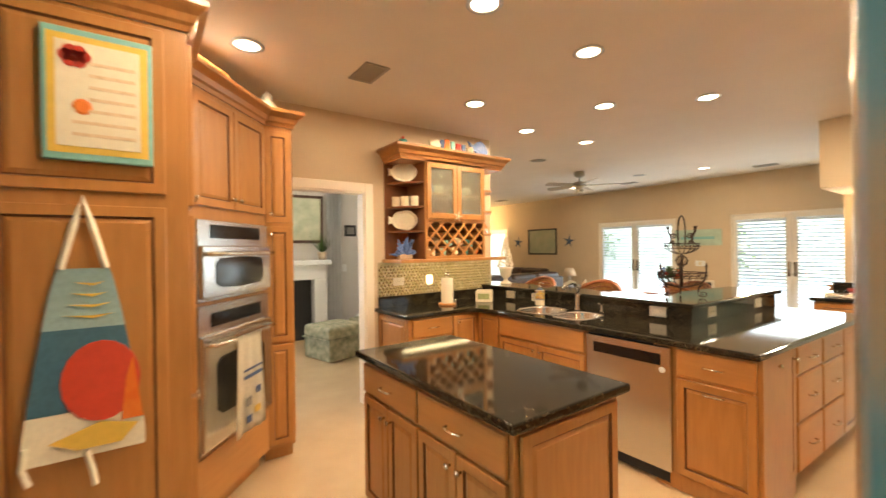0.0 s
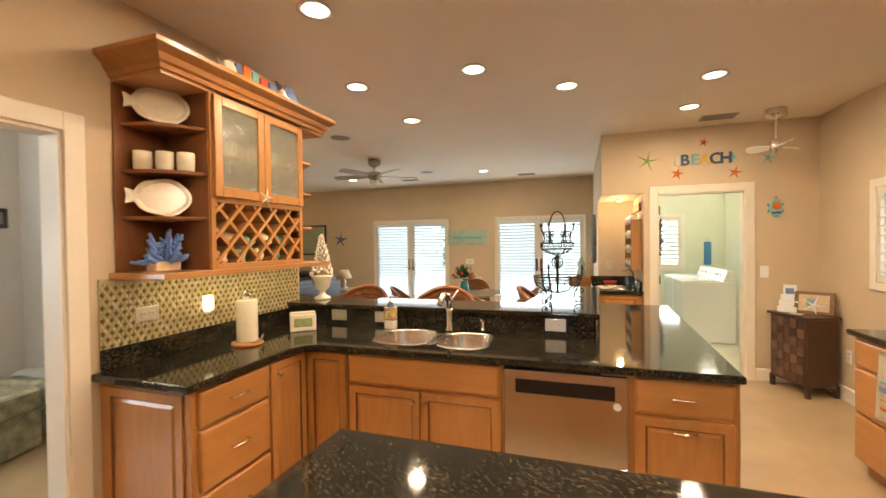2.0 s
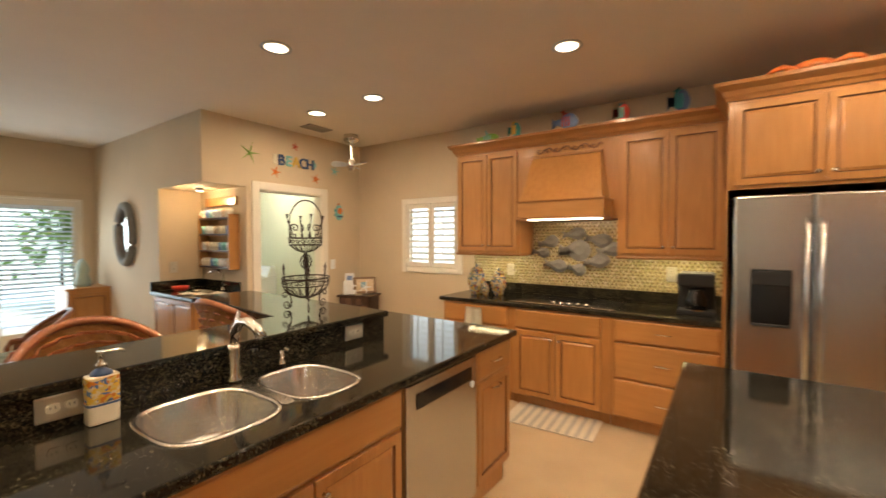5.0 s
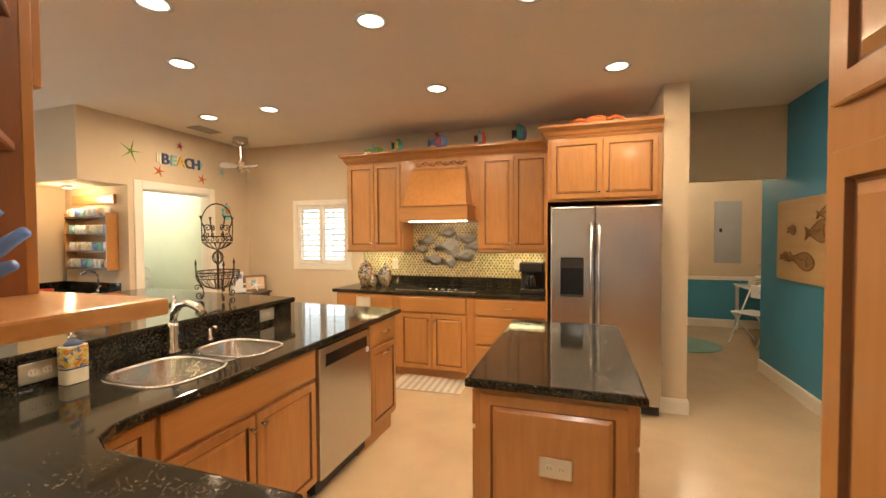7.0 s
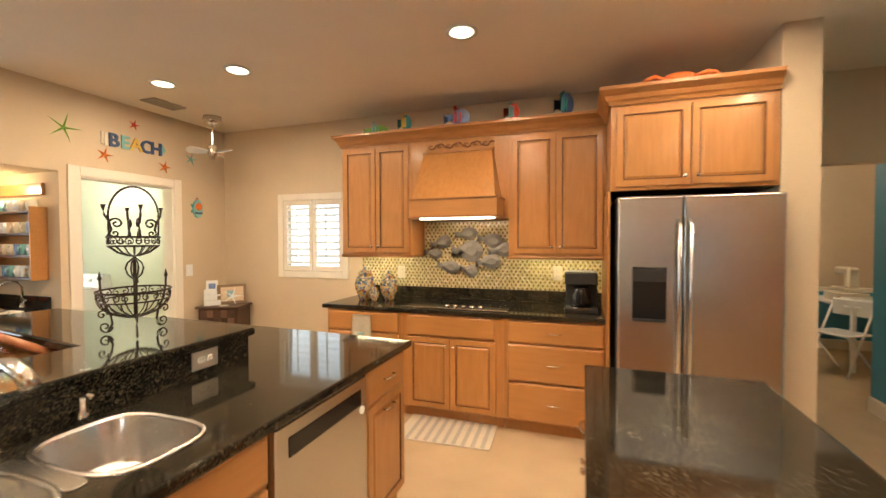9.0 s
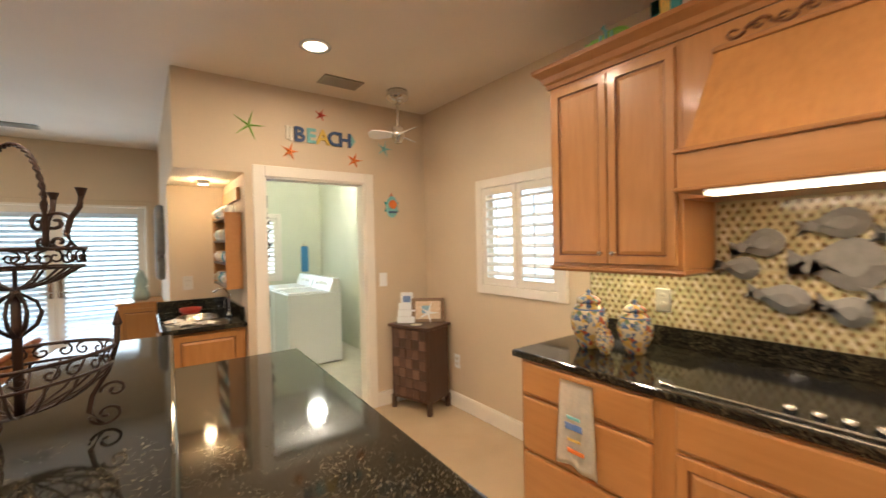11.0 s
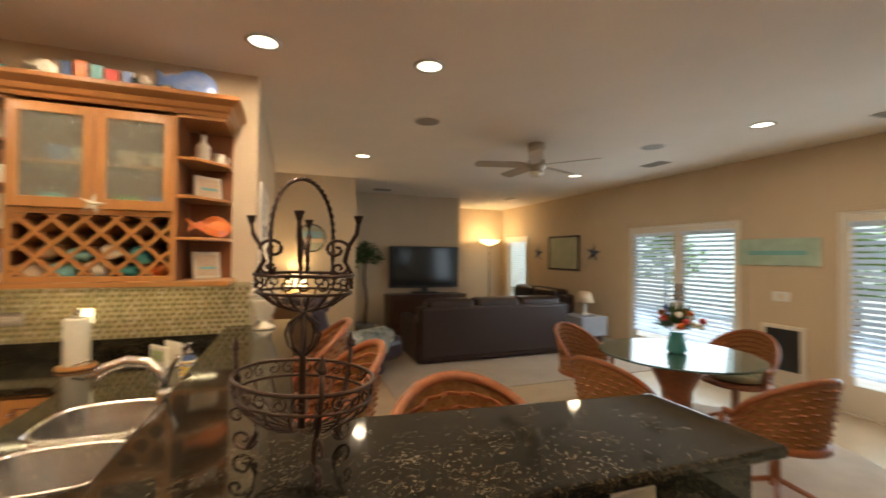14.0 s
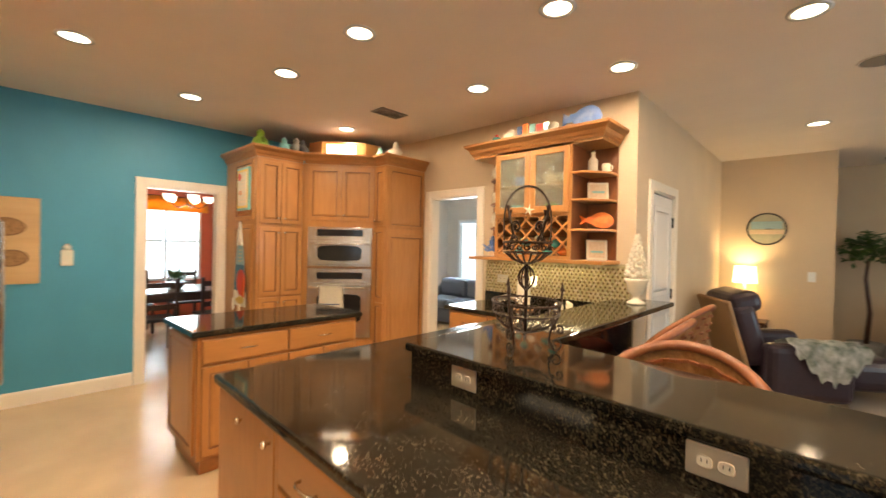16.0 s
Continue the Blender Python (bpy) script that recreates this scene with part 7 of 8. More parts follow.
def rattan_chair(m, seat_z, label, cat_, cushion, stool=False):
    """A rattan tub chair; its back at +y, its open side at -y."""
    c = thing("bar_stool" if stool else "rattan_chair", m, label, cat_, "rattan bar stools" if stool else "rattan dining chairs")
    R = 0.25
    a0, a1 = -0.25, math.pi + 0.25
    top = lambda a: seat_z + 0.13 + (0.30 if stool else 0.27) * max(0, math.sin(a)) ** 0.8
    shell = bmesh.new()
    n, mrows = 26, 9
    grid = []
    for i in range(n + 1):
        a = a0 + (a1 - a0) * i / n
        col = []
        for j in range(mrows + 1):
            z = seat_z - 0.02 + (top(a) - seat_z + 0.02) * j / mrows
            r = R + 0.05 * j / mrows + 0.004 * ((i + j) % 2)
            col.append(shell.verts.new((r * math.cos(a), r * math.sin(a), z)))
        grid.append(col)
    for i in range(n):
        for j in range(mrows):
            shell.faces.new((grid[i][j], grid[i + 1][j], grid[i + 1][j + 1], grid[i][j + 1]))
    bmesh.ops.solidify(shell, geom=shell.faces[:], thickness=0.010)
    part("woven_back", shell, RATTAN2, c)
    wv = bmesh.new()
    for j in range(1, mrows):
        pts = []
        for i in range(n + 1):
            a = a0 + (a1 - a0) * i / n
            z = seat_z - 0.02 + (top(a) - seat_z + 0.02) * j / mrows
            r = R + 0.05 * j / mrows + (0.008 if (i + j) % 2 else -0.014)
            pts.append((r * math.cos(a), r * math.sin(a), z))
        tube(pts, 0.009, 5, bm=wv)
    part("weave", wv, RATTAN, c)
    rim = [((R + 0.055) * math.cos(a), (R + 0.055) * math.sin(a), top(a) + 0.006) for a in [a0 + (a1 - a0) * i / 30 for i in range(31)]]
    rim = [(rim[0][0], rim[0][1] - 0.03, seat_z - 0.05), (rim[0][0], rim[0][1] - 0.03, seat_z + 0.08)] + rim + [(rim[-1][0], rim[-1][1] - 0.03, seat_z + 0.08), (rim[-1][0], rim[-1][1] - 0.03, seat_z - 0.05)]
    part("rim_pole", tube(rim, 0.020, 8), RATTAN, c, smooth=True)
    part("seat", lathe([(0.25, seat_z - 0.05), (0.28, seat_z - 0.04), (0.28, seat_z - 0.01), (0.25, seat_z)], 28), RATTAN, c, smooth=True)
    part("cushion", lathe([(0.20, seat_z + 0.001), (0.24, seat_z + 0.02), (0.24, seat_z + 0.05), (0.20, seat_z + 0.07), (0.001, seat_z + 0.075)], 28), cushion, c, smooth=True)
    if stool:
        for k in range(4):
            a = math.pi / 4 + k * math.pi / 2
            part("leg", tube([(0.20 * math.cos(a), 0.20 * math.sin(a), seat_z - 0.04), (0.26 * math.cos(a), 0.26 * math.sin(a), 0.005)], 0.018, 8), RATTAN, c, smooth=True)
        part("foot_ring", tube(circle(0.225, 0.25, 28), 0.012, 6, True), RATTAN, c, smooth=True)
    else:
        part("column", lathe([(0.03, 0.10), (0.03, seat_z - 0.05)], 14), RATTAN, c)
        for k in range(4):
            a = math.pi / 4 + k * math.pi / 2
            part("foot", tube([(0.02 * math.cos(a), 0.02 * math.sin(a), 0.14), (0.18 * math.cos(a), 0.18 * math.sin(a), 0.08), (0.29 * math.cos(a), 0.29 * math.sin(a), 0.015)], 0.017, 7), RATTAN, c, smooth=True)
    return c


for x, y, a in ((3.87, 1.69, 4), (3.43, 2.58, -88), (3.38, 3.36, -94)):
    rattan_chair(pose(x, y, 0, 0, 0, a), 0.68, "rattan swivel bar stool with woven back and red cushion", "bar stool", REDCUSH, True)
for x, y in ((5.55, 2.98), (6.10, 3.95), (7.20, 3.25), (6.25, 2.36)):
    a = math.degrees(math.atan2(3.18 - y, 6.38 - x)) + 90
    rattan_chair(pose(x, y, 0, 0, 0, a), 0.44, "rattan tub dining chair with floral cushion", "chair", FLORAL)
dt = thing("dining_table", pose(6.38, 3.18, 0), "round glass-topped rattan dining table", "table")
TGLASS = mat("table_glass", (0.05, 0.09, 0.08), 0.04, coat=0.5)
part("glass_top", lathe([(0.60, 0.735), (0.615, 0.74), (0.615, 0.748), (0.60, 0.752), (0.001, 0.752)], 48), TGLASS, dt, smooth=False)
part("pedestal", lathe([(0.28, 0.002), (0.26, 0.05), (0.10, 0.15), (0.12, 0.45), (0.24, 0.70), (0.24, 0.733)], 24), RATTAN, dt, smooth=True)
solid("round_area_rug", lathe([(1.25, 0.001), (1.26, 0.005), (1.25, 0.011), (0.001, 0.011)], 56), mat("cream_area_rug", (0.55, 0.47, 0.38), 0.95, grain=0.5, scale=5, bump=0.2, color2=(0.42, 0.33, 0.25)), "round cream area rug beneath the dining table", "rug", pose(6.38, 3.0, 0), smooth=False)
solid("carpet", box(4.4, 8.3, 4.9, 8.3, 0.001, 0.012, 0.004), mat("beige_carpet", (0.44, 0.36, 0.28), 0.95, grain=0.4, scale=80, bump=0.4), "large beige carpet beneath the sofas", "carpet")
fl = thing("flower_arrangement", pose(6.38, 3.18, 0.753), "glass vase of mixed orange and blue flowers with greenery", "flowers")
part("vase", lathe([(0.06, 0), (0.08, 0.02), (0.07, 0.10), (0.05, 0.15), (0.06, 0.17)], 18), TEAL, fl, smooth=True)
random.seed(21)
LEAF = mat("leaf_green", (0.06, 0.12, 0.03), 0.6, grain=0.4, scale=30, spread=0.3)
lv = bmesh.new()
for k in range(110):
    a, e = random.uniform(0, 6.28), random.uniform(0.1, 1.4)
    L_ = random.uniform(0.12, 0.26)
    d = Vector((math.cos(a) * math.cos(e), math.sin(a) * math.cos(e), math.sin(e)))
    p0 = Vector((0, 0, 0.17)) + d * L_ * 0.5
    p1 = p0 + d * L_ * 0.6
    sd = d.cross(Vector((0, 0, 1))).normalized() * random.uniform(0.012, 0.028)
    q = [lv.verts.new(p0), lv.verts.new((p0 + p1) / 2 + sd), lv.verts.new(p1), lv.verts.new((p0 + p1) / 2 - sd)]
    lv.faces.new(q)
part("foliage", lv, LEAF, fl)
for k in range(16):
    a, e = random.uniform(0, 6.28), random.uniform(0.2, 1.3)
    d = Vector((math.cos(a) * math.cos(e), math.sin(a) * math.cos(e), math.sin(e))) * random.uniform(0.16, 0.24)
    b = bmesh.new()
    bmesh.ops.create_icosphere(b, subdivisions=2, radius=0.028)
    for vv in b.verts:
        vv.co *= 1 + 0.25 * math.sin(7 * math.atan2(vv.co.y, vv.co.x)) * (1 - abs(vv.co.z) / 0.03)
    part("flower", b, (ORANGE, BLUEGL, RED, CREAM)[k % 4], fl, at=Matrix.Translation(Vector((0, 0, 0.17)) + d))


def sofa(m, w, label, mm, name="sofa", d=0.95, h=0.92):
    """A sofa whose back is at +y."""
    s_ = thing(name, m, label, "sofa")
    part("base", box(-w / 2 + 0.02, w / 2 - 0.02, -d / 2, d / 2 - 0.02, 0.04, 0.30, 0.03, seg=2), mm, s_)
    part("back", box(-w / 2 + 0.05, w / 2 - 0.05, d / 2 - 0.26, d / 2, 0.08, h - 0.10, 0.05, seg=3), mm, s_, smooth=False)
    n = max(1, round(w / 0.85))
    for k in range(n):
        x0, x1 = -w / 2 + 0.16 + (w - 0.32) * k / n, -w / 2 + 0.16 + (w - 0.32) * (k + 1) / n
        part("seat_cushion", box(x0 + 0.005, x1 - 0.005, -d / 2 - 0.02, d / 2 - 0.24, 0.30, 0.47, 0.05, seg=3), mm, s_)
        part("back_cushion", box(x0 + 0.005, x1 - 0.005, d / 2 - 0.36, d / 2 - 0.02, 0.45, h, 0.08, seg=3), mm, s_)
    for sx in (-1, 1):
        part("arm", box(min(sx * w / 2, sx * (w / 2 - 0.20)), max(sx * w / 2, sx * (w / 2 - 0.20)), -d / 2, d / 2 - 0.05, 0.05, 0.64, 0.06, seg=3), mm, s_)
    return s_


sofa(pose(6.25, 6.52, 0, 0, 0, 180), 2.55, "long dark brown leather sofa seen from its back", LEATHER)
sofa(pose(7.95, 8.0, 0, 0, 0, -90), 1.9, "dark brown leather loveseat along the wall", LEATHER, "loveseat")
RECL = pose(3.80, 5.80, 0, 0, 0, 122)
recl = thing("recliner", RECL, "plum leather recliner armchair with a raised footrest", "armchair")
part("seat", box(-0.31, 0.31, -0.42, 0.25, 0.18, 0.46, 0.06, seg=3), PLUM, recl)
back = part("backrest", join(bmesh.new(), box(-0.36, 0.36, -0.11, 0.11, 0.0, 0.62, 0.07, seg=3), pose(0, 0.26, 0.34, -16)), PLUM, recl)
part("head_pillow", join(bmesh.new(), box(-0.33, 0.33, -0.20, 0.09, 0.52, 0.74, 0.08, seg=3), pose(0, 0.26, 0.34, -16)), PLUM, recl)
part("back_cover", join(bmesh.new(), box(-0.37, 0.37, 0.10, 0.15, -0.20, 0.70, 0.02, seg=2), pose(0, 0.26, 0.34, -16)), mat("tan_leather", (0.30, 0.19, 0.10), 0.5, grain=0.15, scale=40, bump=0.1), recl, "tan leather back of the chair")
for sx in (-0.41, 0.41):
    part("arm", box(sx - 0.10, sx + 0.10, -0.46, 0.28, 0.06, 0.60, 0.08, seg=3), PLUM, recl)
part("footrest", box(-0.34, 0.34, -0.98, -0.47, 0.14, 0.47, 0.11, seg=4), PLUM, recl)
part("base", box(-0.30, 0.30, -0.35, 0.30, 0.01, 0.18), MATTE, recl)
# the throw lies over the seat and one arm, and its corner hangs down outside
th = bmesh.new()
nx, ny = 20, 18
line = [(-0.02, 0.485), (-0.18, 0.49), (-0.27, 0.52), (-0.31, 0.60), (-0.36, 0.635), (-0.45, 0.635), (-0.515, 0.60), (-0.545, 0.50), (-0.55, 0.38), (-0.56, 0.26)]
rows_ = []
for i_ in range(nx + 1):
    row_ = []
    for j_ in range(ny + 1):
        v_ = j_ / ny
        u_ = i_ / nx * (0.74 + 0.26 * math.sin(math.pi * v_) + 0.03 * math.sin(j_ * 2.3)) * (len(line) - 1)
        q_ = min(int(u_), len(line) - 2)
        fx_ = u_ - q_
        x_ = line[q_][0] * (1 - fx_) + line[q_ + 1][0] * fx_
        z_ = line[q_][1] * (1 - fx_) + line[q_ + 1][1] * fx_
        wob = 0.014 * math.sin(j_ * 1.9 + i_ * 0.7) + 0.010 * math.sin(j_ * 3.1 - i_ * 1.3)
        row_.append(th.verts.new((x_ - abs(wob) * (1 if u_ > 5 else 0), 0.10 - 0.62 * v_ + 0.03 * math.sin(i_ * 0.9), z_ + abs(wob))))
    rows_.append(row_)
for i_ in range(nx):
    for j_ in range(ny):
        th.faces.new((rows_[i_][j_], rows_[i_ + 1][j_], rows_[i_ + 1][j_ + 1], rows_[i_][j_ + 1]))
bmesh.ops.solidify(th, geom=th.faces[:], thickness=0.014)
solid("throw_blanket", th, mat("floral_throw", (0.72, 0.74, 0.72), 0.95, grain=1.0, scale=11, color2=(0.10, 0.16, 0.11), bump=0.4), "white and green floral throw draped over the recliner arm", "blanket", RECL, smooth=True)


def shade_lamp(name, m, h, r0, r1, sh, label, emit):
    l_ = thing(name, m, label, "lamp")
    part("base", lathe([(0.09, 0), (0.09, 0.015), (0.02, 0.03), (0.05, h * 0.35), (0.06, h * 0.5), (0.015, h * 0.7), (0.012, h)], 20), CREAM, l_, smooth=True)
    b = lathe([(r0, h), (r1, h + sh), (r1 - 0.004, h + sh), (r0 - 0.004, h)], 28)
    part("shade", b, mat("lit_" + name, (1.0, 0.80, 0.45), 0.8, emit=emit), l_, "glowing cream lamp shade", True)
    return l_


et = thing("end_table", pose(3.42, 6.93, 0), "small dark wooden end table by the wall", "table")
part("top", box(-0.25, 0.25, -0.2, 0.2, 0.56, 0.59, 0.004), DARKWOOD, et)
for x in (-0.22, 0.22):
    for y in (-0.17, 0.17):
        part("leg", box(x - 0.02, x + 0.02, y - 0.02, y + 0.02, 0.0, 0.56), DARKWOOD, et)
shade_lamp("table_lamp", pose(3.42, 6.98, 0.591), 0.48, 0.135, 0.115, 0.22, "lit table lamp with cream drum shade", 5)
fl_ = thing("floor_lamp", pose(7.95, 9.75, 0), "torchiere floor lamp casting light up the wall", "lamp")
part("base", lathe([(0.15, 0), (0.15, 0.02), (0.02, 0.04)], 24), IRON, fl_, smooth=True)
part("pole", lathe([(0.014, 0.03), (0.014, 1.82)], 10), IRON, fl_)
part("bowl", lathe([(0.03, 1.80), (0.18, 1.86), (0.24, 1.94), (0.235, 1.945), (0.16, 1.87), (0.02, 1.815)], 28), mat("lit_torchiere", (1.0, 0.72, 0.36), 0.8, emit=6), fl_, "glowing amber glass bowl", True)
ck2 = thing("wall_clock", pose(3.62, 7.148, 1.79), "round blue-green clock plate with dark rim", "clock")
part("face", lathe([(0.001, 0.02), (0.20, 0.018), (0.20, 0.004), (0.001, 0.004)], 36, pose(0, 0, 0, 90)), mat("clock_face", (0.42, 0.40, 0.28), 0.5, grain=0.5, scale=9, color2=(0.20, 0.24, 0.20)), ck2)
part("scene_band", box(-0.165, 0.165, -0.023, -0.019, 0.0, 0.10, 0.002), APL, ck2)
part("scene_band", box(-0.185, 0.185, -0.023, -0.019, -0.07, -0.01, 0.002), SAND, ck2)
part("rim", tube([(0.205 * math.cos(a), -0.014, 0.205 * math.sin(a)) for a in [k * math.pi / 20 for k in range(40)]], 0.011, 8, True), MATTE, ck2, smooth=True)
part("pointer", box(-0.004, 0.08, -0.026, -0.023, -0.004, 0.004), MATTE, ck2)
outlet(pose(4.08, 7.148, 1.18), False, PURE, "switch")
tv = thing("television", pose(5.85, 8.45, 0.80), "large flat television switched off on a dark cabinet", "television")
part("bezel", box(-0.72, 0.72, -0.03, 0.03, 0.10, 0.92, 0.008), MATTE, tv)
part("screen", box(-0.69, 0.69, -0.034, -0.029, 0.14, 0.89), BLACK, tv, "glossy black screen")
part("stand", box(-0.25, 0.25, -0.12, 0.12, 0.0, 0.02, 0.005), MATTE, tv)
part("neck", box(-0.06, 0.06, -0.02, 0.02, 0.02, 0.12), MATTE, tv)
tc = thing("tv_cabinet", pose(5.85, 8.35, 0), "dark wooden television cabinet with doors", "cabinet")
part("body", box(-0.78, 0.78, -0.22, 0.22, 0.06, 0.79, 0.006), DARKWOOD, tc)
for k in range(3):
    part("door", panel(-0.76 + 0.51 * k, -0.27 + 0.51 * k, 0.10, 0.76, -0.22, 0.018), DARKWOOD, tc)
part("plinth", box(-0.74, 0.74, -0.18, 0.2, 0.001, 0.06), MATTE, tc)
tr_ = thing("potted_tree", pose(4.62, 8.15, 0), "artificial potted tree with round leafy crown", "plant")
part("pot", lathe([(0.16, 0), (0.20, 0.28), (0.18, 0.30), (0.02, 0.28)], 24), STONE, tr_, smooth=True)
part("trunk", tube([(0, 0, 0.26), (0.03, 0, 0.7), (-0.02, 0.02, 1.15), (0.0, 0, 1.4)], 0.03, 8, taper=0.6), DARKWOOD, tr_, smooth=True)
random.seed(33)
cv = bmesh.new()
for k in range(420):
    a, e = random.uniform(0, 6.28), random.uniform(-0.7, 1.5)
    r = random.uniform(0.10, 0.34)
    p = Vector((r * math.cos(a) * math.cos(e), r * math.sin(a) * math.cos(e), 1.52 + 0.8 * r * math.sin(e)))
    d = Vector((random.uniform(-1, 1), random.uniform(-1, 1), random.uniform(-0.6, 0.4))).normalized() * 0.10
    sd = d.cross(Vector((0.3, 0.2, 1))).normalized() * 0.03
    cv.faces.new([cv.verts.new(p), cv.verts.new(p + d * 0.5 + sd), cv.verts.new(p + d), cv.verts.new(p + d * 0.5 - sd)])
part("crown", cv, LEAF, tr_)
mp_ = thing("framed_map", pose(FX, 7.60, 1.27, 0, 0, -90), "green nautical chart in a black frame", "picture")
mf = bmesh.new()
for b_ in ((-0.50, -0.46, 0, 0.70), (0.46, 0.50, 0, 0.70), (-0.46, 0.46, 0, 0.04), (-0.46, 0.46, 0.66, 0.70)):
    box(b_[0], b_[1], -0.03, -0.002, b_[2], b_[3], 0.004, mf)
part("frame", mf, MATTE, mp_)
part("chart", box(-0.46, 0.46, -0.014, -0.004, 0.04, 0.66), mat("chart_print", (0.34, 0.40, 0.28), 0.6, grain=0.7, scale=5, color2=(0.48, 0.46, 0.34)), mp_)
for y in (6.72, 8.50):
    solid("starfish", star(0.19, 0.03, 5, 0.28), mat("blue_star", (0.06, 0.10, 0.17), 0.6), "large dark blue starfish on the wall", "wall ornament", pose(FX - 0.002, y, 1.62, 0, 8, -90), "blue starfish")
lt = thing("long_sign", pose(FX, 3.69, 1.47, 0, 0, -90), "long pale aqua painted sign with faded lettering", "wall sign")
part("board", box(-0.42, 0.42, -0.025, -0.002, 0, 0.31, 0.004), mat("pale_aqua", (0.45, 0.60, 0.50), 0.6, grain=0.4, scale=12), lt)
part("text_bar", box(-0.30, 0.30, -0.028, -0.024, 0.12, 0.17), AQUA, lt)
th_ = thing("wall_thermostat", pose(FX, 3.65, 1.12, 0, 0, -90), "white wall control plate with switches", "switch")
part("plate", box(-0.09, 0.09, -0.012, -0.001, -0.055, 0.055, 0.004), PURE, th_)
part("rocker", box(-0.03, 0.03, -0.016, -0.011, -0.035, 0.035, 0.002), CREAM, th_)
bn = thing("pet_door_frame", pose(FX, 3.62, 0, 0, 0, -90), "dark picture panel leaning in a pale frame", "picture")
part("frame", box(-0.22, 0.22, -0.035, -0.002, 0.14, 0.80, 0.006), WHITE, bn)
part("panel", box(-0.17, 0.17, -0.042, -0.034, 0.30, 0.76), MATTE, bn)
# console with a pale figure by the second doors
cs = thing("console_table", pose(8.25, 1.46, 0), "low wooden console beside the french doors", "console")
part("top", box(-0.28, 0.28, -0.24, 0.24, 0.84, 0.87, 0.004), WOODX, cs)
part("body", box(-0.26, 0.26, -0.22, 0.22, 0.02, 0.84, 0.004), WOOD, cs)
part("door", panel(-0.2, 0.2, 0.08, 0.80, 0, 0.016), WOOD, cs, at=pose(-0.26, 0, 0, 0, 0, -90))
solid("pale_statuette", lathe([(0.08, 0), (0.09, 0.06), (0.06, 0.16), (0.08, 0.22), (0.05, 0.30), (0.02, 0.36)], 18), mat("sage_ceramic", (0.36, 0.44, 0.38), 0.5), "pale green shell-like statuette on the console", "ornament", pose(8.25, 1.46, 0.871), smooth=True)
st = thing("side_table", pose(8.0, 6.30, 0), "small side table with a pale cloth and shaded lamp", "table")
part("top", box(-0.25, 0.25, -0.25, 0.25, 0.53, 0.56, 0.004), DARKWOOD, st)
part("pedestal", box(-0.20, 0.20, -0.20, 0.20, 0.0, 0.53), DARKWOOD, st)
part("cloth", box(-0.26, 0.26, -0.26, 0.26, 0.25, 0.565, 0.01), mat("grey_cloth", (0.30, 0.31, 0.34), 0.9), st)
sl = thing("table_lamp", pose(8.0, 6.30, 0.566), "unlit lamp with a beige shade on a side table", "lamp")
part("base", lathe([(0.07, 0), (0.07, 0.02), (0.03, 0.05), (0.04, 0.15), (0.012, 0.22)], 16), CREAM, sl, smooth=True)
part("shade", lathe([(0.16, 0.22), (0.09, 0.40), (0.086, 0.40), (0.156, 0.22)], 24), SAND, sl, smooth=True)

# ---------------------------------------------------------------- dining room
dn = thing("formal_dining_table", pose(-2.9, 2.0, 0), "dark wooden dining table in the coral room", "table")
part("top", box(-0.55, 0.55, -0.8, 0.8, 0.72, 0.755, 0.01), DARKWOOD, dn)
part("apron_frame", box(-0.48, 0.48, -0.72, 0.72, 0.62, 0.72), DARKWOOD, dn)
for x in (-0.45, 0.45):
    for y in (-0.7, 0.7):
        part("leg", lathe([(0.04, 0), (0.03, 0.1), (0.045, 0.5), (0.035, 0.62)], 12, pose(x, y, 0)), DARKWOOD, dn, smooth=True)


def wood_chair(m):
    c = thing("dining_chair", m, "dark wooden dining chair with ladder back", "chair", "formal dining chairs")
    part("seat", box(-0.22, 0.22, -0.22, 0.22, 0.43, 0.47, 0.01), MATTE, c)
    for x in (-0.2, 0.2):
        part("leg", box(x - 0.02, x + 0.02, -0.21, -0.17, 0, 0.43), DARKWOOD, c)
        part("back_leg", box(x - 0.02, x + 0.02, 0.18, 0.22, 0, 0.98), DARKWOOD, c)
    for z in (0.58, 0.72, 0.86):
        part("back_slat", box(-0.18, 0.18, 0.19, 0.21, z, z + 0.07, 0.006), DARKWOOD, c)
    return c


first = wood_chair(pose(-2.15, 2.25, 0, 0, 0, -90))
for x, y, a in ((-2.15, 1.55, -90), (-3.7, 2.3, 90), (-3.7, 1.6, 90), (-2.9, 3.05, 0)):
    copy_thing(first, pose(x, y, 0, 0, 0, a))
cl = thing("chandelier", pose(-2.9, 2.1, CEIL), "dark chandelier with white glass shades", "chandelier")
part("rod", lathe([(0.01, -0.75), (0.01, 0)], 8), IRON, cl)
for k in range(5):
    a = k * 2 * math.pi / 5
    part("arm", tube([(0, 0, -0.72), (0.15 * math.cos(a), 0.15 * math.sin(a), -0.78), (0.28 * math.cos(a), 0.28 * math.sin(a), -0.70)], 0.008, 6), IRON, cl, smooth=True)
    part("shade", lathe([(0.03, -0.69), (0.06, -0.66), (0.075, -0.60), (0.07, -0.60)], 16, pose(0.28 * math.cos(a), 0.28 * math.sin(a), 0)), mat("shade_glass%d" % k, (1.0, 0.9, 0.75), 0.4, emit=2.5), cl, smooth=True)
va = thing("window_valance", pose(-4.46, 1.5, 2.0, 0, 0, 90), "orange fabric valance over the dining window", "valance")
vb = bmesh.new()
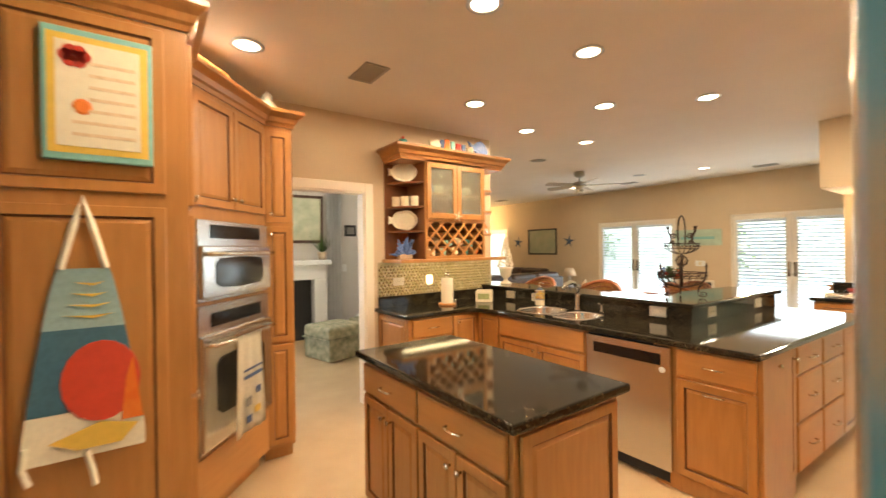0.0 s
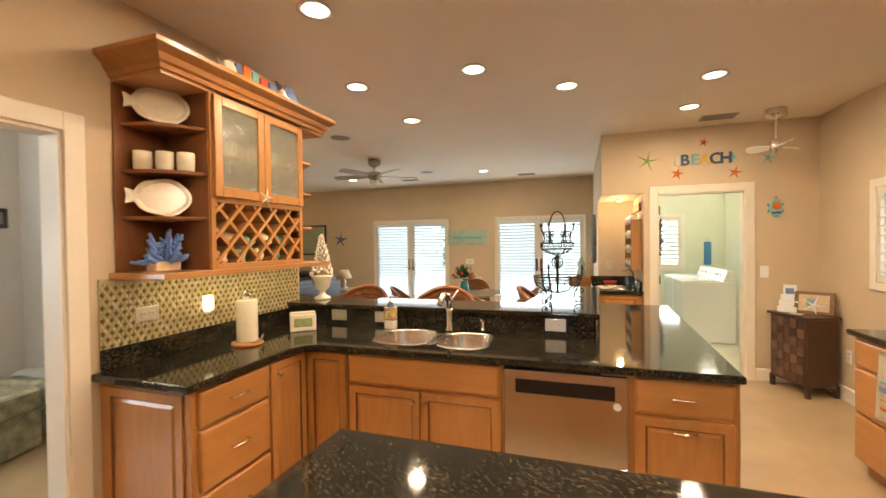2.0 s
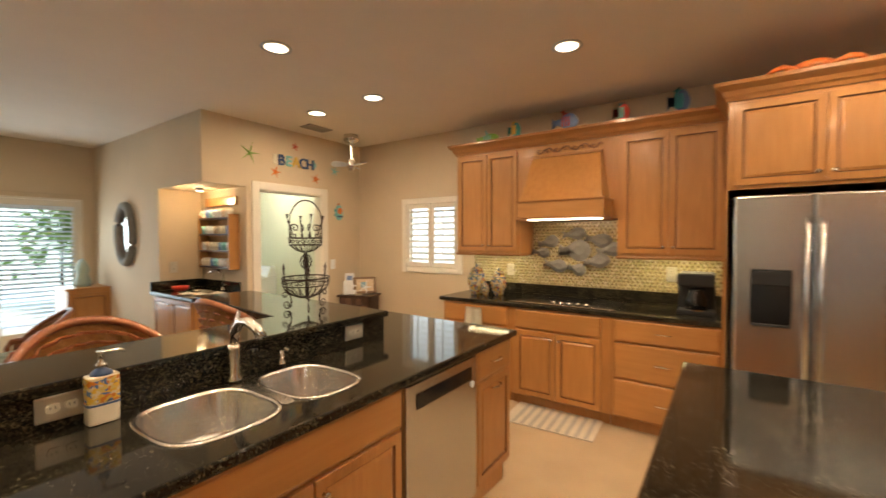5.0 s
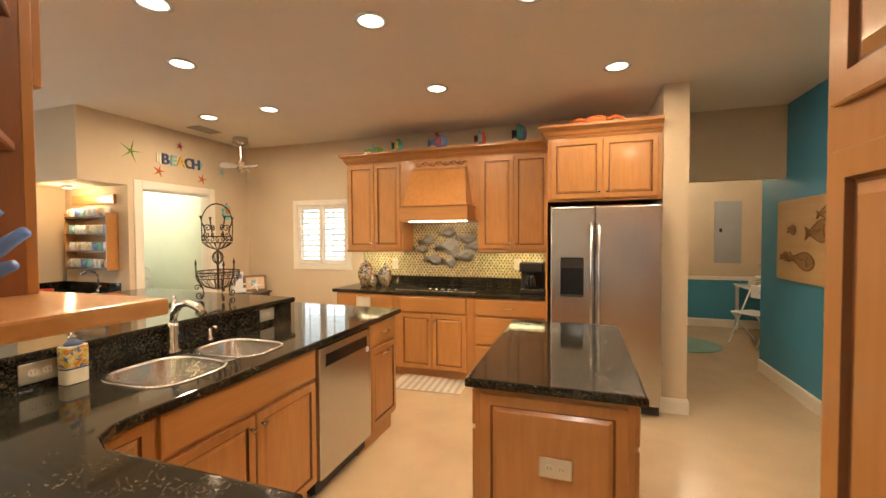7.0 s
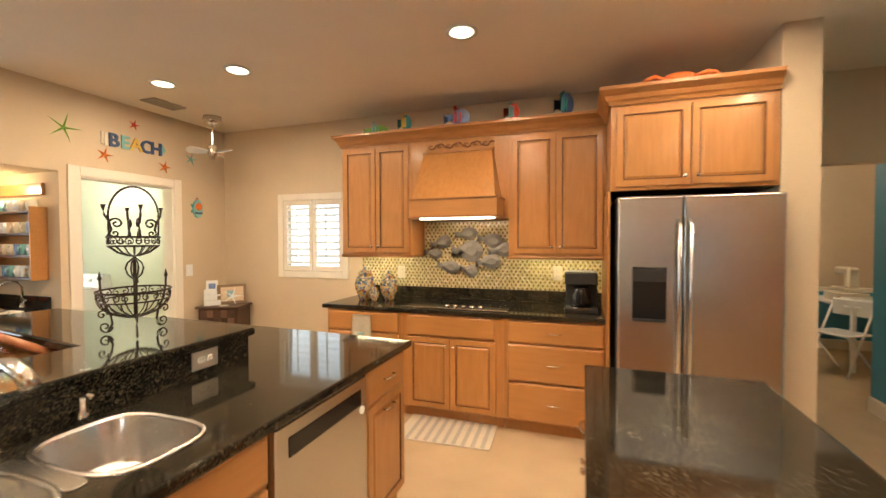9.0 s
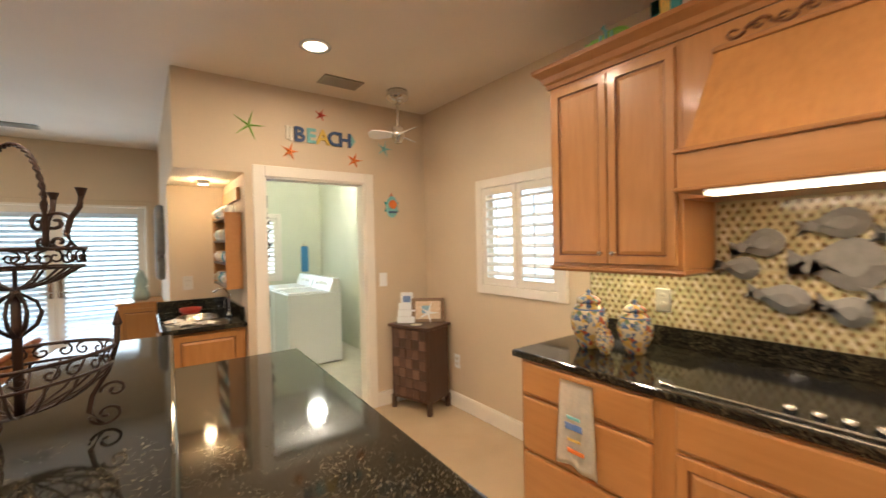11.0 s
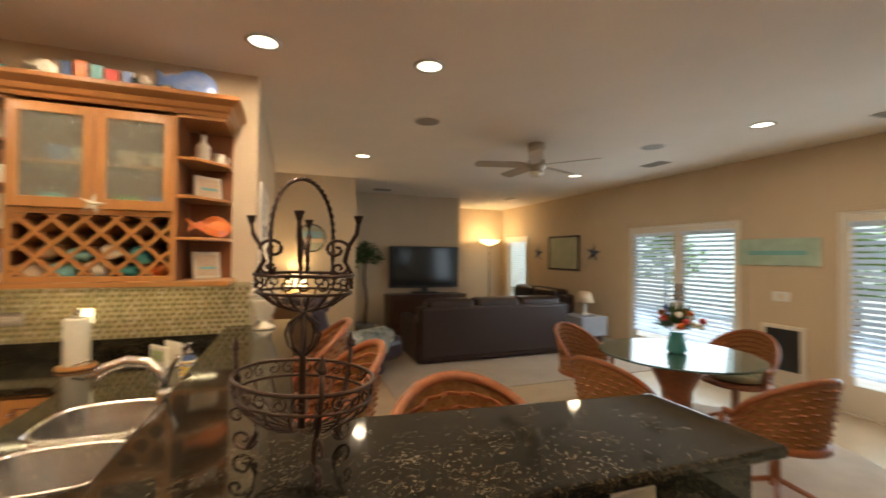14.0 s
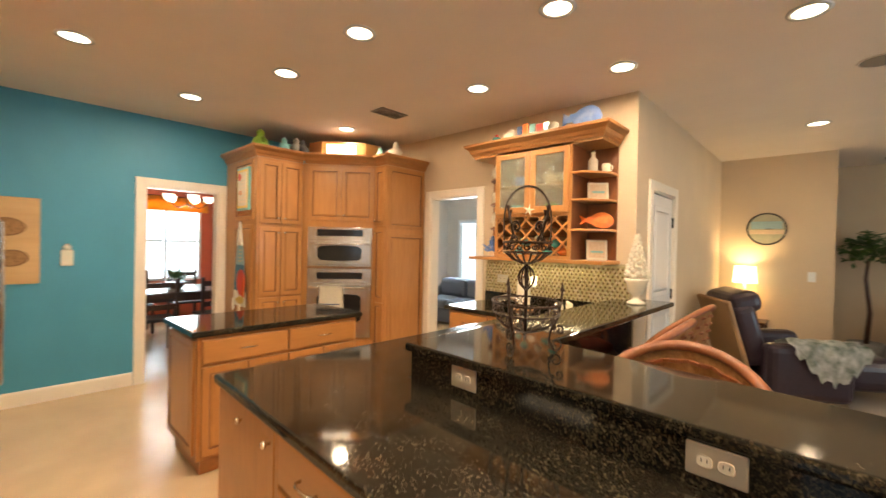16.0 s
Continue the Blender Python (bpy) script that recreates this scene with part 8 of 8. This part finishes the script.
cols = [[vb.verts.new((x * 1.35 / 30, -0.05 - 0.02 * math.sin(x * 1.2), z)) for z in (0, 0.12, 0.26)] for x in range(31)]
for a, b in zip(cols, cols[1:]):
    for j in range(2):
        vb.faces.new((a[j], b[j], b[j + 1], a[j + 1]))
bmesh.ops.solidify(vb, geom=vb.faces[:], thickness=0.006)
part("fabric", vb, mat("orange_fabric", (0.75, 0.28, 0.03), 0.9, grain=0.3, scale=40), va, smooth=True)
part("rod", tube([(-0.05, -0.03, 0.26), (1.4, -0.03, 0.26)], 0.012, 8), IRON, va)
wf = thing("dining_window", pose(-4.48, 1.6, 0, 0, 0, 90), "white framed dining room window", "window")
wfb = bmesh.new()
for b_ in ((0, 0.05, 0.75, 2.2), (1.10, 1.15, 0.75, 2.2), (0.05, 1.10, 0.75, 0.80), (0.05, 1.10, 2.15, 2.2), (0.55, 0.60, 0.80, 2.15), (0.05, 0.55, 1.44, 1.48), (0.60, 1.10, 1.44, 1.48)):
    box(b_[0], b_[1], 0.0, 0.10, b_[2], b_[3], 0.003, wfb)
part("frame", wfb, PURE, wf)
pl_ = thing("table_plant", pose(-2.85, 1.95, 0.756), "bowl of leafy greenery on the dining table", "plant")
part("bowl", lathe([(0.08, 0), (0.12, 0.06), (0.13, 0.10), (0.11, 0.09)], 18), DARKWOOD, pl_, smooth=True)
pb = bmesh.new()
for k in range(120):
    a, e = random.uniform(0, 6.28), random.uniform(0.0, 1.3)
    d = Vector((math.cos(a) * math.cos(e), math.sin(a) * math.cos(e), math.sin(e))) * random.uniform(0.10, 0.25)
    sd = d.cross(Vector((0, 0, 1))).normalized() * 0.02
    p = Vector((0, 0, 0.09))
    pb.faces.new([pb.verts.new(p + d * 0.4), pb.verts.new(p + d * 0.7 + sd), pb.verts.new(p + d), pb.verts.new(p + d * 0.7 - sd)])
part("foliage", pb, LEAF, pl_)

# ---------------------------------------------------------------- sitting room behind the wine wall
for x, y, w_, lab in ((1.92, 5.62, 0.62, "skirted ottoman in green floral cloth"), (2.60, 5.75, 0.60, "skirted floral ottoman with a white throw")):
    o = thing("ottoman", pose(x, y, 0, 0, 0, 15), lab, "ottoman", "floral ottomans")
    part("top_cushion", box(-w_ / 2, w_ / 2, -w_ / 2, w_ / 2, 0.28, 0.46, 0.05, seg=3), FLORAL, o)
    part("skirt", box(-w_ / 2 + 0.01, w_ / 2 - 0.01, -w_ / 2 + 0.01, w_ / 2 - 0.01, 0.01, 0.30, 0.015), FLORAL, o)
    part("piping", tube([(-w_ / 2, -w_ / 2, 0.29), (w_ / 2, -w_ / 2, 0.29), (w_ / 2, w_ / 2, 0.29), (-w_ / 2, w_ / 2, 0.29)], 0.01, 6, True), FLORAL, o)
tb = bmesh.new()
g_ = [[tb.verts.new((-0.25 + 0.5 * i / 8, -0.34 + 0.05 * math.sin(i) if j < 3 else -0.34 + 0.6 * (j - 3) / 6, (0.18 + 0.10 * j) if j < 3 else 0.48 + 0.015 * math.sin(i * 2 + j))) for j in range(10)] for i in range(9)]
for i in range(8):
    for j in range(9):
        tb.faces.new((g_[i][j], g_[i + 1][j], g_[i + 1][j + 1], g_[i][j + 1]))
bmesh.ops.solidify(tb, geom=tb.faces[:], thickness=0.015)
solid("white_throw", tb, mat("white_cotton", (0.75, 0.75, 0.74), 0.95, grain=0.2, scale=40, bump=0.3), "white throw folded over the ottoman", "blanket", pose(2.60, 5.75, 0, 0, 0, 15), smooth=True)
mt = thing("mantelpiece", pose(1.55, 6.995, 0), "white painted fireplace mantelpiece", "fireplace")
part("shelf", box(-0.75, 0.75, -0.28, 0, 1.24, 1.32, 0.006), PURE, mt)
part("frieze_panel", box(-0.68, 0.68, -0.20, 0, 1.00, 1.24, 0.004), PURE, mt)
for sx in (-0.58, 0.58):
    part("column", box(sx - 0.11, sx + 0.11, -0.20, 0, 0, 1.00, 0.006), PURE, mt)
part("firebox", box(-0.46, 0.46, -0.06, 0, 0, 1.0), MATTE, mt)
dr1 = thing("window_drape", pose(2.42, 6.93, 0), "white floor-length drape beside the mantel", "curtain")
db = bmesh.new()
cols = [[db.verts.new((-0.13 + 0.26 * i / 18, 0.03 * math.sin(i * 1.4), z)) for z in (0.12, 1.2, 2.6)] for i in range(19)]
for a, b in zip(cols, cols[1:]):
    for j in range(2):
        db.faces.new((a[j], b[j], b[j + 1], a[j + 1]))
bmesh.ops.solidify(db, geom=db.faces[:], thickness=0.006)
part("fabric", db, PURE, dr1, smooth=True)
part("rod", tube([(-0.2, 0.0, 2.61), (0.2, 0.0, 2.61)], 0.012, 8), IRON, dr1)
pc = thing("framed_picture", pose(1.95, 6.96, 1.60), "tall framed botanical picture above the mantel", "picture")
part("frame", box(-0.28, 0.28, -0.03, 0, 0, 0.80, 0.006), DARKWOOD, pc)
part("print", box(-0.23, 0.23, -0.034, -0.029, 0.05, 0.75), mat("botanical_print", (0.50, 0.52, 0.40), 0.6, grain=0.8, scale=6, color2=(0.25, 0.32, 0.22)), pc)
mpn = thing("mantel_plant", pose(2.18, 6.86, 1.321), "potted spiky green plant on the mantel", "plant")
part("pot", lathe([(0.06, 0), (0.08, 0.13), (0.07, 0.13)], 16), SAND, mpn, smooth=True)
pb = bmesh.new()
for k in range(60):
    a, e = random.uniform(0, 6.28), random.uniform(0.7, 1.5)
    d = Vector((math.cos(a) * math.cos(e), math.sin(a) * math.cos(e), math.sin(e))) * random.uniform(0.25, 0.45)
    sd = d.cross(Vector((0, 0, 1))).normalized() * 0.012
    p = Vector((0, 0, 0.11))
    pb.faces.new([pb.verts.new(p - sd), pb.verts.new(p + sd), pb.verts.new(p + d)])
part("foliage", pb, LEAF, mpn)
sp2 = thing("small_picture", pose(2.74, 6.998, 1.72), "small square dark framed picture on the grey wall", "picture")
part("frame", box(-0.11, 0.11, -0.02, 0, 0, 0.20, 0.004), MATTE, sp2)
part("print", box(-0.07, 0.07, -0.023, -0.019, 0.04, 0.16), STONE, sp2)
outlet(pose(2.62, 6.998, 1.16), False, PURE, "switch")
sofa(pose(-0.95, 6.3, 0, 0, 0, 0), 1.7, "grey-blue fabric sofa beneath the sitting room window", mat("greyblue_fabric", (0.14, 0.16, 0.20), 0.9, grain=0.3, scale=60, bump=0.3), "fabric_sofa", 0.9, 0.82)
sw = thing("sitting_window", pose(-1.7, 7.0, 0), "white framed sitting room window", "window")
swb = bmesh.new()
for b_ in ((0, 0.05, 0.7, 2.05), (0.95, 1.0, 0.7, 2.05), (0.05, 0.95, 0.7, 0.75), (0.05, 0.95, 2.0, 2.05), (0.48, 0.52, 0.75, 2.0)):
    box(b_[0], b_[1], 0.0, 0.10, b_[2], b_[3], 0.003, swb)
part("frame", swb, PURE, sw)
blinds(part("headrail", box(0.05, 0.95, -0.03, 0.02, 1.97, 2.02), SLAT, sw), 0.06, 0.94, 0.78, 1.96, -0.005, 0.05, 12)

# ---------------------------------------------------------------- outdoors
GRASS = mat("lawn", (0.14, 0.22, 0.08), 0.9, grain=0.6, scale=8, color2=(0.19, 0.26, 0.10))
solid("ground", box(-120, 160, -120, 140, -0.32, -0.12), GRASS, "lawn round the house", "ground", kind="structure")
PATIO = mat("pale_patio", (0.68, 0.69, 0.70), 0.7, grain=0.2, scale=6)
solid("patio", box(9.11, 24.0, -2.5, 16.0, -0.12, -0.02, 0.01), PATIO, "pale concrete patio outside the french doors", "patio", kind="structure")
# added pale slab: keeps dark lawn out of the kitchen louvre gaps
solid("driveway", box(0.5, 30, -9.0, -2.6, -0.12, -0.02, 0.01), PATIO, "pale ground slab added to brighten the view through the kitchen window", "driveway", kind="structure")
# glowing sheets added outside the windows so that their view burns out white
GLOW = mat("window_view_glow", (0.8, 0.9, 1.0), 1.0)
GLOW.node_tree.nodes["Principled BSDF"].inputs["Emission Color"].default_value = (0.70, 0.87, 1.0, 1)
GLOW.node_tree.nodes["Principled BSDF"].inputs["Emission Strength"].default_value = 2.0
solid("backdrop_dining", box(-9.1, -9.0, -3, 8, -0.1, 4.5), GLOW, "glowing sheet added for the bright view outside the dining window", "backdrop", kind="structure")
solid("backdrop_sitting", box(-6, 4, 11.0, 11.1, -0.1, 4.5), GLOW, "glowing sheet added for the bright view outside the sitting room window", "backdrop", kind="structure")
solid("backdrop_kitchen", box(-1, 45, -10.1, -10.0, -0.1, 4.5), GLOW, "glowing sheet added for the bright view outside the kitchen window", "backdrop", kind="structure")
# same for the french doors: an added pale glow, not real haze
FAR = mat("garden_view_glow", (0.8, 0.9, 0.9), 1.0)
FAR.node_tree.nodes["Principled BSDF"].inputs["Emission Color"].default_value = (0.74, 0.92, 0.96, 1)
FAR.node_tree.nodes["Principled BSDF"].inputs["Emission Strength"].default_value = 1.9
solid("backdrop_garden", box(14.6, 14.7, -18, 30, -0.1, 5.0), FAR, "glowing pale sheet added behind the garden to brighten the view", "backdrop", kind="structure")
HEDGE = translucent("hedge_leaf", (0.24, 0.38, 0.12), 0.5)
random.seed(50)


def shrub(x, y, r, h, n=420):
    s_ = thing("shrub", pose(x, y, -0.12), "dense green garden shrub with uneven outline", "shrub", "garden shrubs")
    part("trunk", tube([(0, 0, 0), (0.05, 0.02, h * 0.3), (0.0, 0.0, h * 0.6)], 0.06, 7, taper=0.4), DARKWOOD, s_)
    verts, faces = [], []
    for k in range(n):
        a, e = random.uniform(0, 6.28), random.uniform(-0.4, 1.5)
        rr = r * random.uniform(0.45, 1.0) * (1 + 0.25 * math.sin(3 * a + 2 * e))
        p = Vector((rr * math.cos(a) * math.cos(e), rr * math.sin(a) * math.cos(e), h * 0.5 + h * 0.5 * (rr / r) * math.sin(e)))
        d = Vector((random.uniform(-1, 1), random.uniform(-1, 1), random.uniform(-0.7, 0.5))).normalized() * 0.22
        sd = d.cross(Vector((0.2, 0.3, 1))).normalized() * 0.09
        i = len(verts)
        verts += [p, p + d * 0.5 + sd, p + d, p + d * 0.5 - sd]
        faces.append((i, i + 1, i + 2, i + 3))
    me = bpy.data.meshes.new("crown")
    me.from_pydata(verts, [], faces)
    ob = new("crown", me)
    me.materials.append(HEDGE)
    ob.parent = s_
    return s_


for x, y, r, h in ((13.4, 0.5, 0.9, 2.6), (13.5, 5.2, 0.8, 2.4), (13.6, 9.6, 1.0, 2.8)):
    shrub(x, y, r, h)
